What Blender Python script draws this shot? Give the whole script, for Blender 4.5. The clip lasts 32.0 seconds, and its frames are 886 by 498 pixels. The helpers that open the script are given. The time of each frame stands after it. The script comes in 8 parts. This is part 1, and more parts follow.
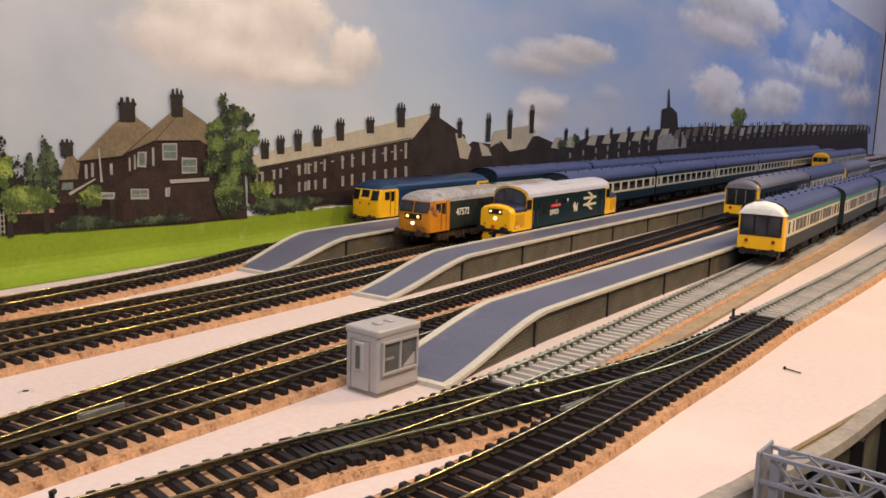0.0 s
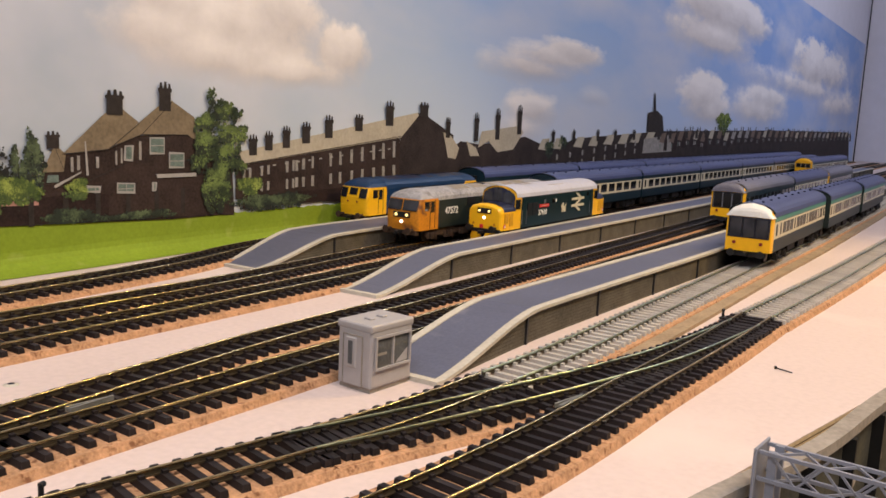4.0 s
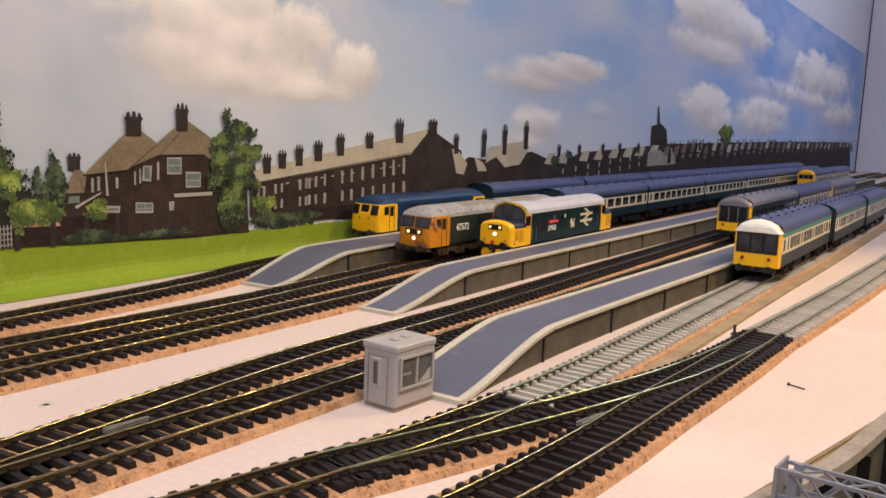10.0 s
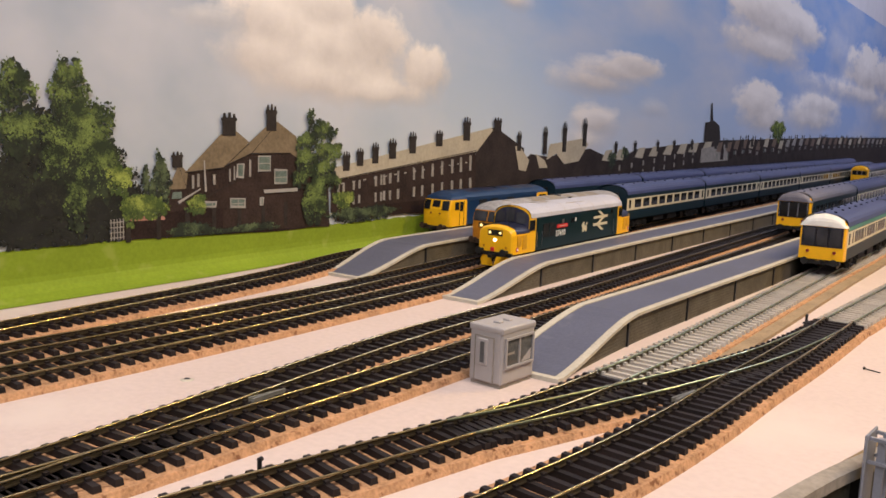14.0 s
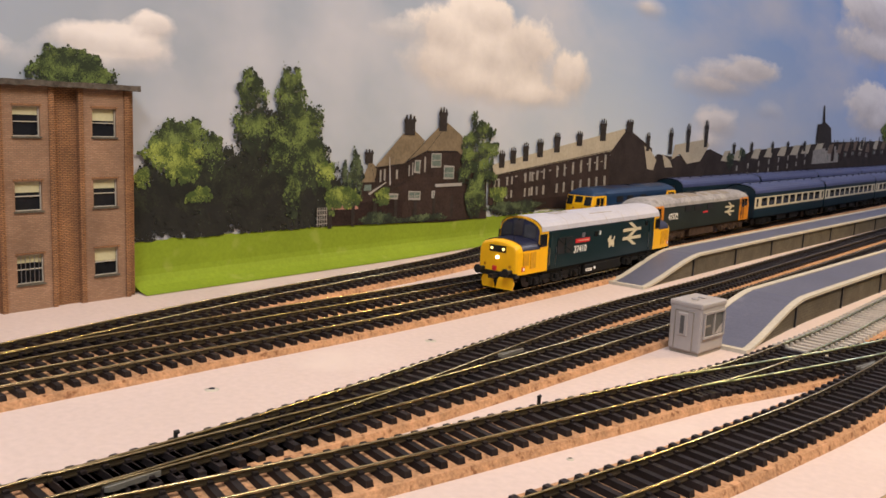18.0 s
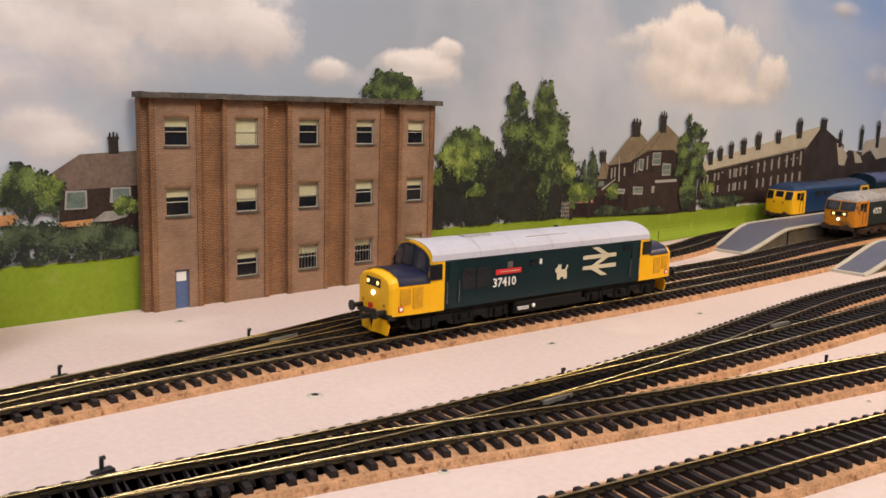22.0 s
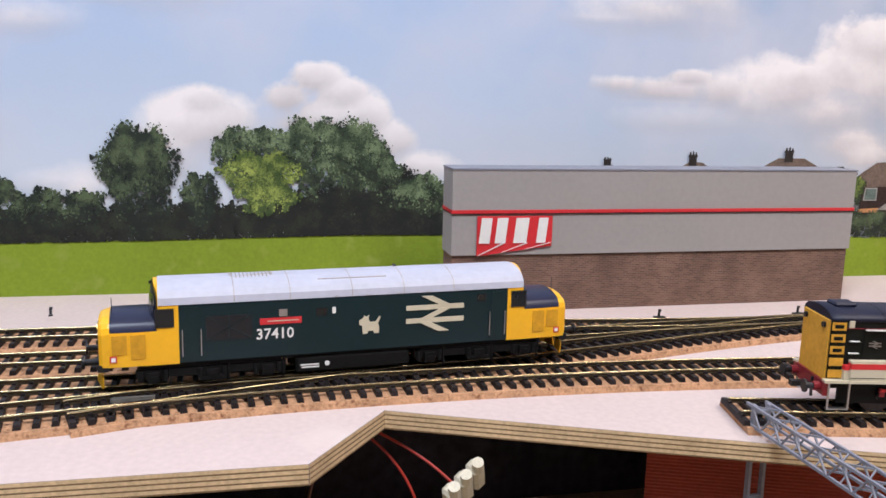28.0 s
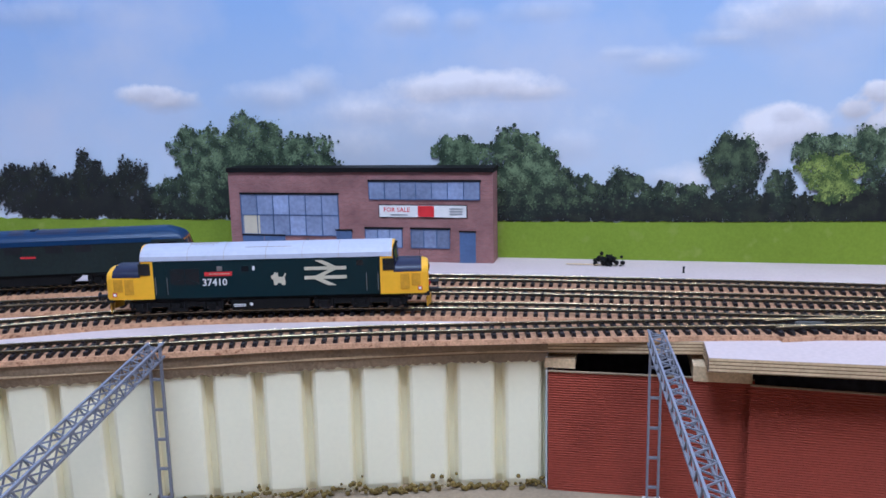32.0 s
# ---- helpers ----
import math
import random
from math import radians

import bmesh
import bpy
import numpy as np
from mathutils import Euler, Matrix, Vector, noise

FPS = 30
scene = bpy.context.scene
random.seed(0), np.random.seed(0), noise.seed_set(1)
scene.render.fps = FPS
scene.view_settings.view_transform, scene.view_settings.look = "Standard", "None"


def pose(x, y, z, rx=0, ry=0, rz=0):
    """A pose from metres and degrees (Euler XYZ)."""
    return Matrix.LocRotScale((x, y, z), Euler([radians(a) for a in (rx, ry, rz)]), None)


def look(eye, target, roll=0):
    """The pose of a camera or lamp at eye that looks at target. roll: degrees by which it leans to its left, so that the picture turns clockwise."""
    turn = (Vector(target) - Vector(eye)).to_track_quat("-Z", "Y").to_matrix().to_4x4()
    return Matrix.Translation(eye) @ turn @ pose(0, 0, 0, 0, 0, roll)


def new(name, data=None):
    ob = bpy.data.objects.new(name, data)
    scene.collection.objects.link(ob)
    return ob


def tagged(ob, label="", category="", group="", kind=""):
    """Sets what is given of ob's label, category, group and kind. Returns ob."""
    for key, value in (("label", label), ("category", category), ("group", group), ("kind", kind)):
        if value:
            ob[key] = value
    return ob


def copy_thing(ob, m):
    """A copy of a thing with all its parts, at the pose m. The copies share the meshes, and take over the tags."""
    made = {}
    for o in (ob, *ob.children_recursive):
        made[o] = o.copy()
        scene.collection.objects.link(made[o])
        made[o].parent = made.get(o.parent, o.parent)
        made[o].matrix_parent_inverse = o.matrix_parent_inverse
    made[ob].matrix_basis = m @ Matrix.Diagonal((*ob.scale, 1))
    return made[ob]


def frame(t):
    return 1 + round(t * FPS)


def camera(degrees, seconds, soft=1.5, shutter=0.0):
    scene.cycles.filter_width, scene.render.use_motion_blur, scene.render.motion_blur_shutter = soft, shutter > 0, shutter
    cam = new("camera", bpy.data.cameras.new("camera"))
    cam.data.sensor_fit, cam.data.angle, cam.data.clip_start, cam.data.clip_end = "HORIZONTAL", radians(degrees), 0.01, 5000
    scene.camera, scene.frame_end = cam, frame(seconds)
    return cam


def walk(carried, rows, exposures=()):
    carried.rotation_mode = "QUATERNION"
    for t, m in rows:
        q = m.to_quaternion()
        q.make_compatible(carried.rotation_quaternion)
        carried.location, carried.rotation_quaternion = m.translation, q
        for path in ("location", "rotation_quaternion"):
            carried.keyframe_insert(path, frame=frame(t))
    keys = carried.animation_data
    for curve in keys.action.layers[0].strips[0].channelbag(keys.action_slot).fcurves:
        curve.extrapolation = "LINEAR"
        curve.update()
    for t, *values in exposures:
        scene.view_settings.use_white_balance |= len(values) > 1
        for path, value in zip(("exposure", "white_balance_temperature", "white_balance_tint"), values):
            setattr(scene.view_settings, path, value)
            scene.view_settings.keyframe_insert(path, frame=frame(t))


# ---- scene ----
cam = camera(54.80, 32.0, soft=1.6)
# seconds, eye, heading to the left of +y, pitch, lean
PATH = [
    (0, -0.2899, -0.0000, 0.1207, 33.718, -9.121, 1.889),
    (0.5, -0.2911, -0.0032, 0.1189, 33.703, -8.992, 2.133),
    (1, -0.2924, -0.0023, 0.1189, 33.486, -8.943, 2.359),
    (1.5, -0.2942, -0.0017, 0.1174, 33.142, -8.913, 2.558),
    (2, -0.2961, -0.0010, 0.1170, 32.973, -8.861, 2.563),
    (2.5, -0.2955, -0.0018, 0.1167, 32.842, -8.858, 2.649),
    (3, -0.2958, -0.0023, 0.1155, 32.706, -8.868, 2.682),
    (3.5, -0.2951, -0.0006, 0.1170, 32.591, -8.901, 2.702),
    (5.5, -0.2959, -0.0027, 0.1169, 32.424, -8.895, 2.635),
    (6, -0.2964, -0.0021, 0.1181, 32.391, -8.860, 2.499),
    (6.5, -0.2983, -0.0053, 0.1190, 32.436, -8.731, 2.330),
    (7, -0.2988, -0.0081, 0.1193, 32.508, -8.717, 2.334),
    (7.5, -0.2998, -0.0092, 0.1189, 32.491, -8.761, 2.306),
    (8, -0.2999, -0.0106, 0.1187, 32.491, -8.770, 2.235),
    (8.5, -0.2979, -0.0110, 0.1206, 32.506, -8.616, 2.279),
    (9, -0.2980, -0.0117, 0.1233, 32.528, -8.458, 2.249),
    (9.5, -0.2985, -0.0128, 0.1242, 32.513, -8.324, 2.429),
    (10, -0.2983, -0.0136, 0.1232, 32.642, -8.224, 2.418),
    (10.5, -0.2980, -0.0158, 0.1237, 32.757, -8.149, 2.445),
    (11, -0.2989, -0.0196, 0.1243, 32.999, -8.220, 2.339),
    (11.5, -0.2993, -0.0275, 0.1228, 33.415, -8.420, 2.509),
    (12, -0.3012, -0.0308, 0.1222, 33.718, -8.326, 2.363),
    (12.5, -0.3016, -0.0372, 0.1234, 34.029, -8.411, 2.449),
    (13, -0.3032, -0.0430, 0.1232, 34.379, -8.434, 2.235),
    (13.5, -0.3039, -0.0499, 0.1233, 34.819, -8.474, 2.140),
    (15.5, -0.3095, -0.0845, 0.1234, 36.435, -8.667, 2.168),
    (16, -0.3123, -0.0943, 0.1219, 36.866, -8.805, 2.274),
    (16.5, -0.3152, -0.1091, 0.1216, 37.471, -8.911, 2.443),
    (17, -0.3171, -0.1219, 0.1222, 38.196, -8.869, 2.440),
    (17.5, -0.3193, -0.1435, 0.1256, 39.181, -8.729, 2.387),
    (18, -0.3203, -0.1614, 0.1233, 40.184, -8.802, 2.459),
    (18.5, -0.3203, -0.1767, 0.1237, 41.072, -9.013, 2.431),
    (19, -0.3196, -0.1871, 0.1235, 41.863, -9.077, 2.224),
    (19.5, -0.3195, -0.2010, 0.1239, 42.520, -9.136, 2.246),
    (20, -0.3198, -0.2177, 0.1251, 43.482, -9.215, 2.110),
    (20.5, -0.3206, -0.2410, 0.1246, 44.810, -9.331, 2.024),
    (21, -0.3216, -0.2659, 0.1270, 46.155, -9.485, 2.040),
    (21.5, -0.3229, -0.2846, 0.1295, 47.381, -9.545, 1.893),
    (22, -0.3209, -0.3050, 0.1320, 48.625, -9.627, 1.730),
    (22.5, -0.3177, -0.3256, 0.1315, 49.940, -9.741, 1.601),
    (23, -0.3158, -0.3406, 0.1341, 51.405, -9.813, 1.245),
    (23.5, -0.3118, -0.3661, 0.1370, 53.116, -9.846, 1.147),
    (24, -0.3087, -0.3878, 0.1375, 54.948, -9.781, 0.872),
    (24.5, -0.3031, -0.4161, 0.1388, 57.015, -9.763, 0.828),
    (26.5, -0.2656, -0.5475, 0.1397, 67.886, -9.709, 0.726),
    (27, -0.2478, -0.5794, 0.1386, 70.977, -10.048, 1.295),
    (27.5, -0.2308, -0.6135, 0.1387, 74.335, -10.310, 1.411),
    (28, -0.2097, -0.6447, 0.1450, 77.523, -10.276, 1.387),
    (28.5, -0.1844, -0.6764, 0.1475, 80.493, -10.149, 1.448),
    (29, -0.1618, -0.7027, 0.1454, 83.511, -9.873, 1.347),
    (29.5, -0.1404, -0.7252, 0.1525, 86.672, -9.675, 0.796),
    (30, -0.1117, -0.7477, 0.1575, 90.125, -9.468, 0.181),
    (30.5, -0.0866, -0.7653, 0.1639, 92.826, -9.762, -0.214),
    (31, -0.0613, -0.7850, 0.1613, 95.393, -10.071, -0.530),
    (31.5, -0.0364, -0.8028, 0.1610, 98.669, -10.365, -0.863),
    (32, -0.0088, -0.8243, 0.1628, 102.000, -10.430, -1.167),
]


def eye_pose(x, y, z, heading, pitch, lean):
    return pose(x, y, z, 0, 0, heading) @ pose(0, 0, 0, 90 + pitch) @ pose(0, 0, 0, 0, 0, lean)

# the phone's exposure and white balance drift from warm to cool
EXPOSURES = [(0, -0.18, 6650, 10), (10, -0.18, 6650, 10), (20, -0.17, 6900, 10), (24, -0.18, 6500, 10), (26.5, -0.02, 5750, 10), (28, 0.05, 6000, 10), (30, 0.06, 5900, 10), (31, -0.03, 5250, 10), (32, -0.18, 4850, 10)]
walk(cam, [(t, eye_pose(*p)) for t, *p in PATH], EXPOSURES)

# ---- light ----
world = bpy.data.worlds.new("world")
scene.world = world
world.use_nodes = True
world.node_tree.nodes["Background"].inputs[0].default_value = (0.75, 0.85, 1.0, 1)
world.node_tree.nodes["Background"].inputs[1].default_value = 0.5


def lamp(name, kind, m, energy, color, size):
    data = bpy.data.lights.new(name, kind)
    data.energy, data.color = energy, color
    if kind == "AREA":
        data.size = size
    else:
        data.shadow_soft_size = size
    ob = new(name, data)
    ob.matrix_world = m
    return ob


# ceiling strip lights along the room, the one by the curve cooler, and a warm spot lamp over the station
lamp("room_light", "AREA", look((0.25, 0.15, 1.5), (-0.6, 0.2, 0)), 22.0, (1.0, 0.86, 0.74), 0.5)
lamp("curve_light", "AREA", look((0.1, -1.0, 1.5), (-0.65, -0.9, 0)), 26.0, (0.9, 0.94, 1.0), 0.6)
lamp("far_room_light", "AREA", look((0.5, 2.6, 1.6), (-0.7, 2.4, 0.1)), 24.0, (0.66, 0.75, 1.0), 0.6)
lamp("desk_lamp", "SPOT", look((0.05, 0.98, 0.75), (-0.40, 0.60, 0)), 28.0, (1.0, 0.68, 0.24), 0.05)
bpy.data.lights["desk_lamp"].spot_size, bpy.data.lights["desk_lamp"].spot_blend = radians(75), 0.9


# ---- materials ----
def mat(name, color, rough=0.6, metal=0.0, vary=0.12, scale=60.0, bump=0.0, fine=None, stain=None, per_object=0.0, coat=0.0):
    """A painted, printed or natural surface: base colour with large and fine variation, relief and stains."""
    m = bpy.data.materials.new(name)
    m.use_nodes = True
    nt = m.node_tree
    b = nt.nodes["Principled BSDF"]
    b.inputs["Roughness"].default_value, b.inputs["Metallic"].default_value = rough, metal
    b.inputs["Coat Weight"].default_value = coat
    b.inputs["Specular IOR Level"].default_value = 0.2 if rough > 0.52 else 0.4
    tc = nt.nodes.new("ShaderNodeTexCoord")

    def noise_at(s, detail=4.0):
        n = nt.nodes.new("ShaderNodeTexNoise")
        n.inputs["Scale"].default_value, n.inputs["Detail"].default_value = s, detail
        nt.links.new(tc.outputs["Object"], n.inputs["Vector"])
        return n

    big, small = noise_at(scale), noise_at(fine or scale * 9)
    mix = nt.nodes.new("ShaderNodeMix")
    mix.data_type = "RGBA"
    dark = [c * (1 - vary) for c in color[:3]]
    light = [min(1, c * (1 + vary)) for c in color[:3]]
    mix.inputs["A"].default_value, mix.inputs["B"].default_value = (*dark, 1), (*light, 1)
    add = nt.nodes.new("ShaderNodeMath")
    add.operation = "ADD"
    half = nt.nodes.new("ShaderNodeMath")
    half.operation = "MULTIPLY_ADD"
    nt.links.new(big.outputs["Fac"], add.inputs[0])
    nt.links.new(small.outputs["Fac"], add.inputs[1])
    nt.links.new(add.outputs[0], half.inputs[0])
    half.inputs[1].default_value, half.inputs[2].default_value = 1.6, -1.1
    half.use_clamp = True
    nt.links.new(half.outputs[0], mix.inputs["Factor"])
    out = mix.outputs["Result"]
    if stain:
        s = noise_at(stain[1], 6.0)
        ramp = nt.nodes.new("ShaderNodeValToRGB")
        ramp.color_ramp.elements[0].position, ramp.color_ramp.elements[1].position = stain[2], stain[2] + 0.12
        nt.links.new(s.outputs["Fac"], ramp.inputs[0])
        m2 = nt.nodes.new("ShaderNodeMix")
        m2.data_type = "RGBA"
        nt.links.new(ramp.outputs["Color"], m2.inputs["Factor"])
        nt.links.new(out, m2.inputs["A"])
        m2.inputs["B"].default_value = (*stain[0], 1)
        out = m2.outputs["Result"]
    if per_object:
        info = nt.nodes.new("ShaderNodeObjectInfo")
        hsv = nt.nodes.new("ShaderNodeHueSaturation")
        rng = nt.nodes.new("ShaderNodeMapRange")
        rng.inputs["To Min"].default_value, rng.inputs["To Max"].default_value = 1 - per_object, 1 + per_object
        nt.links.new(info.outputs["Random"], rng.inputs["Value"])
        nt.links.new(rng.outputs["Result"], hsv.inputs["Value"])
        nt.links.new(out, hsv.inputs["Color"])
        out = hsv.outputs["Color"]
    nt.links.new(out, b.inputs["Base Color"])
    if bump:
        bp = nt.nodes.new("ShaderNodeBump")
        bp.inputs["Strength"].default_value, bp.inputs["Distance"].default_value = bump, 0.0006
        nt.links.new(small.outputs["Fac"], bp.inputs["Height"])
        nt.links.new(bp.outputs["Normal"], b.inputs["Normal"])
    return m


def glow(name, color, strength):
    m = bpy.data.materials.new(name)
    m.use_nodes = True
    b = m.node_tree.nodes["Principled BSDF"]
    b.inputs["Base Color"].default_value = (*color, 1)
    b.inputs["Emission Color"].default_value, b.inputs["Emission Strength"].default_value = (*color, 1), strength
    return m


M_BOARD = mat("white_painted_board", (0.58, 0.47, 0.435), 0.75, vary=0.07, scale=7, fine=300, bump=0.05, stain=((0.63, 0.525, 0.48), 11, 0.56))
M_PLY = mat("plywood_edge", (0.62, 0.46, 0.27), 0.7, vary=0.25, scale=40, fine=500, bump=0.1)
M_PLY_LINE = mat("plywood_glue_line", (0.2, 0.12, 0.06), 0.8, vary=0.3, scale=60)
M_CORK = mat("cork", (0.45, 0.25, 0.135), 0.95, vary=0.35, scale=150, fine=800, bump=0.8, stain=((0.20, 0.09, 0.045), 330, 0.56))
M_SLEEPER = mat("brown_black_sleeper", (0.017, 0.013, 0.0135), 0.55, vary=0.35, scale=80, per_object=0.3)
M_CONCRETE = mat("pale_concrete_sleeper", (0.42, 0.39, 0.35), 0.8, vary=0.2, scale=80, per_object=0.12)
M_RAIL = mat("nickel_silver_rail", (0.50, 0.41, 0.235), 0.25, metal=1.0, vary=0.4, scale=14, fine=160)
M_RAILSIDE = mat("dark_rail_side", (0.05, 0.038, 0.022), 0.5, metal=0.3, vary=0.3, scale=60)
M_RAIL_GREEN = mat("tarnished_rail", (0.40, 0.45, 0.31), 0.32, metal=1.0, vary=0.3, scale=20, fine=200)
M_FROG = mat("dull_grey_casting", (0.27, 0.265, 0.24), 0.45, metal=0.6, vary=0.25, scale=200)
M_TARMAC = mat("platform_tarmac", (0.095, 0.10, 0.145), 0.5, vary=0.15, scale=14, fine=600, bump=0.15, stain=((0.15, 0.15, 0.19), 60, 0.63))
M_EDGE = mat("platform_edging", (0.47, 0.43, 0.36), 0.75, vary=0.15, scale=60, bump=0.1)
M_PLATWALL = mat("platform_brick_face", (0.105, 0.092, 0.07), 0.85, vary=0.35, scale=60, fine=700, bump=0.4)
M_DARK = mat("black_plastic", (0.012, 0.012, 0.014), 0.45, vary=0.3, scale=50)
M_CHASSIS = mat("chassis_black", (0.0055, 0.0052, 0.0052), 0.66, vary=0.35, scale=120)
M_RUST = mat("weathered_chassis", (0.05, 0.03, 0.02), 0.8, vary=0.5, scale=120)
M_GREEN = mat("dark_teal_green_paint", (0.0015, 0.0165, 0.0215), 0.33, vary=0.08, scale=20)
M_DOORGREEN = mat("deep_green_door_paint", (0.002, 0.016, 0.019), 0.4, vary=0.15, scale=30)
M_GREEN2 = mat("weathered_dark_green_paint", (0.013, 0.020, 0.018), 0.5, vary=0.3, scale=40)
M_ROOFGREY = mat("pale_grey_roof_paint", (0.46, 0.46, 0.53), 0.5, vary=0.06, scale=30)
M_ROOFDIRT = mat("weathered_grey_roof_paint", (0.42, 0.38, 0.36), 0.6, vary=0.25, scale=40)
M_ROOF47 = mat("grimy_grey_roof_paint", (0.30, 0.29, 0.30), 0.55, vary=0.35, scale=45, stain=((0.16, 0.14, 0.13), 60, 0.6))
M_YELLOW = mat("warning_yellow_paint", (0.86, 0.45, 0.012), 0.35, vary=0.05, scale=30)
M_ORANGE = mat("weathered_yellow_paint", (0.56, 0.205, 0.012), 0.5, vary=0.25, scale=60, stain=((0.17, 0.06, 0.02), 90, 0.55))
M_NAVY = mat("navy_black_paint", (0.012, 0.014, 0.04), 0.35, vary=0.1, scale=30)
M_BLUE = mat("rail_blue_paint", (0.005, 0.028, 0.085), 0.4, vary=0.12, scale=30)
M_COACHBLUE = mat("coach_blue_paint", (0.004, 0.018, 0.030), 0.4, vary=0.1, scale=30)
M_COACHROOF = mat("coach_roof_blue_grey", (0.045, 0.058, 0.15), 0.36, vary=0.15, scale=30)
M_DULLROOF = mat("dull_grey_roof_paint", (0.15, 0.145, 0.185), 0.5, vary=0.15, scale=30)
M_CREAM = mat("cream_paint", (0.58, 0.52, 0.38), 0.45, vary=0.06, scale=30)
M_DMUGREEN = mat("railcar_green_paint", (0.009, 0.018, 0.018), 0.45, vary=0.15, scale=30)
M_TEAL = mat("teal_cant_rail_paint", (0.05, 0.2, 0.16), 0.45, vary=0.1, scale=30)
M_WHITE = mat("white_paint", (0.78, 0.76, 0.72), 0.5, vary=0.05, scale=30)
M_RED = mat("red_paint", (0.6, 0.03, 0.035), 0.45, vary=0.08, scale=30)
M_MAROON = mat("dark_red_metal", (0.2, 0.015, 0.02), 0.4, vary=0.1, scale=30)
M_GLASS = mat("dark_tinted_window", (0.012, 0.013, 0.016), 0.08, vary=0.2, scale=40)
M_STEEL = mat("steel", (0.5, 0.5, 0.52), 0.35, metal=1.0, vary=0.1, scale=50)
M_CABIN = mat("pale_grey_plastic", (0.36, 0.33, 0.32), 0.45, vary=0.05, scale=40)
M_HUTGLASS = mat("hut_window_glass", (0.1, 0.1, 0.1), 0.1, vary=0.3, scale=120)
M_BRICK = mat("brown_brick", (0.33, 0.185, 0.115), 0.85, vary=0.2, scale=90, fine=900, bump=0.3, per_object=0.22)
M_MORTAR = mat("brown_mortar", (0.26, 0.165, 0.115), 0.9, vary=0.2, scale=90, fine=900)
M_COPING = mat("weathered_coping", (0.095, 0.08, 0.066), 0.9, vary=0.5, scale=60, fine=400, bump=0.5)
M_CLAD = mat("grey_cladding", (0.33, 0.305, 0.29), 0.55, vary=0.05, scale=12, fine=250)
M_REDBRICK = mat("red_brown_brick", (0.22, 0.11, 0.075), 0.85, vary=0.2, scale=40, fine=500, bump=0.2, per_object=0.15)
M_FACBRICK = mat("pink_red_brick_print", (0.36, 0.16, 0.14), 0.8, vary=0.15, scale=60, fine=700, per_object=0.12)
M_BLUEDOOR = mat("blue_paint", (0.085, 0.13, 0.25), 0.5, vary=0.15, scale=60)
M_BLUEFRAME = mat("blue_grey_glazing", (0.14, 0.19, 0.32), 0.25, vary=0.35, scale=120)
M_REDCARD = mat("red_corrugated_card", (0.3, 0.06, 0.035), 0.85, vary=0.12, scale=25, fine=400, bump=0.1)
M_FOAM = mat("cream_foam_panel", (0.96, 0.89, 0.64), 0.8, vary=0.02, scale=18, fine=300, bump=0.08, stain=((0.72, 0.60, 0.37), 22, 0.76))
M_FASCIA = mat("brown_plaster_fascia", (0.3, 0.22, 0.14), 0.9, vary=0.25, scale=50, fine=500, bump=0.6)
M_LATTICE = mat("grey_gantry_plastic", (0.22, 0.225, 0.265), 0.5, vary=0.12, scale=60)
# near-black fill: shade painted in below the board and inside drilled holes
M_UNDER = mat("dark_shade_fill", (0.045, 0.04, 0.05), 0.9, vary=0.5, scale=14)
M_WALL = mat("lilac_white_wall", (0.66, 0.64, 0.7), 0.85, vary=0.04, scale=3)
M_GREYWALL = mat("grey_stone_parapet", (0.27, 0.235, 0.2), 0.8, vary=0.25, scale=40, bump=0.2)
M_DARKWALL = mat("olive_grey_bridge_wall", (0.07, 0.066, 0.05), 0.8, vary=0.3, scale=60, bump=0.2)
M_BLIND = mat("cream_window_blind", (0.5, 0.47, 0.3), 0.7, vary=0.1, scale=60)
M_WHEEL = mat("blackened_wheel", (0.05, 0.045, 0.045), 0.4, metal=0.7, vary=0.2, scale=80)
M_COURSE = mat("brick_course_shadow", (0.06, 0.05, 0.04), 0.9, vary=0.4, scale=90)
M_SEEN = mat("coach_interior_behind_glass", (0.07, 0.06, 0.05), 0.12, vary=0.6, scale=70, fine=150)
M_SCREEN = mat("grey_windscreen", (0.035, 0.035, 0.042), 0.08, vary=0.5, scale=45, fine=90)
M_HOOD = mat("navy_bonnet_paint", (0.004, 0.0055, 0.022), 0.5, vary=0.15, scale=40)
M_SHUNTYELLOW = mat("ochre_yellow_paint", (0.62, 0.32, 0.035), 0.55, vary=0.15, scale=60)
M_OLIVE = mat("dark_olive_grey_paint", (0.006, 0.0064, 0.0048), 0.55, vary=0.2, scale=60)
M_LAMPON = glow("lit_marker_lamp", (1.0, 0.7, 0.25), 2.2)
M_HEADLAMP = glow("lit_headlamp", (1.0, 0.93, 0.8), 4.0)


# ---- building blocks ----
def part(name, bm, material, parent=None, label="", m=None):
    """Links a bmesh as one mesh object under a thing or part."""
    me = bpy.data.meshes.new(name)
    bm.normal_update()
    bm.to_mesh(me)
    bm.free()
    return part_of(name, me, material, parent, label, m)


def part_of(name, me, material, parent=None, label="", m=None):
    if material and not me.materials:
        me.materials.append(material)
    ob = new(name, me)
    if parent:
        ob.parent = parent
    if m is not None:
        ob.matrix_basis = m
    if label:
        tagged(ob, label)
    return ob


def thing(name, label, category, group="", kind="", m=None):
    ob = new(name)
    if m is not None:
        ob.matrix_basis = m
    return tagged(ob, label, category, group, kind)


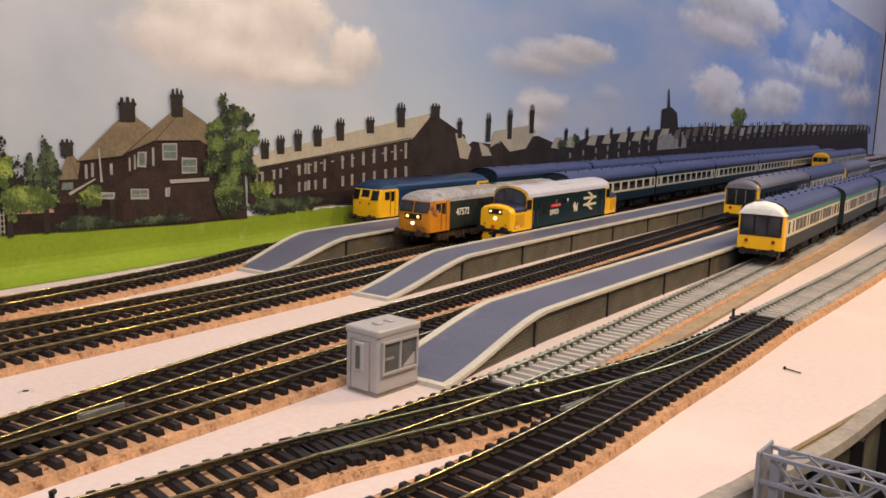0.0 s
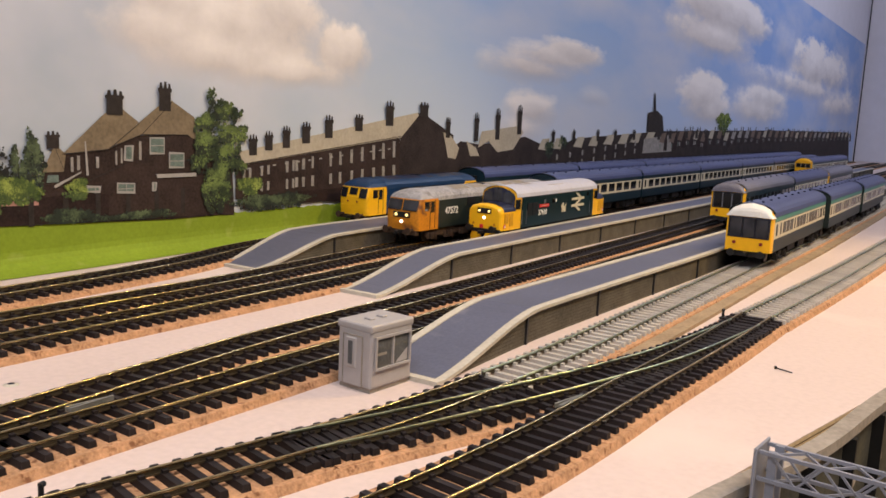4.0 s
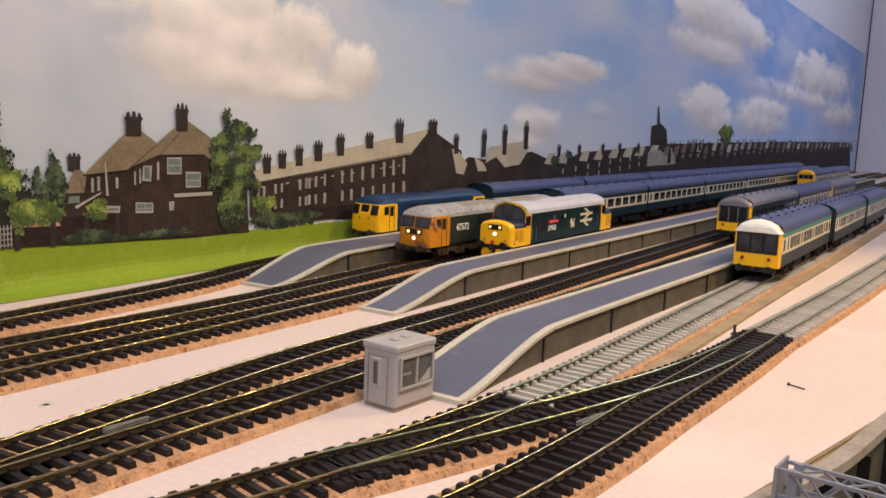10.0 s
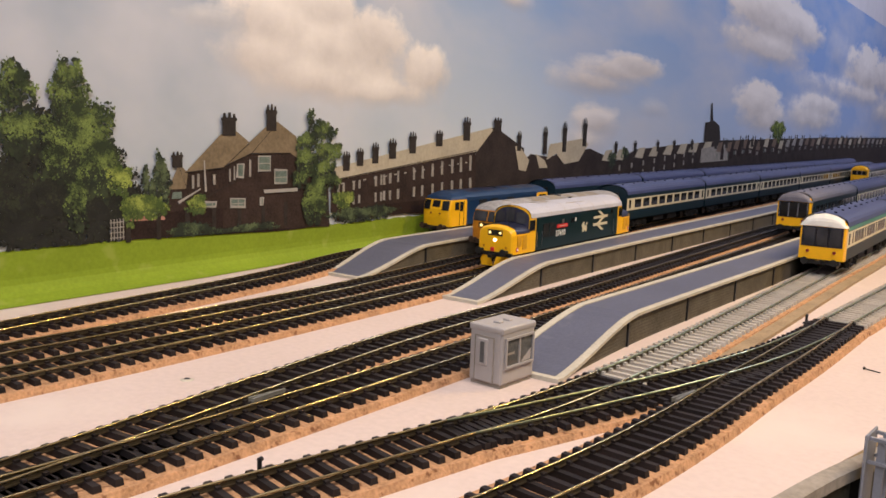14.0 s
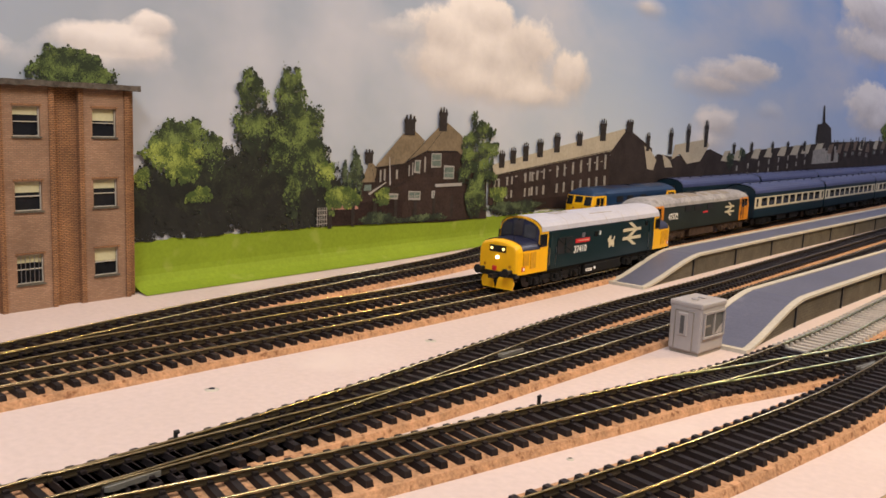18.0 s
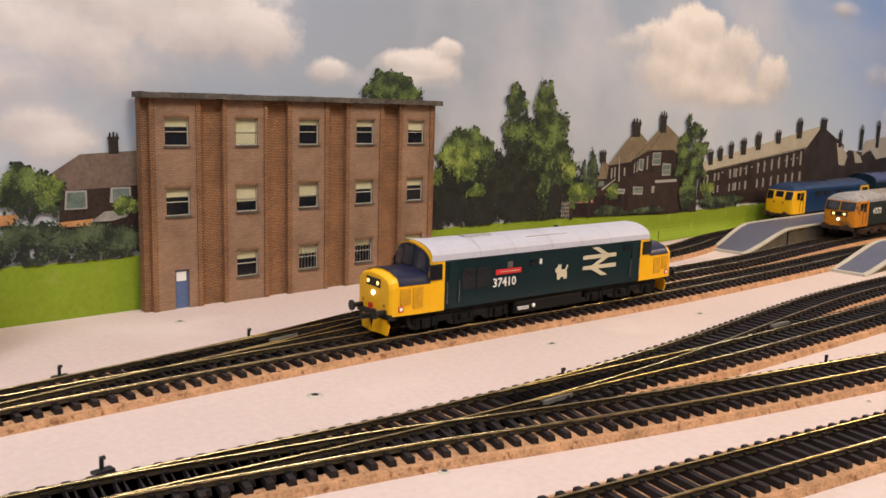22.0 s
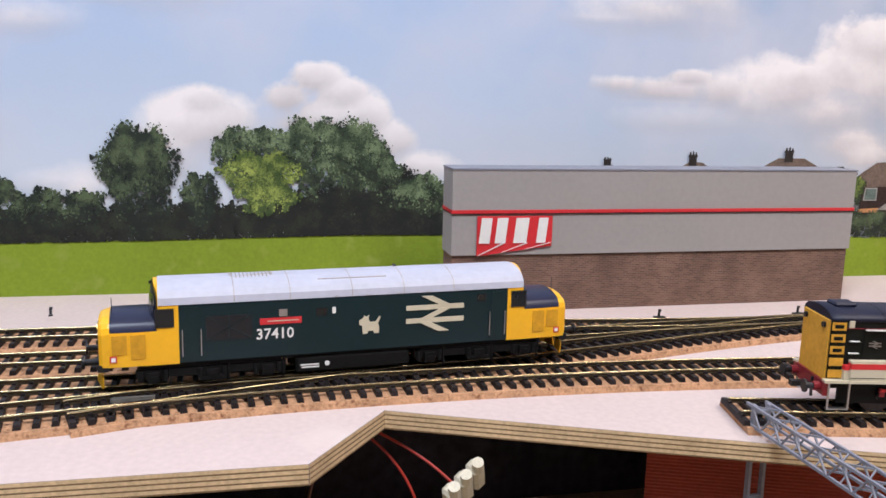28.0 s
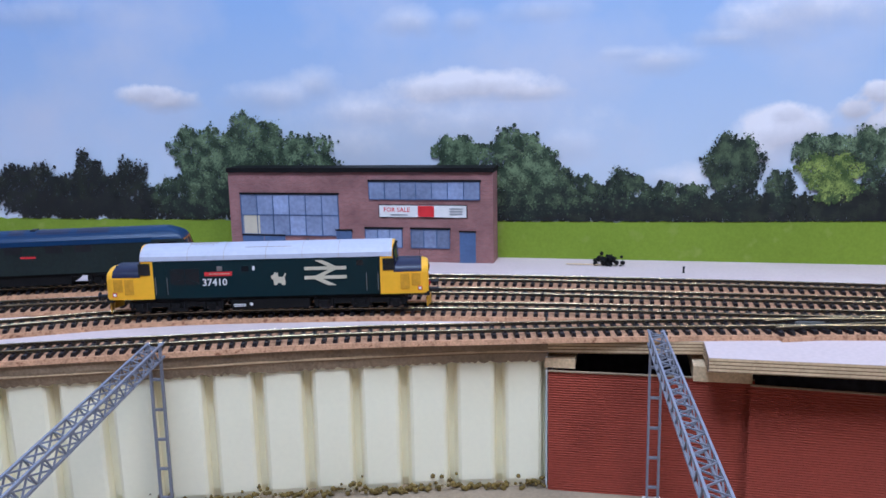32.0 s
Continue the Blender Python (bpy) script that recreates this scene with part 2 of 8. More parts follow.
def box(bm, x0, x1, y0, y1, z0, z1):
    vs = [bm.verts.new((x, y, z)) for z in (z0, z1) for y in (y0, y1) for x in (x0, x1)]
    for f in ((0, 2, 3, 1), (4, 5, 7, 6), (0, 1, 5, 4), (2, 6, 7, 3), (0, 4, 6, 2), (1, 3, 7, 5)):
        bm.faces.new([vs[i] for i in f])
    return bm


def boxes(*specs):
    bm = bmesh.new()
    for s in specs:
        box(bm, *s)
    return bm


def rounded(bm, width, segments=2):
    bmesh.ops.bevel(bm, geom=bm.edges[:], offset=width, segments=segments, affect="EDGES", profile=0.7)
    return bm


def loft(sections, caps=True):
    """A skin through rings of points."""
    bm = bmesh.new()
    rings = [[bm.verts.new(p) for p in ring] for ring in sections]
    for a, b in zip(rings, rings[1:]):
        for i in range(len(a)):
            j = (i + 1) % len(a)
            bm.faces.new((a[i], a[j], b[j], b[i]))
    if caps:
        bm.faces.new(rings[0][::-1])
        bm.faces.new(rings[-1])
    bmesh.ops.recalc_face_normals(bm, faces=bm.faces[:])
    return bm


def strip(sections):
    """An open skin through rows of points."""
    bm = bmesh.new()
    rows = [[bm.verts.new(p) for p in row] for row in sections]
    for a, b in zip(rows, rows[1:]):
        for i in range(len(a) - 1):
            bm.faces.new((a[i], a[i + 1], b[i + 1], b[i]))
    bmesh.ops.recalc_face_normals(bm, faces=bm.faces[:])
    return bm


def prism(points, axis, lo, hi):
    """A polygon of 2D points pushed along an axis."""
    place = {"x": lambda p, d: (d, p[0], p[1]), "y": lambda p, d: (p[0], d, p[1]), "z": lambda p, d: (p[0], p[1], d)}[axis]
    return loft([[place(p, lo) for p in points], [place(p, hi) for p in points]])


def cylinder(bm, centre, axis, radius, length, n=14):
    rot = {"x": pose(0, 0, 0, 0, 90), "y": pose(0, 0, 0, 90), "z": Matrix.Identity(4)}[axis]
    bmesh.ops.create_cone(bm, cap_ends=True, segments=n, radius1=radius, radius2=radius, depth=length, matrix=Matrix.Translation(centre) @ rot)
    return bm


def joined(*bms):
    out = bmesh.new()
    for bm in bms:
        me = bpy.data.meshes.new("tmp")
        bm.to_mesh(me)
        bm.free()
        out.from_mesh(me)
        bpy.data.meshes.remove(me)
    return out


def smooth_path(points, step=0.004):
    """Even points along a smooth curve through the given ones."""
    pts = [Vector((*p, 0)) for p in points]
    ext = [2 * pts[0] - pts[1], *pts, 2 * pts[-1] - pts[-2]]
    fine = []
    for i in range(1, len(ext) - 2):
        a, b, c, d = ext[i - 1:i + 3]
        t0, t1, t2 = (b - a).length ** 0.5, (c - b).length ** 0.5, (d - c).length ** 0.5
        for k in range(24):
            u = k / 24
            m1 = (b - a) / t0 - (c - a) / (t0 + t1) + (c - b) / t1
            m2 = (c - b) / t1 - (d - b) / (t1 + t2) + (d - c) / t2
            m1, m2 = m1 * t1, m2 * t1
            fine.append((2 * u**3 - 3 * u**2 + 1) * b + (u**3 - 2 * u**2 + u) * m1 + (-2 * u**3 + 3 * u**2) * c + (u**3 - u**2) * m2)
    fine.append(pts[-1])
    out, left = [fine[0]], step
    for a, b in zip(fine, fine[1:]):
        d = (b - a).length
        while d >= left:
            a = a + (b - a) * (left / d)
            out.append(a)
            d, left = (b - a).length, step
        left -= d
    return out


def headings(path):
    return [(path[min(i + 1, len(path) - 1)] - path[max(i - 1, 0)]).normalized() for i in range(len(path))]


def ribbon(path, offset0, offset1, z0, z1, slant=0.0):
    """A solid band along a path, between two offsets to its right."""
    rings = []
    for p, d in zip(path, headings(path)):
        r = Vector((d.y, -d.x, 0))
        rings.append([p + r * (offset0 - slant) + Vector((0, 0, z0)), p + r * (offset1 + slant) + Vector((0, 0, z0)),
                      p + r * offset1 + Vector((0, 0, z1)), p + r * offset0 + Vector((0, 0, z1))])
    return loft(rings)


# ---- the plan: board, fascia, room ----
BOARD_EDGE = [(-0.15, 4.3), (-0.15, 1.3), (-0.25, 0.8), (-0.327, 0.43), (-0.365, 0.255), (-0.405, 0.02), (-0.46, -0.28), (-0.538, -0.477), (-0.583, -0.588),
              (-0.530, -0.626), (-0.531, -0.771), (-0.566, -0.771), (-0.556, -0.871), (-0.547, -0.915), (-0.532, -0.967), (-0.511, -1.035), (-0.486, -1.105), (-0.458, -1.185), (-0.385, -1.39), (-0.225, -1.65)]
BACK = -0.835
board = part("floor", prism([(BACK, 4.3), *BOARD_EDGE, (0.1, -2.1), (BACK, -2.1)], "z", -0.009, 0.0), M_BOARD)
tagged(board, "white painted plywood baseboard of the model railway", "baseboard", kind="structure")
for k in range(4):
    for z0, z1, m in ((-0.0001 - 0.00222 * k, -0.0016 - 0.00222 * k, M_PLY), (-0.0016 - 0.00222 * k, -0.0023 - 0.00222 * k, M_PLY_LINE)):
        bm = bmesh.new()
        for a, b in zip(BOARD_EDGE, BOARD_EDGE[1:]):
            d = Vector((b[0] - a[0], b[1] - a[1], 0))
            n = Vector((-d.y, d.x, 0)).normalized() * 0.0004
            bm.faces.new([bm.verts.new((p[0] + n.x, p[1] + n.y, z)) for p, z in ((a, z0), (b, z0), (b, z1), (a, z1))])
        part("ply_layer", bm, m, board)
wall = part("wall_back", boxes((-0.90, BACK - 0.004, -2.4, 4.5, -0.8, 2.3)), M_WALL)
tagged(wall, "lilac white painted room wall", "wall", kind="structure")
wall = part("wall_end", boxes((-0.90, 2.6, 4.2, 4.3, -0.8, 2.3)), M_WALL)
tagged(wall, "lilac white painted end wall of the room", "wall", kind="structure")
wall = part("wall_far_end", boxes((-0.90, 2.6, -2.5, -2.4, -0.8, 2.3)), M_WALL)
tagged(wall, "white painted room wall behind the curve", "wall", kind="structure")
wall = part("wall_front", boxes((2.6, 2.7, -2.5, 4.3, -0.8, 2.3)), M_WALL)
tagged(wall, "white painted room wall behind the viewer", "wall", kind="structure")
ceiling = part("ceiling", boxes((-0.90, 2.7, -2.5, 4.3, 2.3, 2.36)), M_WALL)
tagged(ceiling, "plain white ceiling of the layout room", "ceiling", kind="structure")
lower = part("floor_lower", boxes((-0.83, 2.6, -2.4, 4.2, -0.13, -0.105)), mat("brown_lower_board", (0.3, 0.23, 0.15), 0.9, vary=0.2, scale=30, fine=400, bump=0.3))
tagged(lower, "brown lower level baseboard", "baseboard", kind="structure")

# ---- tracks ----
GAUGE, RAIL_TOP = 0.0165, 0.0078
SLEEPER_PITCH = 0.0075


def sleeper_mesh(length, material):
    me = bpy.data.meshes.new("sleeper")
    bm = boxes((-length / 2, length / 2, -0.0016, 0.0016, 0.0, 0.0024))
    chairs = boxes(*[(s * GAUGE / 2 - 0.0019, s * GAUGE / 2 + 0.0019, -0.0009, 0.0009, 0.0018, 0.0034) for s in (-1, 1)])
    for v in bm.verts:
        if v.co.z > 0.001:
            v.co.x *= 0.985
            v.co.y *= 0.8
    bm = joined(bm, chairs)
    bm.to_mesh(me)
    bm.free()
    me.materials.append(material)
    return me


SLEEPERS = {"wood": sleeper_mesh(0.0305, M_SLEEPER), "concrete": sleeper_mesh(0.0305, M_CONCRETE)}
TRACKS = []


def rail(path, offset, material, parent):
    """A rail with a rounded bright head on a dark web and foot."""
    rows = []
    for p, d in zip(path, headings(path)):
        r = Vector((d.y, -d.x, 0))
        rows.append([p + r * (offset + o) + Vector((0, 0, z)) for o, z in ((-0.00046, 0.0069), (-0.00046, 0.0075), (-0.00032, 0.00771), (0.0, RAIL_TOP), (0.00032, 0.00771), (0.00046, 0.0075), (0.00046, 0.0069))])
    bm = strip(rows)
    for f in bm.faces:
        f.smooth = True
    head = part("rail", bm, material, parent, "bright metal rail")
    part("rail_web", joined(ribbon(path, offset - 0.00024, offset + 0.00024, 0.0052, 0.0072), ribbon(path, offset - 0.0006, offset + 0.0006, 0.0051, 0.0056)), M_RAILSIDE, head)
    return head


def track(label, points, kind="wood", rails=M_RAIL, cork=0.003, skip=None):
    path = smooth_path(points)
    tr = thing("railway_track", label, "railway track", "tracks of the layout")
    if cork:
        edge = ribbon(path, -0.0178, 0.0178, 0.0, cork, 0.0012)
        part("cork_bed", edge, M_CORK, tr, "rough cork underlay strip")
    for side in (-1, 1):
        rail(path, side * GAUGE / 2, rails, tr)
    TRACKS.append((tr, points, kind, skip))
    return tr


LINE_A = [(-0.803, 3.9), (-0.803, 0.62), (-0.799, 0.55), (-0.789, 0.47), (-0.772, 0.40), (-0.762, 0.32), (-0.757, 0.25), (-0.746, 0.13), (-0.727, 0.01), (-0.709, -0.085), (-0.700, -0.16)]
LINE_B = [(-0.712, 3.9), (-0.712, 0.6), (-0.706, 0.48), (-0.700, 0.38), (-0.701, 0.28), (-0.704, 0.2), (-0.709, 0.1), (-0.711, 0.0), (-0.706, -0.09), (-0.698, -0.18), (-0.688, -0.27), (-0.684, -0.34)]
LINE_C = [(-0.664, 3.9), (-0.664, 0.55), (-0.662, 0.36), (-0.666, 0.18), (-0.675, 0.05), (-0.681, -0.05), (-0.685, -0.16), (-0.6855, -0.28), (-0.680, -0.40), (-0.672, -0.52), (-0.666, -0.64), (-0.664, -0.8),
          (-0.660, -0.95), (-0.645, -1.05), (-0.618, -1.145), (-0.578, -1.28), (-0.52, -1.42), (-0.42, -1.6)]
LINE_R = [(-0.684, -0.32), (-0.689, -0.41), (-0.699, -0.50), (-0.709, -0.60), (-0.712, -0.72), (-0.712, -0.86), (-0.709, -0.95), (-0.700, -1.05), (-0.675, -1.17), (-0.637, -1.3), (-0.57, -1.46)]
LINE_L = [(-0.684, -0.26), (-0.681, -0.31), (-0.669, -0.38), (-0.653, -0.45), (-0.640, -0.52), (-0.629, -0.60), (-0.623, -0.68), (-0.620, -0.80), (-0.617, -0.88), (-0.608, -0.975), (-0.596, -1.045), (-0.570, -1.15),
          (-0.531, -1.235), (-0.47, -1.33), (-0.36, -1.46)]
LINE_D = [(-0.580, 3.9), (-0.581, 0.7), (-0.580, 0.45), (-0.583, 0.3), (-0.577, 0.2), (-0.569, 0.1), (-0.566, 0.0), (-0.571, -0.1), (-0.583, -0.2), (-0.594, -0.3), (-0.604, -0.4), (-0.609, -0.5), (-0.606, -0.62),
          (-0.595, -0.715), (-0.583, -0.787), (-0.569, -0.86), (-0.553, -0.932), (-0.545, -0.968), (-0.526, -1.036), (-0.502, -1.105), (-0.4745, -1.187), (-0.402, -1.37)]
LINE_E = [(-0.541, 3.9), (-0.541, 0.6), (-0.543, 0.36), (-0.545, 0.26), (-0.548, 0.19), (-0.553, 0.1), (-0.561, 0.02), (-0.567, -0.05)]
LINE_F = [(-0.479, 0.205), (-0.499, 0.12), (-0.513, 0.06), (-0.528, 0.0), (-0.545, -0.06), (-0.560, -0.11), (-0.573, -0.165), (-0.585, -0.22), (-0.594, -0.29)]
LINE_FC = [(-0.446, 3.9), (-0.452, 1.0), (-0.457, 0.7), (-0.459, 0.5), (-0.461, 0.36), (-0.464, 0.31)]
LINE_FW = [(-0.464, 0.31), (-0.466, 0.28), (-0.472, 0.235), (-0.479, 0.205)]
LINE_G = [(-0.4055, 0.525), (-0.4095, 0.42), (-0.4145, 0.34), (-0.4172, 0.28), (-0.4225, 0.22), (-0.4305, 0.165), (-0.4415, 0.10), (-0.4518, 0.05), (-0.4617, 0.0), (-0.4705, -0.045), (-0.4848, -0.12), (-0.5117, -0.252), (-0.5475, -0.432)]
LINE_GC = [(-0.33, 2.6), (-0.36, 1.4), (-0.389, 0.757), (-0.398, 0.62), (-0.405, 0.525)]
LINE_K = [(-0.406, 0.5), (-0.410, 0.46), (-0.419, 0.40), (-0.434, 0.34), (-0.453, 0.28), (-0.469, 0.233), (-0.481, 0.2)]
LINE_X = [(-0.640, -0.53), (-0.631, -0.58), (-0.617, -0.63), (-0.600, -0.69), (-0.588, -0.73)]
track("back track with dark sleepers and brass-toned rails", LINE_A)
track("second track with dark sleepers and brass-toned rails", LINE_B)
track("main line track with dark sleepers and shiny rails", LINE_C)
track("rear loop track with dark sleepers", LINE_R)
track("track of the green locomotive with shiny rails", LINE_L)
track("long through track with dark sleepers on cork", LINE_D)
track("bay track with dark sleepers on cork", LINE_E)
track("turnout track with dark sleepers and bright rails", LINE_F)
track("platform track with pale concrete sleepers", LINE_FC, "concrete", M_RAIL_GREEN)
track("turnout leg with dark sleepers beside the platform", LINE_FW, rails=M_RAIL)
track("front siding track with dark sleepers on cork", LINE_G)
track("front track with pale concrete sleepers", LINE_GC, "concrete", M_RAIL_GREEN)
track("crossover track with dark sleepers", LINE_K, rails=M_RAIL_GREEN, cork=0.0025)
track("crossover track with dark sleepers near the curve", LINE_X, cork=0.0025)

# brown strips filling the gap between these tracks and the platform walls
for host, reach, y0 in ((LINE_FC, 0.0265, 0.40), (LINE_D, 0.0315, 0.47)):
    owner = next(t for t, pts, *rest in TRACKS if pts is host)
    run = [p for p in smooth_path(host, 0.01) if y0 < p.y < 3.0][::-1]
    part("cork_shoulder", ribbon(run, 0.0180, reach, 0.0, 0.0022), M_FASCIA, owner, "dark brown filler strip by the platform wall")

# crossing noses of the turnouts, dull grey castings between the rails
for host, x, y, turn in ((LINE_G, -0.427, 0.306, -8), (LINE_D, -0.5560, -0.028, -3), (LINE_D, -0.5985, -0.700, 7), (LINE_C, -0.657, -0.893, 2), (LINE_E, -0.5640, 0.185, -3), (LINE_B, -0.690, -0.245, 6), (LINE_A, -0.708, -0.075, 11)):
    owner = next(t for t, pts, *rest in TRACKS if pts is host)
    wedge = prism([(-0.0004, 0.009), (0.0004, 0.009), (0.0017, -0.009), (0.0008, -0.010), (0.0, 0.001), (-0.0008, -0.010), (-0.0017, -0.009)], "z", 0.0052, 0.0070)
    part("crossing_nose", wedge, M_FROG, owner, "dull grey crossing casting", pose(x, y, 0, 0, 0, turn))

# ---- platforms ----
PLAT_H = 0.0180


def platform(label, left, right, ramp):
    """left and right: edge points from the ramp's foot away; ramp: how far along it climbs."""
    pf = thing("platform", label, "station platform", "platforms of the station")
    l, r = smooth_path(left, 0.01), smooth_path(right, 0.01)
    n = min(len(l), len(r))
    l, r = l[:n], r[:n]

    def height(i):
        u = min(1.0, i * 0.01 / ramp)
        return 0.0012 + (PLAT_H - 0.0012) * (u * u * (3 - 2 * u) * 0.6 + u * 0.4)

    rings, edges_l, edges_r = [], [], []
    for i in range(n):
        a, b, h = l[i].copy(), r[i].copy(), height(i)
        w = (b - a).normalized()
        up = Vector((0, 0, 1))
        rings.append([a + w * 0.002, b - w * 0.002, b - w * 0.002 + up * (h - 0.001), a + w * 0.002 + up * (h - 0.001)])
        for store, p, s in ((edges_l, a, 1), (edges_r, b, -1)):
            store.append([p + up * (h - 0.0016), p + w * s * 0.0042 + up * (h - 0.0016), p + w * s * 0.0042 + up * (h + 0.0002), p + up * (h + 0.0002)])
    tops = [[q[3] + Vector((0, 0, 0.0006)), q[2] + Vector((0, 0, 0.0006))] for q in rings]
    part("brick_face", loft(rings), M_PLATWALL, pf, "dark brown brick platform face")
    part("surface", strip(tops), M_TARMAC, pf, "smooth blue-grey tarmac surface")
    part("edging", loft(edges_l), M_EDGE, pf, "pale stone edging")
    part("edging", loft(edges_r), M_EDGE, pf, "pale stone edging")
    a, b = l[0], r[0]
    part("edging", boxes((a.x, b.x, a.y - 0.0005, a.y + 0.0035, 0, 0.0022)), M_EDGE, pf, "pale stone edging")
    for i in range(9, n, 9):
        for p, s in ((r[i], 1), (l[i], -1)):
            part("joint_post", boxes((p.x - 0.0022 * s - 0.0009, p.x - 0.0022 * s + 0.0013 * s, p.y - 0.0008, p.y + 0.0008, 0, height(i) - 0.0016)), M_DARK, pf)
    # brick courses on the faces
    for k in range(1, 8):
        z = k * 0.0019
        first = next((i for i in range(n) if height(i) > z + 0.003), n - 1)
        for side, s in ((r, 1), (l, -1)):
            path = [side[i].copy() for i in range(first, n)]
            if len(path) > 2:
                rows = [[p + Vector((-s * 0.00185, 0, z - 0.00012)), p + Vector((-s * 0.00185, 0, z + 0.00012))] for p in path]
                part("mortar_course", strip(rows), M_COURSE, pf)
    return pf


platform("tapering grey station platform with a ramp beside the back track", [(-0.767, 0.432), (-0.775, 0.48), (-0.783, 0.54), (-0.784, 0.65), (-0.784, 2.9)], [(-0.7306, 0.435), (-0.731, 0.49), (-0.735, 0.56), (-0.737, 0.65), (-0.737, 2.9)], 0.09)
platform("long middle station platform with a ramp and pale edging", [(-0.646, 0.424), (-0.648, 0.52), (-0.648, 0.62), (-0.646, 0.9), (-0.641, 1.3), (-0.641, 2.9)], [(-0.6143, 0.424), (-0.6140, 0.54), (-0.6133, 0.69), (-0.6095, 0.9), (-0.6065, 1.1), (-0.606, 2.9)], 0.1)
platform("front station platform with a ramp behind the grey cabin", [(-0.5295, 0.301), (-0.528, 0.384), (-0.522, 0.55), (-0.512, 0.85), (-0.505, 1.3), (-0.505, 2.9)], [(-0.4872, 0.301), (-0.4895, 0.40), (-0.4875, 0.47), (-0.4840, 0.56), (-0.4790, 0.68), (-0.4755, 0.9), (-0.470, 1.3), (-0.470, 2.9)], 0.1)

# ---- the cabin ----
hut = thing("cabin", "pale grey moulded lineside cabin with sliding windows", "cabin")
HX0, HX1, HY0, HY1, HZ = -0.5225, -0.5030, 0.2732, 0.3000, 0.0294
hut.matrix_basis = pose(HX1, HY0, 0.0, 0, 0, -5)
W, D = HX1 - HX0, HY1 - HY0
part("body", rounded(boxes((-W, 0, 0, D, 0.0016, HZ - 0.0015)), 0.0022, 3), M_CABIN, hut)
part("foot", boxes((-W + 0.001, -0.001, 0.001, D - 0.001, 0.0, 0.0030)), M_GREYWALL, hut, "shaded foot of the cabin")
part("roof", rounded(boxes((-W - 0.0003, 0.0003, -0.0003, D + 0.0003, HZ - 0.0034, HZ)), 0.0014, 3), M_CABIN, hut)
for y in (0.0075, 0.0150):
    part("roof_vent", rounded(boxes((-W * 0.60, -W * 0.60 + 0.0042, y, y + 0.0032, HZ - 0.0002, HZ + 0.0009)), 0.0004, 1), M_CABIN, hut)
door = part("door", rounded(boxes((-W * 0.80, -W * 0.24, -0.0005, 0.001, 0.0022, HZ - 0.0052)), 0.0004, 1), M_CABIN, hut)
part("door_seam", boxes(*[(x - 0.0001, x + 0.0001, -0.0007, 0.0, 0.0024, HZ - 0.0055) for x in (-W * 0.80, -W * 0.24)], (-W * 0.80, -W * 0.24, -0.0007, 0.0, HZ - 0.0055, HZ - 0.0052)), M_GREYWALL, door)
surround = rounded(boxes((-W * 0.70, -W * 0.40, -0.0012, 0.0, 0.0100, 0.0232)), 0.0005, 1)
part("door_window_frame", surround, M_CABIN, door)
part("door_window", boxes((-W * 0.61, -W * 0.49, -0.0014, 0.0, 0.0116, 0.0216)), M_HUTGLASS, door, "dark narrow window")
win = part("window", boxes((0.0, 0.0003, 0.0028, D - 0.0030, 0.0108, 0.0236)), M_HUTGLASS, hut, "dark sliding window with a white mullion")
part("seen_stair", prism([(0.0150, 0.0112), (0.0230, 0.0112), (0.0230, 0.0168)], "x", 0.00032, 0.0004), M_CABIN, win, "pale panel showing through the glass")
part("seen_post", boxes((0.00032, 0.0004, 0.0125, 0.0140, 0.0112, 0.0225), (0.00032, 0.0004, 0.0032, 0.0095, 0.0160, 0.0172)), M_GREYWALL, win)
for spec in ((0.0003, 0.0012, 0.0020, D - 0.0022, 0.0234, 0.0244), (0.0003, 0.0012, 0.0020, D - 0.0022, 0.0098, 0.0108), (0.0003, 0.0012, 0.0020, 0.0029, 0.0108, 0.0234),
             (0.0003, 0.0012, D - 0.0031, D - 0.0022, 0.0108, 0.0234), (0.0003, 0.0010, D * 0.48, D * 0.48 + 0.0008, 0.0108, 0.0234)):
    part("window_frame", boxes(spec), M_CABIN, win)

# ---- rolling stock ----
SC = 1 / 76.2


def body_ring(x, half, z0, z1, crown, n=9, inset=0.0):
    """A coach-like cross-section: straight sides from z0 to z1, a rounded roof of that crown."""
    pts = [(x, -half, z0), (x, -half, (z0 + z1) / 2), (x, -half + inset, z1)]
    for k in range(1, n):
        a = math.pi * k / n
        pts.append((x, -(half - inset) * math.cos(a), z1 + crown * math.sin(a)))
    pts += [(x, half - inset, z1), (x, half, (z0 + z1) / 2), (x, half, z0)]
    return pts


def roof_ring(x, half, z1, crown, n=12, lift=0.0003):
    return [(x, -(half + lift) * math.cos(math.pi * k / n), z1 + (crown + lift) * math.sin(math.pi * k / n) ** 0.8) for k in range(n + 1)]


def wheelset(parent, x, z, radius):
    bm = bmesh.new()
    for side in (-1, 1):
        cylinder(bm, (x, side * 0.0078, z), "y", radius, 0.0022, 18)
    cylinder(bm, (x, 0, z), "y", 0.001, 0.016, 8)
    part("wheelset", bm, M_WHEEL, parent)


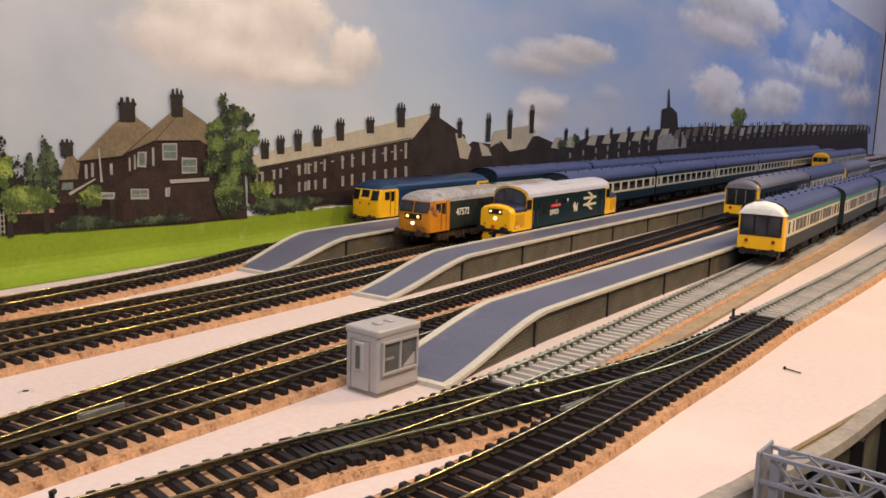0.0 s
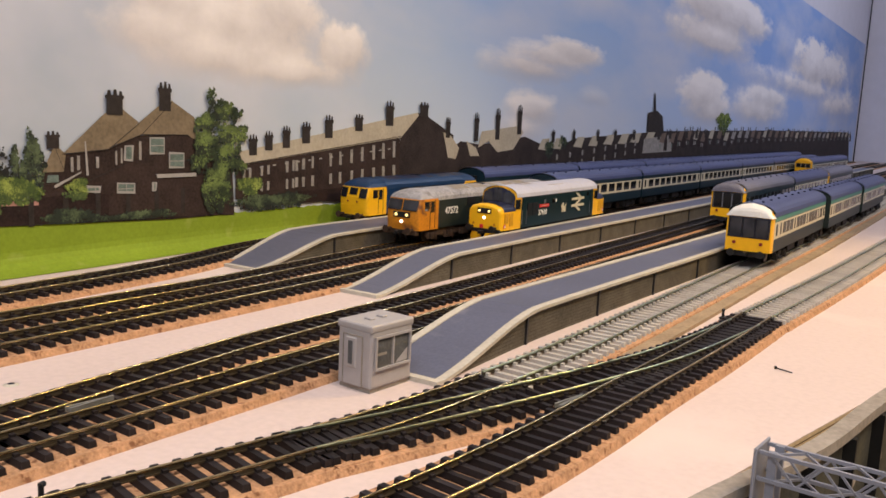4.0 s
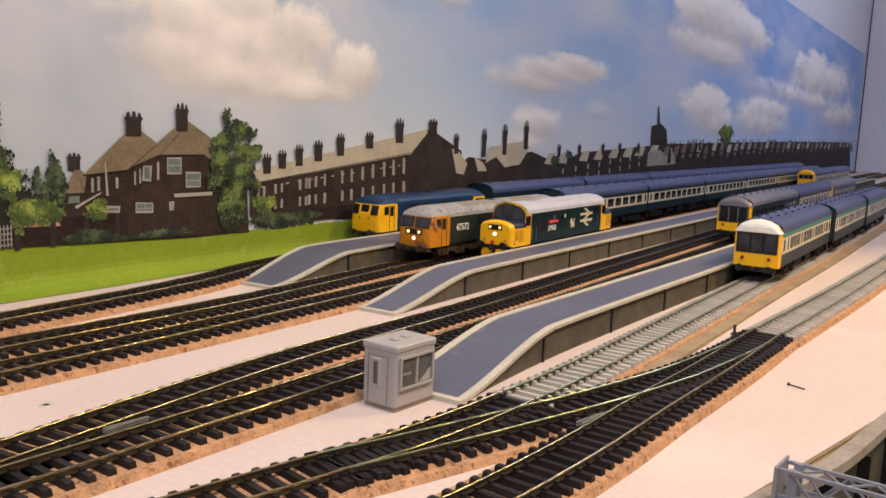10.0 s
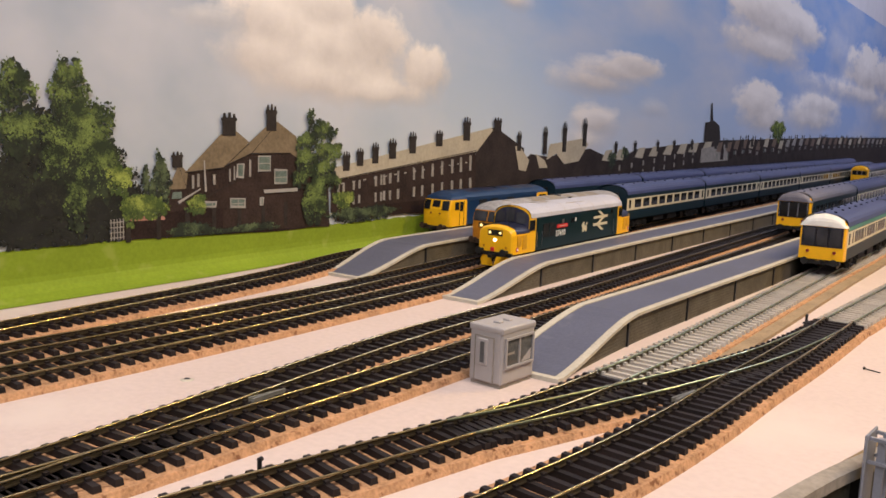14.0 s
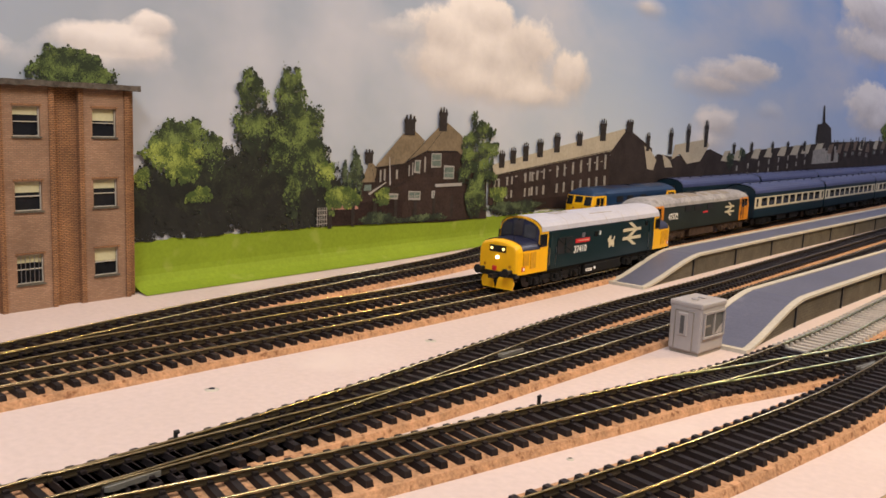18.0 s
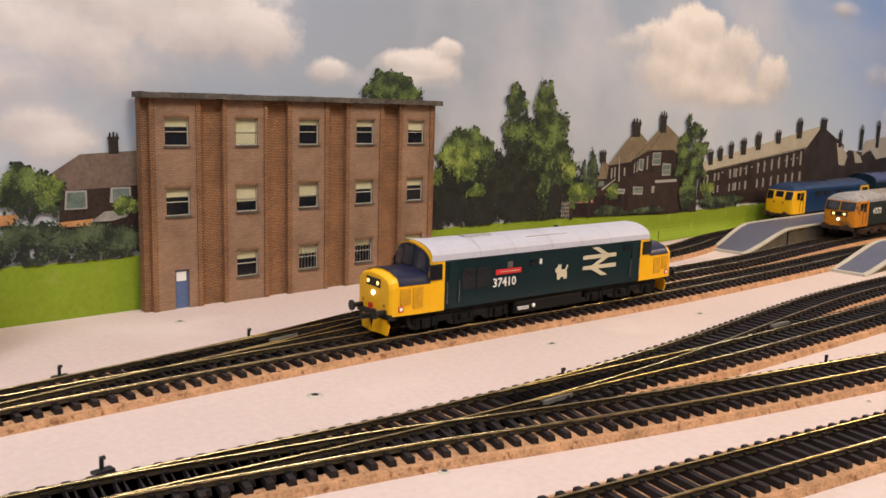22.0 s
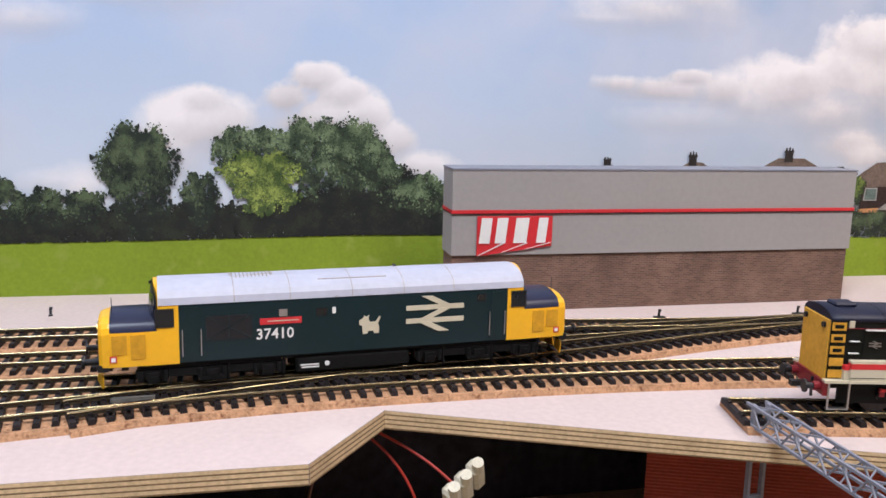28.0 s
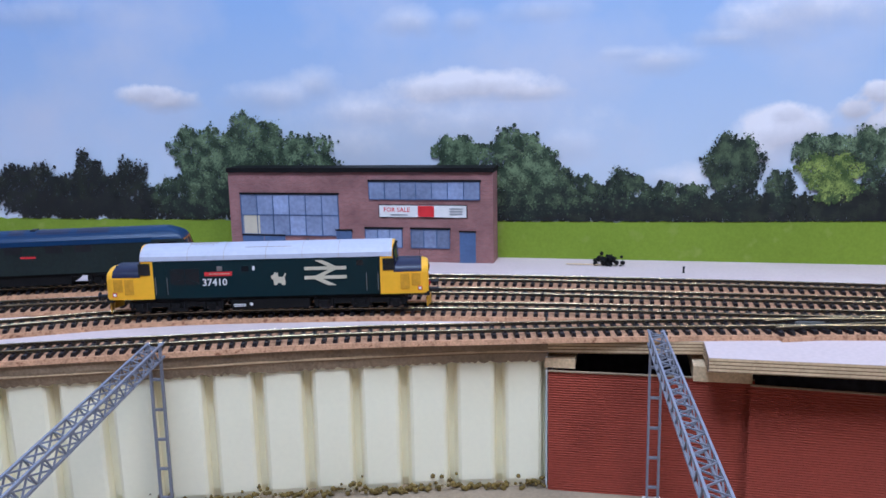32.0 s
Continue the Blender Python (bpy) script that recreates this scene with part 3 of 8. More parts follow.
def bogie(parent, x, wheels, radius, half, material):
    span = max(wheels) - min(wheels)
    x0, x1 = x - span / 2 - 0.008, x + span / 2 + 0.008
    bm = boxes((x0, x1, -half + 0.0005, -half + 0.003, 0.0056, 0.0092), (x0, x1, half - 0.003, half - 0.0005, 0.0056, 0.0092), (x - 0.003, x + 0.003, -half + 0.002, half - 0.002, 0.004, 0.010))
    for side in (-1, 1):
        for w in wheels:
            box(bm, x + w - 0.0026, x + w + 0.0026, side * half - 0.0012, side * half + 0.0012, 0.0034, 0.0082)
            box(bm, x + w - 0.0012, x + w + 0.0012, side * half - 0.0016, side * half + 0.0016, 0.0046, 0.0066)
            for q in (-0.0055, 0.0055):
                cylinder(bm, (x + w + q, side * (half - 0.0004), 0.0066), "z", 0.0013, 0.0052, 8)
            box(bm, x + w - 0.0078, x + w - 0.0070, side * half - 0.001, side * half + 0.0004, 0.0016, 0.0105)
        box(bm, x0 + 0.002, x1 - 0.002, side * half - 0.0014, side * half - 0.0004, 0.0098, 0.0110)
        box(bm, x - 0.006, x + 0.006, side * half - 0.0010, side * half + 0.0010, 0.0030, 0.0048)
    b = part("bogie", bm, material, parent, "dark bogie frame with axle boxes")
    for w in wheels:
        wheelset(b, x + w, radius, radius)
    return b


def buffers(parent, x, s, z=0.0138, material=M_DARK):
    for side in (-1, 1):
        bm = bmesh.new()
        cylinder(bm, (x + s * 0.003, side * 0.0115, z), "x", 0.0014, 0.007, 10)
        cylinder(bm, (x + s * 0.0067, side * 0.0115, z), "x", 0.0030, 0.0009, 14)
        part("buffer", bm, material, parent)
    bm = boxes((min(x, x + s * 0.008), max(x, x + s * 0.008), -0.0016, 0.0016, 0.009, 0.0115))
    part("coupling", bm, M_DARK, parent)


def text(body, size, material, parent, m, name="number"):
    """Writing as a thin raised mesh with the built-in font."""
    curve = bpy.data.curves.new("writing", "FONT")
    curve.body, curve.size, curve.extrude = body, size, 0.00012
    curve.align_x, curve.offset = "CENTER", size * 0.012
    curve.resolution_u = 2
    ob = bpy.data.objects.new("writing", curve)
    scene.collection.objects.link(ob)
    me = bpy.data.meshes.new_from_object(ob.evaluated_get(bpy.context.evaluated_depsgraph_get()))
    bpy.data.objects.remove(ob)
    me.materials.clear()
    return part_of(name, me, material, parent, m=m)


def flat(points, material, parent, name, m, depth=0.00025, label=""):
    """A thin plate cut to a polygon, lying in its own xy plane."""
    return part(name, prism(points, "z", 0, depth), material, parent, label, m)


def side_pose(x, z, s, half):
    """A plane on a vehicle's side s (-1 right, 1 left of its way), x along the vehicle, for reading from outside."""
    return pose(x, s * half, z, 90, 0, 180 if s > 0 else 0)


def rect(w, h):
    return [(-w / 2, -h / 2), (w / 2, -h / 2), (w / 2, h / 2), (-w / 2, h / 2)]


# double arrow of the operator, as plain bars, about its middle
ARROW_BARS = [[(-13, 2.2), (13, 2.2), (13, 4.8), (-13, 4.8)], [(-13, -4.8), (13, -4.8), (13, -2.2), (-13, -2.2)],
              [(-7.5, -3.0), (-2.8, -3.0), (7.8, 3.0), (3.1, 3.0)], [(-6.3, 9.6), (-1.4, 9.6), (7.8, 4.0), (3.0, 4.0)], [(-7.8, -4.0), (-3.0, -4.0), (6.3, -9.6), (1.4, -9.6)]]
TERRIER = [(-3.6, -3.6), (-1.5, -3.6), (-1.2, -2.4), (1.3, -2.4), (1.5, -3.6), (3.7, -3.6), (3.9, -1.0), (3.3, 1.0), (4.6, 3.6), (3.9, 4.2), (2.4, 1.7), (-0.4, 1.6), (-0.9, 3.1), (-0.8, 4.7), (-1.9, 3.9), (-3.0, 4.9), (-3.5, 3.4), (-5.2, 2.5), (-5.3, 0.8), (-3.9, 0.0)]


def arrows(parent, x, z, s, half, k, material):
    for i, bar in enumerate(ARROW_BARS):
        flat([(px * k, py * k * 0.82) for px, py in bar], material, parent, "arrow_bar", side_pose(x, z, s, half), 0.00025 + 0.00008 * i)


def diesel_with_noses():
    """The large-logo green diesel with a nose at each end; local x is forward, z from the rail top."""
    lo = thing("diesel_locomotive", "teal green diesel locomotive with yellow noses and pale grey roof", "locomotive")
    half, z0, cant, top = 0.0176, 0.0124, 0.0390, 0.0490
    xb, xc, xn = 0.0812, 0.0995, 0.1160     # cab bulkhead, windscreen foot, nose front
    part("body", loft([body_ring(x, half, z0, cant, top - cant - 0.0006) for x in (-xb, xb)]), M_GREEN, lo, "teal green body side with large white arrows")
    part("roof", strip([roof_ring(x, half, cant + 0.0008, top - cant - 0.0008) for x in (-xb - 0.0088, -xb, -0.04, 0.04, xb, xb + 0.0088)]), M_ROOFGREY, lo, "pale lilac-grey roof")
    for x in (-0.052, -0.026, 0.0, 0.030, 0.056):
        part("roof_seam", strip([[(q[0], q[1] * 1.008, q[2] + 0.0002) for q in roof_ring(x + d, half, cant + 0.0008, top - cant - 0.0008)] for d in (0, 0.0005)]), M_ROOFDIRT, lo)
    bm = bmesh.new()
    bmesh.ops.create_circle(bm, cap_ends=True, segments=28, radius=0.0105, matrix=pose(0.047, 0, top))
    for v in bm.verts:
        v.co.z = top + 0.0007 - 0.0085 * (v.co.y / half) ** 2
    part("roof_fan", bm, M_ROOFDIRT, lo, "round grey radiator fan grille")
    for k in range(-5, 6):
        w = math.sqrt(max(0, 0.0100**2 - (k * 0.0018) ** 2))
        rows = [[(0.047 + k * 0.0018 + d, y, top + 0.00085 - 0.0085 * (y / half) ** 2) for y in (-w, -w / 2, 0, w / 2, w)] for d in (-0.0002, 0.0002)]
        part("fan_slat", strip(rows), M_GREYWALL, lo)
    for y in (-0.0115, 0.0105):
        part("roof_rib", boxes((-0.018, 0.016, y, y + 0.001, top - 0.0028, top - 0.0012)), M_ROOFDIRT, lo)
    part("roof_aerial", boxes((-0.0275, -0.0265, -0.009, -0.0055, top - 0.0012, top + 0.0006)), M_DARK, lo)
    for e in (-1, 1):
        # yellow cab with its bonnet
        def brow(y, z):
            return 0.0945 - 0.0034 * (y / half) ** 2 - max(0.0, z - 0.030) * 0.13

        rings = [body_ring(e * x, half * 1.004, z0 - 0.0004, cant, top - cant) for x in (xb, xb + 0.004)]
        rings.append([(e * brow(y, z), y, z) for _, y, z in body_ring(0, half * 1.002, z0 - 0.0004, cant, top - cant)])
        cab = part("cab", loft(rings), M_YELLOW, lo, "yellow cab")
        nose_ring = ((-half, z0 - 0.0004), (-half, 0.0278), (-half * 0.95, 0.0304), (-half * 0.84, 0.0324), (-half * 0.45, 0.0345), (0, 0.0352), (half * 0.45, 0.0345), (half * 0.84, 0.0324), (half * 0.95, 0.0304), (half, 0.0278), (half, z0 - 0.0004))
        bm = loft([[(e * x, y * f, z0 + (z - z0) * g) for y, z in nose_ring] for x, f, g in ((0.0905, 1.0, 1.0), (xc + 0.006, 0.985, 1.0), (xn - 0.0042, 0.960, 0.985), (xn - 0.0016, 0.915, 0.955), (xn - 0.0003, 0.855, 0.92), (xn, 0.80, 0.88))])
        nose = part("nose", bm, M_YELLOW, lo, "rounded yellow nose")
        bm = strip([[(e * x, y * f * 1.003, z + 0.0003) for y, z in nose_ring[1:-1]] for x, f in ((0.0905, 1.0), (xc + 0.006, 0.985), (xn - 0.0050, 0.962))])
        for f in bm.faces:
            f.smooth = True
        part("bonnet_top", bm, M_NAVY, nose, "navy anti-glare bonnet top")

        def arch(z, k):
            return half * k if z <= cant else half * k * math.sqrt(max(0.0, 1 - ((z - cant) / (top - cant - (1.004 - k) * 0.012)) ** 2))

        def screen(y0, y1, zlo, zhi, lift, k=0.93):
            rows = []
            for i in range(9):
                z = zlo + (zhi - zlo) * i / 8
                a, c = max(y0, -arch(z, k)), min(y1, arch(z, k))
                rows.append([(e * (brow(y, z) + lift), y, z) for y in (a + (c - a) * j / 6 for j in range(7))])
            return strip(rows)

        part("windscreen_surround", screen(-1, 1, 0.0305, top - 0.0012, 0.0004), M_NAVY, cab, "navy windscreen surround")
        for y0, y1, zl, zh in ((-0.0146, -0.0052, 0.0352, 0.0440), (-0.0043, 0.0043, 0.0362, 0.0468), (0.0052, 0.0146, 0.0352, 0.0440)):
            part("windscreen", screen(y0, y1, zl, zh, 0.0008, 0.86), M_SCREEN, cab)
        part("screen_strap", boxes((min(e * 0.0925, e * 0.0938), max(e * 0.0925, e * 0.0938), -0.0004, 0.0004, 0.0465, 0.0480)), M_DARK, cab)
        for s in (-1, 1):
            part("cab_window", boxes((min(e * 0.0836, e * 0.0912), max(e * 0.0836, e * 0.0912), s * half * 1.004 - 0.0003, s * half * 1.004 + 0.0003, 0.0300, 0.0378)), M_GLASS, cab)
            part("cab_window_frame", boxes(*[(min(e * a, e * b), max(e * a, e * b), s * half * 1.006 - 0.0003, s * half * 1.006 + 0.0004, c, d) for a, b, c, d in ((0.0832, 0.0916, 0.0378, 0.0382), (0.0832, 0.0916, 0.0296, 0.0300), (0.0832, 0.0836, 0.0300, 0.0378), (0.0912, 0.0916, 0.0300, 0.0378))]), M_DARK, cab)
            for gx, gw, gz, near in ((0.0958, 0.0064, 0.0156, 0.990), (0.1038, 0.0064, 0.0180, 0.976)):
                x0, x1, yy = min(e * gx, e * (gx + gw)), max(e * gx, e * (gx + gw)), s * half * near
                grille = part("nose_grille", boxes((x0, x1, yy - 0.0005, yy + 0.0005, gz, 0.0268)), mat_grille(), nose, "ribbed yellow grille")
            part("cab_door", boxes((min(e * 0.0785, e * 0.0725), max(e * 0.0785, e * 0.0725), s * half - 0.0002, s * half + 0.0003, z0 + 0.001, 0.0385)), M_DOORGREEN, lo, "dark recessed cab door")
            part("handrail", boxes(*[(min(e * a, e * (a + 0.0004)), max(e * a, e * (a + 0.0004)), s * half + 0.0006 - 0.0002, s * half + 0.0006 + 0.0003, z0 + 0.003, 0.028) for a in (0.0795, 0.0712)]), M_STEEL, lo)
            tag = part("warning_label", boxes((min(e * 0.1082, e * 0.1112), max(e * 0.1082, e * 0.1112), s * half * 0.968 - 0.0004, s * half * 0.968 + 0.0004, 0.0143, 0.0172)), M_RED, nose, "red-edged white warning label")
            part("label_middle", boxes((min(e * 0.1088, e * 0.1106), max(e * 0.1088, e * 0.1106), s * half * 0.968 - 0.0004, s * half * 0.968 + 0.0006, 0.0148, 0.0167)), M_WHITE, tag)
        part("headcode_panel", boxes((min(e * (xn - 0.001), e * (xn + 0.0004)), max(e * (xn - 0.001), e * (xn + 0.0004)), -0.0068, 0.0068, 0.0262, 0.0308)), M_DARK, nose, "black headcode panel")
        for y in (-0.0048, 0.0048):
            bm = bmesh.new()
            cylinder(bm, (e * (xn + 0.0006), y, 0.0285), "x", 0.0010, 0.0006, 10)
            part("marker_lamp", bm, M_LAMPON if e > 0 else M_MAROON, nose)
        bm = bmesh.new()
        cylinder(bm, (e * (xn + 0.0002), 0, 0.0226), "x", 0.0013, 0.0012, 12)
        part("headlamp", bm, M_HEADLAMP if e > 0 else M_STEEL, nose)
        for y in (-0.0105, 0.0105):
            bm = bmesh.new()
            cylinder(bm, (e * (xn - 0.0004), y, 0.0170), "x", 0.0011, 0.0012, 10)
            part("lamp_bracket", bm, M_ORANGE, nose)
        part("coupling_cock", boxes((min(e * xn, e * (xn + 0.0012)), max(e * xn, e * (xn + 0.0012)), -0.0035, -0.0005, 0.0135, 0.0165)), M_RED, nose)
        part("buffer_beam", boxes((min(e * (xn - 0.004), e * (xn + 0.0006)), max(e * (xn - 0.004), e * (xn + 0.0006)), -0.0160, 0.0160, 0.0098, 0.0130)), M_DARK, lo)
        buffers(lo, e * xn, e)
        for s in (-1, 1):
            plough = prism([(0.0005, 0.0015), (0.0125, 0.0010), (0.0140, 0.0060), (0.0120, 0.0098), (0.0025, 0.0092)], "x", 0, 0.0008)
            for v in plough.verts:
                v.co = Vector((e * (xn + 0.0012 + v.co.x - abs(v.co.y) * 0.22), s * v.co.y, v.co.z))
            bmesh.ops.recalc_face_normals(plough, faces=plough.faces[:])
            part("snowplough", plough, M_YELLOW, lo, "yellow snowplough blade")
        bm = bmesh.new()
        cylinder(bm, (e * (xn - 0.006), 0.0085, 0.0385), "z", 0.0002, 0.008, 6)
        part("aerial", bm, M_DARK, lo)
        bogie(lo, e * 0.0665, (-0.0255, 0.0, 0.0265), 0.0070, half * 0.93, M_CHASSIS)
    part("underframe", boxes((-0.09, 0.09, -half * 0.9, half * 0.9, 0.0106, 0.0122)), M_CHASSIS, lo)
    part("fuel_tank", rounded(boxes((-0.0295, 0.0275, -half * 0.93, half * 0.93, 0.0025, 0.0105)), 0.001, 1), M_CHASSIS, lo, "black fuel tank between the bogies")
    for s in (-1, 1):
        f = -s                          # along the vehicle, seen from the side: reading runs left to right
        part("radiator_grille", boxes((0.0483, 0.0691, s * half - 0.0003, s * half + 0.0003, 0.0222, 0.0337)), M_DARK, lo, "dark radiator grille")
        part("grille_brace", boxes((0.0585, 0.0590, s * half + 0.0002, s * half + 0.0006, 0.0222, 0.0337)), M_GREEN, lo)
        for a, c in ((0.0222, 0.0337), (0.0337, 0.0222)):
            brace = loft([[(x, s * half + s * 0.0003, z - 0.0002), (x, s * half + s * 0.0005, z - 0.0002), (x, s * half + s * 0.0005, z + 0.0002), (x, s * half + s * 0.0003, z + 0.0002)] for x, z in ((0.0486, a), (0.0688, c))])
            part("grille_brace", brace, M_GREEN, lo)
        text("37410", 0.0072, M_WHITE, lo, side_pose(0.0376, 0.0212, s, half + 0.0002))
        plate = part("nameplate", boxes((0.0250, 0.0446, s * half - 0.0002, s * half + 0.0005, 0.0282, 0.0312)), M_RED, lo, "red nameplate with unreadable lettering")
        part("plate_lettering", boxes((0.0265, 0.0412, s * half + 0.0004, s * half + 0.0007, 0.02955, 0.0300)), M_CREAM, plate)
        part("crest", boxes((0.0318, 0.0356, s * half - 0.0002, s * half + 0.0004, 0.0318, 0.0352)), M_STEEL, lo)
        part("side_window", boxes((0.0128, 0.0180, s * half - 0.0002, s * half + 0.0004, 0.0312, 0.0348)), M_GLASS, lo)
        part("data_label", boxes((0.0085, 0.0102, s * half - 0.0002, s * half + 0.0004, 0.0318, 0.0348)), M_WHITE, lo)
        part("side_window", boxes((-0.069, -0.0645, s * half - 0.0002, s * half + 0.0004, 0.0338, 0.0375)), M_GLASS, lo)
        flat([(px * 0.0011, py * 0.00112) for px, py in TERRIER], M_CREAM, lo, "terrier_motif", side_pose(-0.0088, 0.0246, s, half + 0.0002), 0.0003, "cream dog-shaped motif")
        arrows(lo, -0.0420, 0.0288, s, half + 0.0002, 0.001165, M_CREAM)
        part("tank_lettering", boxes((0.0165, 0.0255, s * half * 0.93 - 0.0002, s * half * 0.93 + 0.0004, 0.0062, 0.0068), (0.0165, 0.0250, s * half * 0.93 - 0.0002, s * half * 0.93 + 0.0004, 0.0050, 0.0056)), M_WHITE, lo)
        bm = bmesh.new()
        cylinder(bm, (0.0125, s * half * 0.93, 0.0066), "y", 0.0012, 0.0010, 12)
        part("filler_cap", bm, M_WHITE, lo)
        for k in range(6):
            x = -0.070 + 0.0155 * k
            part("lifting_bracket", boxes((x, x + 0.0014, s * half - 0.0002, s * half + 0.0004, 0.0398, 0.0406)), M_STEEL, lo)
    return lo


GRILLE = []


def mat_grille():
    if not GRILLE:
        GRILLE.append(mat("grille_yellow", (0.6, 0.3, 0.012), 0.5, vary=0.2, scale=40))
    return GRILLE[0]


def flat_front_diesel(name, label, length, side_mat, roof_mat, cab_mat, number="", lit=False, chassis=M_RUST, arrow=None, cab_label="yellow cab end", tall=0.0472, half=0.0168, front=None):
    """A diesel with flat, gently bowed cabs whose roof wraps over the windscreens."""
    lo = thing(name, label, "locomotive")
    z0, cant, top, h = 0.0122, 0.0360, tall, length / 2
    cab, brow = 0.031, 0.0380
    part("body", loft([body_ring(x, half, z0, cant, top - cant - 0.0006) for x in (-h + cab, h - cab)]), side_mat, lo, "body side")
    part("roof", strip([roof_ring(x, half, cant + 0.0004, top - cant - 0.0004) for x in (-h + cab - 0.001, 0, h - cab + 0.001)]), roof_mat, lo, "weathered roof")
    dirty = M_GREYWALL if roof_mat is M_ROOF47 else M_NAVY
    for x0, x1 in ((-0.075, -0.055), (-0.050, -0.030), (-0.018, -0.006), (0.004, 0.030), (0.036, 0.062)):
        part("roof_grille", strip([[(x, (half + 0.0004) * math.sin(a), cant + 0.0004 + (top - cant) * math.cos(a) ** 0.8) for a in (-0.75, -0.5, -0.25, 0, 0.25, 0.5, 0.75)] for x in (x0, x1)]), dirty, lo, "darker roof panel")
    part("exhaust_cover", boxes((-0.002, 0.002, -0.005, 0.005, top - 0.0005, top + 0.0009)), M_DARK, lo)

    def width(z):
        return half * 1.004 if z <= cant else half * 1.004 * math.sqrt(max(0.02, 1 - ((z - cant) / (top - cant + 0.0004)) ** 2))

    def nose(z):
        return h - 0.0006 * max(0.0, (0.020 - z) / 0.008) - max(0.0, z - 0.0285) * 0.30 - max(0.0, z - brow) ** 2 * 150

    def face_x(y, z):
        u = min(0.98, abs(y) / width(z))
        return nose(z) - 0.0042 + 0.0042 * (1 - u ** 4) ** 0.32

    def cut(z, e):
        w, ring = width(z), [(e * (h - cab), -width(z), z)]
        for k in range(13):
            a = math.pi * (k / 12 - 0.5)
            y = w * math.copysign(abs(math.sin(a)) ** 0.5, a)
            ring.append((e * (nose(z) - 0.0042 + 0.0042 * max(0.0, math.cos(a)) ** 0.64), y, z))
        return ring + [(e * (h - cab), w, z)]

    for e in (-1, 1):
        c = part("cab", loft([cut(z, e) for z in (z0 - 0.0006, 0.016, 0.020, 0.0245, 0.0285, 0.032, 0.0350, brow)]), cab_mat, lo, cab_label)
        part("cab_roof", loft([cut(brow + (top - brow) * q, e) for q in (0.0, 0.2, 0.4, 0.6, 0.78, 0.90, 0.98)]), roof_mat, lo, "cab roof")
        if front:
            part("front_panel", strip([[(e * (face_x(-0.0150 + 0.0030 * q, z) + 0.0002), -0.0150 + 0.0030 * q, z) for q in range(11)] for z in (0.0122, 0.0165, 0.021, 0.0255, 0.0300, 0.0340, brow)]), front, c, "dull yellow front panel")
        panes = ((-0.0146, -0.0011, 0.0288), (0.0011, 0.0146, 0.0288)) if lit else ((-0.0146, -0.0078, 0.0285), (-0.0040, 0.0040, 0.0312), (0.0078, 0.0146, 0.0285))
        for y0, y1, zl in panes:
            for nm, grow, d, m in (("windscreen_frame", 0.0006, 0.0004, M_DARK), ("windscreen", 0.0, 0.0007, M_SCREEN if lit else M_GLASS)):
                ys = [y0 - grow + (y1 - y0 + 2 * grow) * q / 6 for q in range(7)]
                part(nm, strip([[(e * (face_x(y, z) + d), y, z) for y in ys] for z in (zl - grow, 0.0330, 0.0366 + grow)]), m, c)
        for s in (-1, 1):
            yy = s * half * 1.004
            for a, b, zl, zh in ((0.0095, 0.0165, 0.0280, 0.0358), (0.0190, 0.0240, 0.0265, 0.0358)):
                x0, x1 = sorted((e * (h - a), e * (h - b)))
                part("cab_window", boxes((x0, x1, yy - 0.0003, yy + 0.0003, zl, zh)), M_GLASS, c)
            for a in (0.0178, 0.0252):
                x0, x1 = sorted((e * (h - a), e * (h - a - 0.0004)))
                part("door_line", boxes((x0, x1, yy - 0.0003, yy + 0.0003, 0.0125, 0.0368)), M_DARK, c)
        if lit:
            x0, x1 = sorted((e * (h - 0.001), e * (h + 0.0004)))
            part("headcode_panel", boxes((x0, x1, -0.0085, 0.0085, 0.0222, 0.0268)), M_DARK, c, "black headcode panel")
        for y in (-0.0055, 0.0055):
            bm = bmesh.new()
            cylinder(bm, (e * (h + 0.0006), y, 0.0245), "x", 0.0013 if lit else 0.0009, 0.0006, 10)
            part("marker_lamp", bm, M_LAMPON if lit and e > 0 else M_MAROON, c)
        if lit:
            bm = bmesh.new()
            cylinder(bm, (e * (h + 0.0004), 0, 0.0188), "x", 0.0013, 0.0010, 12)
            part("headlamp", bm, M_HEADLAMP if e > 0 else M_STEEL, c)
        x0, x1 = sorted((e * (h - 0.0045), e * (h + 0.0003)))
        part("buffer_beam", boxes((x0, x1, -0.0150, 0.0150, 0.0080, 0.0117)), chassis, lo)
        for y in (-0.006, 0.0, 0.006):
            bm = bmesh.new()
            cylinder(bm, (e * (h + 0.0012), y, 0.0072), "z", 0.0004, 0.0060, 6)
            part("brake_hose", bm, M_DARK, lo)
        buffers(lo, e * h, e, 0.0118, chassis)
        bogie(lo, e * (h - 0.050), (-0.0255, 0.0, 0.0265), 0.0068, half * 0.93, chassis)
    part("underframe", boxes((-h + 0.01, h - 0.01, -half * 0.9, half * 0.9, 0.0100, 0.0127)), chassis, lo)
    part("fuel_tank", boxes((-0.03, 0.03, -half * 0.9, half * 0.9, 0.003, 0.0105)), chassis, lo)
    for s in (-1, 1):
        if number:
            text(number, 0.0086, M_WHITE, lo, side_pose(h - 0.052 if s < 0 else h - 0.052, 0.0235, s, half + 0.0002))
        if arrow:
            arrows(lo, -h + 0.060, 0.0265, s, half + 0.0002, 0.00095, arrow)
        for x in (-0.02, 0.012, 0.035):
            part("side_grille", boxes((x, x + 0.014, s * half - 0.0002, s * half + 0.0003, 0.0300, 0.0362)), M_DARK, lo)
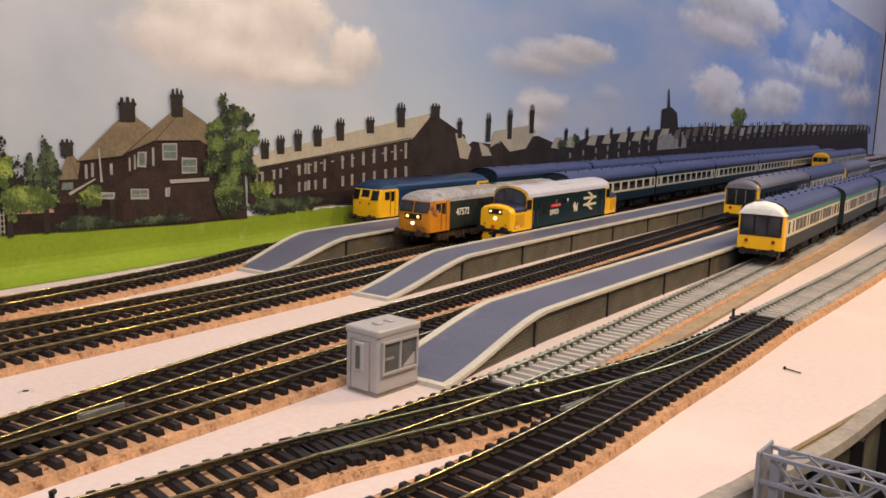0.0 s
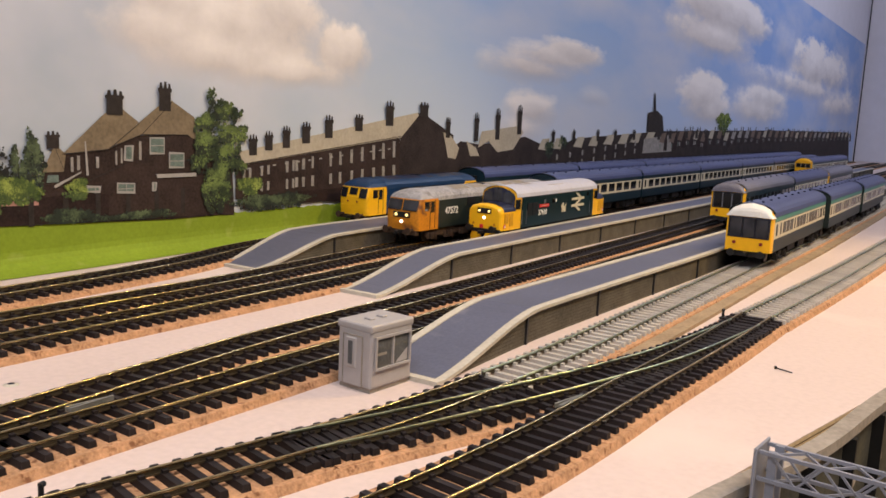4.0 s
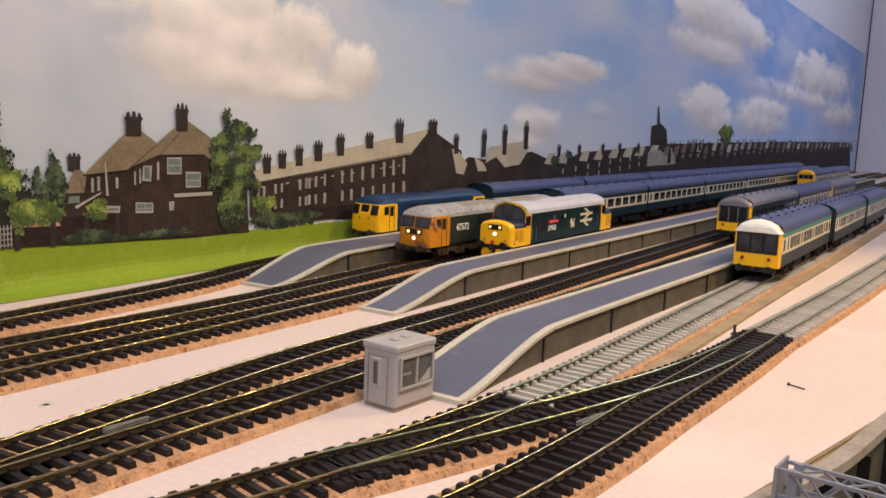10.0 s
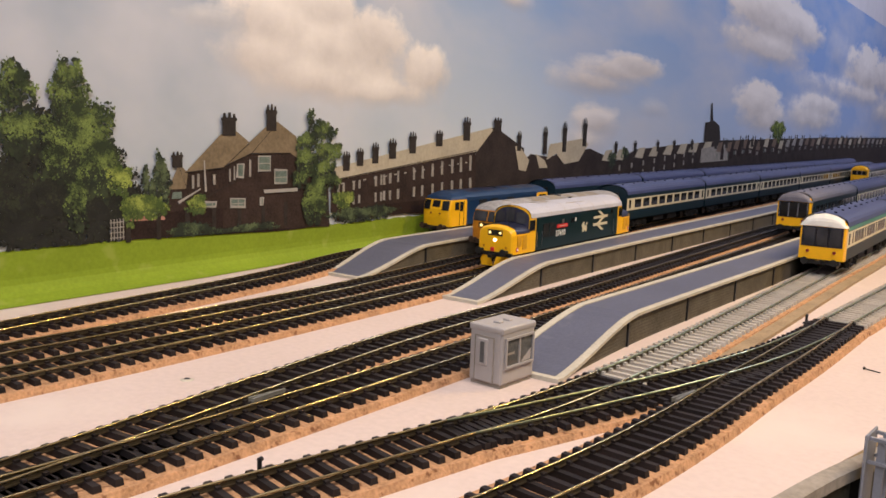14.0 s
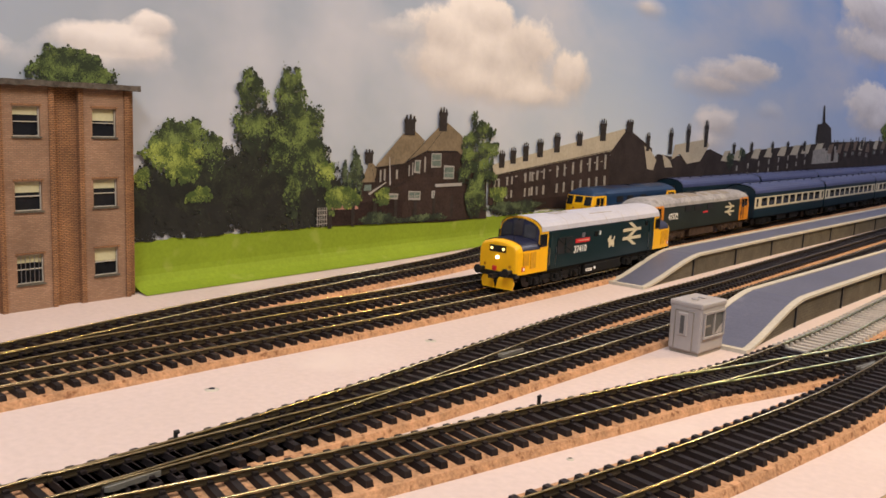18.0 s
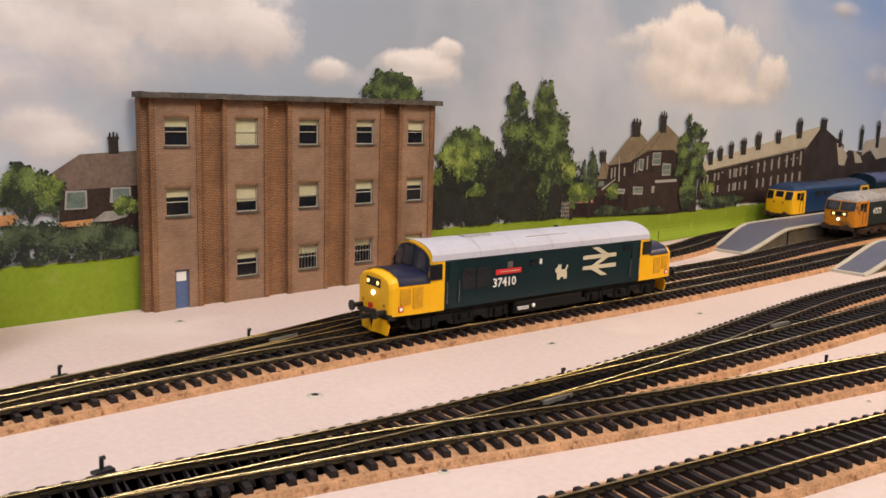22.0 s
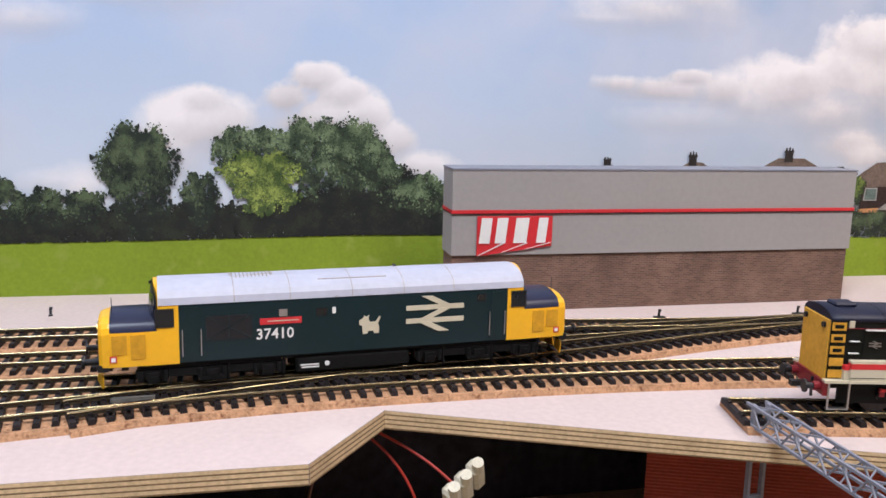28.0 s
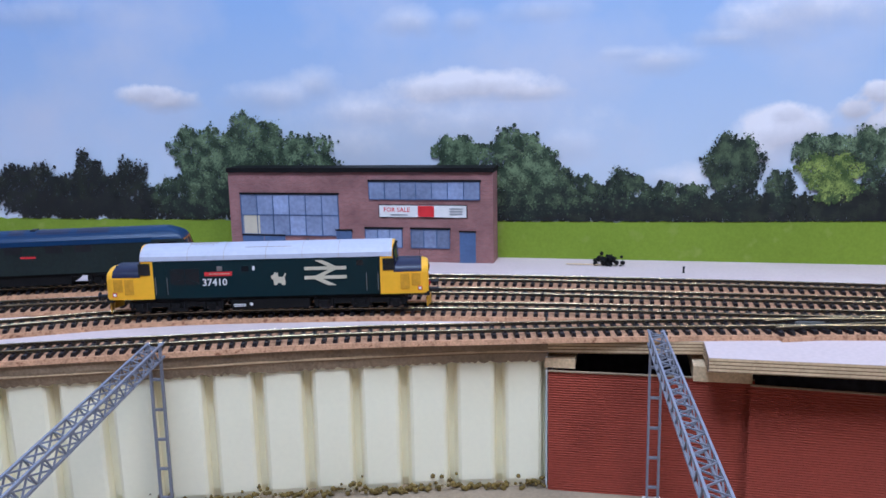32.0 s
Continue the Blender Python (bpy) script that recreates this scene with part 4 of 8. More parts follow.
        part("nameplate", boxes((-0.008, 0.004, s * half - 0.0002, s * half + 0.0004, 0.0262, 0.0278)), M_RED, lo)
    return lo


def coach(name, label, length, lower, band, roof_mat, windows=9, category="coach", cant_mat=None, band_z=(0.0225, 0.0362), tall=0.0095, win_mat=None, doors=False):
    co = thing(name, label, category)
    half, z0, cant, top, h = 0.0184, 0.0120, 0.0400, 0.0505, length / 2
    part("body", loft([body_ring(x, half, z0, cant, top - cant - 0.0008) for x in (-h, h)]), lower, co)
    part("roof", strip([roof_ring(x, half, cant + 0.0006, top - cant - 0.0006) for x in (-h - 0.0003, 0, h + 0.0003)]), roof_mat, co, "ribbed blue-grey roof")
    for k in range(8):
        x = -h + length * (k + 0.5) / 8
        bm = bmesh.new()
        for y in (-0.0045, 0.0045):
            cylinder(bm, (x, y, top + 0.0001), "z", 0.0011, 0.0018, 8)
        part("roof_vent", bm, M_NAVY, co)
    for s in (-1, 1):
        part("window_band", boxes((-h, h, s * half - 0.0002, s * half + 0.0002, *band_z)), band, co, "cream band round the windows")
        if cant_mat:
            part("cant_rail", boxes((-h, h, s * half - 0.0002, s * half + 0.0003, 0.0368, 0.0402)), cant_mat, co)
        pitch = length * 0.86 / windows
        for k in range(windows):
            x = -length * 0.43 + pitch * (k + 0.5)
            # a suburban car has a narrow door light after every third bay
            reach = pitch * (0.36 if not doors else 0.15 if k % 4 == 1 else 0.40)
            part("window", boxes((x - reach, x + reach, s * half - 0.0002, s * half + 0.00045, 0.0252, 0.0252 + tall)), win_mat or M_GLASS, co)
        for x in (-h + 0.008, h - 0.008):
            part("door_window", boxes((x - 0.0025, x + 0.0025, s * half - 0.0002, s * half + 0.00045, 0.0252, 0.0345)), M_GLASS, co)
    for e in (-1, 1):
        part("gangway", boxes((min(e * h, e * (h + 0.003)), max(e * h, e * (h + 0.003)), -0.008, 0.008, 0.0125, 0.0420)), M_DARK, co)
        bogie(co, e * (h - 0.040), (-0.016, 0.016), 0.0062, half * 0.9, M_CHASSIS)
    part("underframe", boxes((-h + 0.004, h - 0.004, -half * 0.88, half * 0.88, 0.0100, 0.0122), (-0.035, -0.005, -half * 0.85, half * 0.85, 0.004, 0.0102), (0.010, 0.042, -half * 0.85, half * 0.85, 0.005, 0.0102)), M_CHASSIS, co, "dark underframe with battery boxes")
    return co


def railcar(name, label, length, lower, band, roof_mat, dome_mat, windows, cant_mat=None, win_mat=M_GLASS, pane=M_GLASS, surround=M_NAVY, low=0.0235):
    """A diesel railcar with a glazed yellow driving end at +x."""
    co = coach(name, label, length, lower, band, roof_mat, windows, "railcar", cant_mat, win_mat=win_mat, doors=bool(cant_mat))
    half, h = 0.0184, length / 2
    front = part("driving_end", loft([body_ring(h + x, half * f, 0.0118, zc, cr) for x, f, zc, cr in ((-0.001, 1.004, 0.0395, 0.0108), (0.004, 0.985, 0.0392, 0.0098), (0.0062, 0.955, 0.0380, 0.0078))]), M_YELLOW, co, "yellow driving end with lamps")
    part("dome", loft([[(h + x, y * f, 0.0398 + z * g) for y, z in ((-half, 0), (-0.014, 0.0062), (-0.008, 0.0092), (0, 0.0106), (0.008, 0.0092), (0.014, 0.0062), (half, 0))] for x, f, g in ((-0.0012, 1.035, 1.04), (0.0048, 1.025, 0.95), (0.0070, 0.97, 0.70), (0.0076, 0.90, 0.50))]), dome_mat, front, "pale roof dome over the cab")
    part("destination_box", boxes((h + 0.004, h + 0.0084, -0.0082, 0.0082, 0.0402, 0.0446)), dome_mat, front)
    part("window_surround", rounded(boxes((h + 0.0040, h + 0.0067, -0.0164, 0.0164, low - 0.001, 0.0395)), 0.0008, 2), surround, front)
    for y0, y1 in ((-0.0150, -0.0056), (-0.0045, 0.0045), (0.0056, 0.0150)):
        part("windscreen", rounded(boxes((h + 0.0062, h + 0.0071, y0, y1, low, 0.0385)), 0.0003, 1), pane, front)
        part("windscreen_frame", boxes((h + 0.0060, h + 0.0073, y0 - 0.0003, y0, low, 0.0385), (h + 0.0060, h + 0.0073, y1, y1 + 0.0003, low, 0.0385)), M_LATTICE if cant_mat is None else M_DARK, front)
    for y in (-0.0105, 0.0105):
        bm = bmesh.new()
        cylinder(bm, (h + 0.0068, y, 0.0185), "x", 0.0014, 0.0010, 12)
        part("lamp", bm, M_MAROON, front)
    part("buffer_beam", boxes((h, h + 0.0050, -0.0150, 0.0150, 0.0075, 0.0120)), M_DARK, co)
    buffers(co, h + 0.005, 1, 0.0105)
    return co


def shunter():
    """A small shunter with a long bonnet, outside frames and a short cab; +x is the bonnet end."""
    lo = thing("diesel_shunter", "black diesel shunter with white and red lower bands", "locomotive")
    half, h, xc = 0.0135, 0.0495, -0.0287
    base, eaves = 0.0168, 0.0440
    part("bonnet", rounded(boxes((xc, h, -half, half, base, eaves)), 0.0006, 1), M_OLIVE, lo, "black bonnet with side doors")
    arc = [(-half - 0.0003, eaves - 0.0012), (-half + 0.0004, eaves + 0.0006), (-0.0105, eaves + 0.0024), (-0.006, eaves + 0.0034), (0, eaves + 0.0038), (0.006, eaves + 0.0034), (0.0105, eaves + 0.0024), (half - 0.0004, eaves + 0.0006), (half + 0.0003, eaves - 0.0012)]
    bm = loft([[(x, y, z) for y, z in arc] for x in (xc, 0.035, h - 0.006, h + 0.0004)])
    for f in bm.faces:
        f.smooth = len(f.verts) == 4
    top = part("bonnet_top", bm, M_HOOD, lo, "dark blue rounded bonnet top")
    for x in (-0.006, 0.012, 0.026):
        part("roof_seam", strip([[(x + d, y * 1.004, z + 0.00015) for y, z in arc] for d in (0, 0.0003)]), M_CHASSIS, top)
    part("exhaust", rounded(boxes((0.0345, 0.0445, -0.0045, 0.0045, eaves + 0.003, eaves + 0.0052)), 0.0008, 1), M_HOOD, top, "low exhaust cover")
    part("filler", boxes((0.0075, 0.0095, -0.002, 0.002, eaves + 0.0032, eaves + 0.0050)), M_DARK, top)
    cab_ring = [(-0.0165, base), (-0.0165, 0.0388), (-0.0158, 0.0412), (-0.0142, 0.0436), (-0.0112, 0.0462), (-0.006, 0.0480), (0, 0.0486), (0.006, 0.0480), (0.0112, 0.0462), (0.0142, 0.0436), (0.0158, 0.0412), (0.0165, 0.0388), (0.0165, base)]
    cab = part("cab", loft([[(x, y, z) for y, z in cab_ring] for x in (-h, xc)]), M_OLIVE, lo, "black cab with arched roof")
    bm = strip([[(x, y * 1.02, z + 0.0004) for y, z in cab_ring[3:10]] for x in (-h - 0.0012, xc + 0.0012)])
    for f in bm.faces:
        f.smooth = True
    part("cab_roof", bm, M_HOOD, lo, "dark blue arched cab roof")
    part("roof_hatch", boxes((-0.043, -0.035, -0.005, 0.005, 0.0487, 0.0493)), M_HOOD, lo)
    part("front_plate", rounded(boxes((h, h + 0.0010, -half + 0.0006, half - 0.0006, base - 0.002, eaves - 0.0006)), 0.0004, 1), M_SHUNTYELLOW, lo, "ochre yellow radiator front")
    for y in (-0.0090, 0.0090):
        bm = bmesh.new()
        cylinder(bm, (h + 0.0014, y, 0.0405), "x", 0.0013, 0.0016, 10)
        part("front_lamp", bm, M_DARK, lo)
    for s in (-1, 1):
        b = s * half

        def plate(name, x0, x1, z0, z1, m, out=0.0004, label="", side=b):
            lo_y, hi_y = sorted((side - s * 0.0002, side + s * out))
            return part(name, boxes((min(x0, x1), max(x0, x1), lo_y, hi_y, z0, z1)), m, lo, label)

        # black corner strip with yellow warning frames
        for k in range(5):
            z = base + 0.0006 + 0.0054 * k
            stripe = plate("warning_stripe", h - 0.0064, h - 0.0002, z, z + 0.0036, M_SHUNTYELLOW, 0.0004, "yellow warning frame")
            if k > 1:
                lo_y, hi_y = sorted((b, b + s * 0.0006))
                part("stripe_middle", boxes((h - 0.0052, h - 0.0012, lo_y, hi_y, z + 0.0010, z + 0.0026)), M_OLIVE, stripe)
        plate("white_band", -h, h - 0.0090, base, 0.0222, M_CREAM, 0.0032)
        plate("band_joint", -h, h - 0.0090, base + 0.0012, base + 0.0015, M_CHASSIS, 0.0033)
        plate("red_band", -h, h - 0.0090, 0.0222, 0.0247, M_RED, 0.0033)
        plate("white_band", -h, h - 0.0090, 0.0247, 0.0258, M_CREAM, 0.0032)
        plate("white_band", -0.0035, 0.0168, 0.0258, 0.0270, M_CREAM, 0.0030)
        plate("white_band", h - 0.0090, h - 0.0064, base, 0.0215, M_CREAM, 0.0022)
        plate("red_band", h - 0.0090, h - 0.0064, 0.0215, 0.0236, M_RED, 0.0023)
        plate("works_plate", 0.0017, 0.0129, 0.0188, 0.0208, M_STEEL, 0.0036, "dark plate with unreadable lettering")
        plate("plate_lettering", 0.0022, 0.0124, 0.0191, 0.0205, M_DARK, 0.0038)
        plate("running_plate", -h, h + 0.002, base - 0.0012, base, M_CREAM, 0.0034, "cream running plate edge")
        for x in (-0.012, 0.0, 0.0115, 0.0230, 0.0345):
            plate("door_line", x, x + 0.0003, 0.027, 0.0405, M_CHASSIS, 0.0003)
        plate("waist_line", xc, h - 0.0064, 0.0398, 0.0401, M_MAROON, 0.0003)
        plate("handrail", -0.0054, 0.0344, 0.0392, 0.0397, M_WHITE, 0.0014, "white handrail")
        plate("handrail", -0.0177, -0.0051, 0.0358, 0.0362, M_WHITE, 0.0014, "white handrail")
        plate("handrail", -0.0240, -0.0205, 0.0370, 0.0374, M_WHITE, 0.0014, "white handrail")
        plate("handrail", 0.0368, 0.0412, 0.0340, 0.0344, M_WHITE, 0.0012)
        plate("handrail", 0.0368, 0.0412, 0.0286, 0.0290, M_WHITE, 0.0012)
        plate("lamp_bracket", 0.0398, 0.0420, 0.0404, 0.0434, M_CREAM, 0.0010)
        plate("lamp_bracket", -0.0126, -0.0104, 0.0404, 0.0434, M_CREAM, 0.0010)
        for x0, x1 in ((0.0184, 0.0176), (0.0153, 0.0081), (0.0038, -0.0039)):
            plate("lettering_bar", x0, x1, 0.0318, 0.0338, M_STEEL, 0.0004, "pale unreadable lettering")
        arrows(lo, 0.0296, 0.0328, s, half + 0.0002, 0.00021, M_STEEL)
        plate("battery_box", -0.0158, -0.0014, 0.0262, 0.0300, M_OLIVE, 0.0040, "black battery box")
        plate("air_box", -0.0250, -0.0170, 0.0300, 0.0352, M_HOOD, 0.0024)
        side = s * 0.0165
        plate("cab_window", -0.0375, -0.0300, 0.0325, 0.0388, M_GLASS, 0.0004, "", side)
        plate("cab_door", -0.0475, -0.0400, 0.0180, 0.0392, M_CHASSIS, 0.0004, "dark cab door", side)
        plate("door_window", -0.0465, -0.0410, 0.0315, 0.0385, M_SCREEN, 0.0006, "", side)
        plate("number_bar", -0.0378, -0.0300, 0.0262, 0.0282, M_STEEL, 0.0005, "", side)
        for x in (-0.0485, -0.0393):
            plate("cab_handrail", x, x + 0.0005, 0.0225, 0.0345, M_WHITE, 0.0014, "", side)
        plate("side_frame", -h + 0.004, h - 0.006, 0.0050, base - 0.0014, M_CHASSIS, 0.0006, "", s * 0.0115)
        for x in (-0.028, -0.002, 0.024):
            bm = bmesh.new()
            cylinder(bm, (x, s * 0.0125, 0.0088), "y", 0.0020, 0.0022, 10)
            part("axle_box", bm, M_CHASSIS, lo)
            part("crank", boxes((x - 0.0011, x + 0.0011, *sorted((s * 0.0128, s * 0.0142)), 0.0088, 0.0125)), M_MAROON, lo)
        part("coupling_rod", boxes((-0.0290, 0.0250, *sorted((s * 0.0136, s * 0.0146)), 0.0112, 0.0124)), M_RED, lo, "red coupling rod")
        for x, wide in ((0.0445, 0.0046), (-0.0435, 0.0036)):
            part("step", boxes(*[(x + q * wide - 0.0004, x + q * wide + 0.0004, s * 0.0156 - 0.0003, s * 0.0156 + 0.0003, 0.0030, base - 0.001) for q in (-1, 1)], (x - wide, x + wide, s * 0.0145 - 0.0012, s * 0.0145 + 0.0012, 0.0030, 0.0036)), M_STEEL, lo, "bare metal steps")
    part("underframe", boxes((-h + 0.002, h - 0.002, -0.0125, 0.0125, 0.0120, base - 0.0012)), M_CHASSIS, lo)
    for x in (-0.028, -0.002, 0.024):
        wheelset(lo, x, 0.0088, 0.0088)
    for e in (-1, 1):
        part("buffer_beam", boxes((min(e * h, e * (h + 0.002)), max(e * h, e * (h + 0.002)), -0.0155, 0.0155, 0.0095, 0.0160)), M_MAROON, lo, "dark red buffer beam")
        buffers(lo, e * (h + 0.002), e, 0.0128, M_DARK)
        for y in (-0.0115, 0.0115):
            bm = bmesh.new()
            cylinder(bm, (e * (h + 0.0034), y, 0.0128), "x", 0.0021, 0.0030, 10)
            part("buffer_stock", bm, M_MAROON, lo, "red buffer housing")
        part("hose", boxes((min(e * (h + 0.002), e * (h + 0.003)), max(e * (h + 0.002), e * (h + 0.003)), 0.005, 0.006, 0.0060, 0.0150)), M_DARK, lo)
    return lo


DOWN = -90  # vehicles head towards -y
green_diesel = diesel_with_noses()
blue_class = flat_front_diesel("diesel_locomotive", "blue diesel locomotive with a yellow end by the backdrop", 0.205, M_BLUE, M_BLUE, M_YELLOW, tall=0.0460)
blue_class.matrix_basis = pose(-0.803, 0.632 + 0.1025, RAIL_TOP, 0, 0, DOWN)
weathered = flat_front_diesel("diesel_locomotive", "weathered dark green diesel locomotive with lit lamps", 0.254, M_GREEN2, M_ROOF47, M_ORANGE, "47572", True, arrow=M_CREAM, tall=0.0456)
weathered.matrix_basis = pose(-0.712, 0.585 + 0.127, RAIL_TOP, 0, 0, DOWN)
c1 = coach("passenger_coach", "blue and cream passenger coach standing at the platform", 0.262, M_COACHBLUE, M_CREAM, M_COACHROOF)
tagged(c1, group="blue and cream coaches")
c1.matrix_basis = pose(-0.712, 0.85 + 0.131, RAIL_TOP, 0, 0, DOWN)
for k in range(1, 6):
    copy_thing(c1, pose(-0.712, 0.85 + 0.131 + 0.2685 * k, RAIL_TOP, 0, 0, DOWN))
c2 = coach("passenger_coach", "plain dark blue coach with a grey-blue roof behind the platform", 0.262, M_COACHBLUE, M_COACHBLUE, M_COACHROOF)
tagged(c2, group="dark blue coaches")
c2.matrix_basis = pose(-0.803, 0.848 + 0.131, RAIL_TOP, 0, 0, DOWN)
for k in range(1, 7):
    copy_thing(c2, pose(-0.803, 0.848 + 0.131 + 0.2685 * k, RAIL_TOP, 0, 0, DOWN))
d1 = railcar("railcar", "green and cream diesel railcar with a yellow front at the platform", 0.235, M_DMUGREEN, M_CREAM, M_COACHROOF, M_WHITE, 14, M_TEAL, M_SEEN, M_SCREEN)
d1.matrix_basis = pose(-0.4565, 0.708 + 0.1235, RAIL_TOP, 0, 0, DOWN)
d1b = coach("railcar_trailer", "green and cream railcar trailer coupled to the front car", 0.235, M_DMUGREEN, M_CREAM, M_COACHROOF, 14, "railcar", M_TEAL, win_mat=M_SEEN, doors=True)
d1b.matrix_basis = pose(-0.4525, 0.708 + 0.1235 + 0.242, RAIL_TOP, 0, 0, DOWN)
copy_thing(d1b, pose(-0.4505, 0.708 + 0.1235 + 0.484, RAIL_TOP, 0, 0, DOWN))
d2 = railcar("railcar", "dark blue diesel railcar with a black-framed yellow front", 0.262, M_COACHBLUE, M_COACHBLUE, M_DULLROOF, M_DULLROOF, 11, None, M_GLASS, M_GLASS, M_DARK, 0.0225)
d2.matrix_basis = pose(-0.541, 0.965 + 0.137, RAIL_TOP, 0, 0, DOWN)
d2b = copy_thing(c1, pose(-0.541, 0.965 + 0.137 + 0.27, RAIL_TOP, 0, 0, DOWN))
copy_thing(d2, pose(-0.541, 0.965 + 0.137 + 0.55, RAIL_TOP, 0, 0, DOWN))
d3 = railcar("railcar", "blue railcar with a yellow front standing far down the platform", 0.262, M_COACHBLUE, M_CREAM, M_COACHROOF, M_YELLOW, 11, None, M_GLASS, M_GLASS, M_YELLOW, 0.0290)
d3.matrix_basis = pose(-0.664, 2.08 + 0.137, RAIL_TOP, 0, 0, DOWN)
copy_thing(c1, pose(-0.664, 2.08 + 0.137 + 0.27, RAIL_TOP, 0, 0, DOWN))
sh = shunter()
sh.matrix_basis = pose(-0.5322, -0.3470, RAIL_TOP, 0, 0, -90 - 11)
far_diesel = flat_front_diesel("diesel_locomotive", "dark green diesel locomotive with a blue roof on the curve", 0.254, M_GREEN2, M_BLUE, M_GREEN2, "", False, M_CHASSIS, cab_label="dark green cab with a dull yellow front", front=M_ORANGE)
far_diesel.matrix_basis = pose(-0.632, -1.307, RAIL_TOP, 0, 0, 90 + 19.5)

# ---- the green diesel's run ----
RUN_PATH = smooth_path(LINE_C[:8] + LINE_L[2:], 0.002)
RUN = [(0, 0.758), (10.6, 0.758), (11.1, 0.754), (11.7, 0.742), (12.3, 0.721), (13, 0.689), (15, 0.588), (17, 0.4865), (18, 0.418), (19, 0.347), (20, 0.2685), (21, 0.1765), (22, 0.0815), (23, -0.0245), (24, -0.1345), (24.5, -0.192),
       (25.5, -0.306), (26.5, -0.423), (27.2, -0.506), (28, -0.6015), (28.8, -0.692), (29.5, -0.772), (30, -0.832), (30.5, -0.893), (31, -0.950), (31.5, -1.0108), (32, -1.0772)]


def on_line(y):
    """The pose of a vehicle whose middle is at y, its bogies on the rails."""
    def at(v):
        return min(RUN_PATH, key=lambda p: abs(p.y - v))
    f, r = at(y - 0.066), at(y + 0.066)
    mid = (f + r) / 2
    mid.x -= 0.0042 * max(0.0, 1 - abs(y - 0.08) / 0.45)
    return pose(mid.x, mid.y, RAIL_TOP, 0, 0, math.degrees(math.atan2(f.y - r.y, f.x - r.x)))


def motions():
    walk(green_diesel, [(t, on_line(y)) for t, y in RUN])


# ---- brick and print materials ----
def brick_mat(name, c1, c2, mortar, width=0.0031, height=0.00105, joint=0.00022):
    """Brickwork laid in courses on upright faces."""
    m = bpy.data.materials.new(name)
    m.use_nodes = True
    nt = m.node_tree
    b = nt.nodes["Principled BSDF"]
    b.inputs["Roughness"].default_value = 0.9
    tc = nt.nodes.new("ShaderNodeTexCoord")
    sep = nt.nodes.new("ShaderNodeSeparateXYZ")
    add = nt.nodes.new("ShaderNodeMath")
    com = nt.nodes.new("ShaderNodeCombineXYZ")
    br = nt.nodes.new("ShaderNodeTexBrick")
    nt.links.new(tc.outputs["Object"], sep.inputs[0])
    nt.links.new(sep.outputs["X"], add.inputs[0])
    nt.links.new(sep.outputs["Y"], add.inputs[1])
    nt.links.new(add.outputs[0], com.inputs["X"])
    nt.links.new(sep.outputs["Z"], com.inputs["Y"])
    nt.links.new(com.outputs[0], br.inputs["Vector"])
    br.inputs["Color1"].default_value, br.inputs["Color2"].default_value, br.inputs["Mortar"].default_value = (*c1, 1), (*c2, 1), (*mortar, 1)
    br.inputs["Scale"].default_value = 1.0
    br.inputs["Brick Width"].default_value, br.inputs["Row Height"].default_value, br.inputs["Mortar Size"].default_value = width, height, joint
    n = nt.nodes.new("ShaderNodeTexNoise")
    n.inputs["Scale"].default_value, n.inputs["Detail"].default_value = 45, 6
    nt.links.new(tc.outputs["Object"], n.inputs["Vector"])
    rng = nt.nodes.new("ShaderNodeMapRange")
    rng.inputs["From Min"].default_value, rng.inputs["From Max"].default_value = 0.25, 0.75
    rng.inputs["To Min"].default_value, rng.inputs["To Max"].default_value = 0.7, 1.25
    hsv = nt.nodes.new("ShaderNodeHueSaturation")
    nt.links.new(n.outputs["Fac"], rng.inputs["Value"])
    nt.links.new(rng.outputs[0], hsv.inputs["Value"])
    nt.links.new(br.outputs["Color"], hsv.inputs["Color"])
    nt.links.new(hsv.outputs[0], b.inputs["Base Color"])
    bp = nt.nodes.new("ShaderNodeBump")
    bp.inputs["Strength"].default_value, bp.inputs["Distance"].default_value, bp.invert = 0.5, 0.0003, True
    nt.links.new(br.outputs["Fac"], bp.inputs["Height"])
    nt.links.new(bp.outputs["Normal"], b.inputs["Normal"])
    return m


M_OFFICE = brick_mat("office_brick", (0.345, 0.205, 0.13), (0.27, 0.145, 0.088), (0.22, 0.14, 0.09))
M_OFFICE2 = brick_mat("office_recess_brick", (0.38, 0.185, 0.08), (0.28, 0.125, 0.055), (0.10, 0.055, 0.03))
M_PLINTH = brick_mat("warehouse_brick", (0.19, 0.098, 0.066), (0.11, 0.056, 0.04), (0.20, 0.14, 0.105), 0.0042, 0.0013, 0.0002)
M_FACTORY = brick_mat("factory_brick", (0.33, 0.145, 0.13), (0.25, 0.105, 0.095), (0.28, 0.17, 0.16), 0.0036, 0.0012, 0.0002)


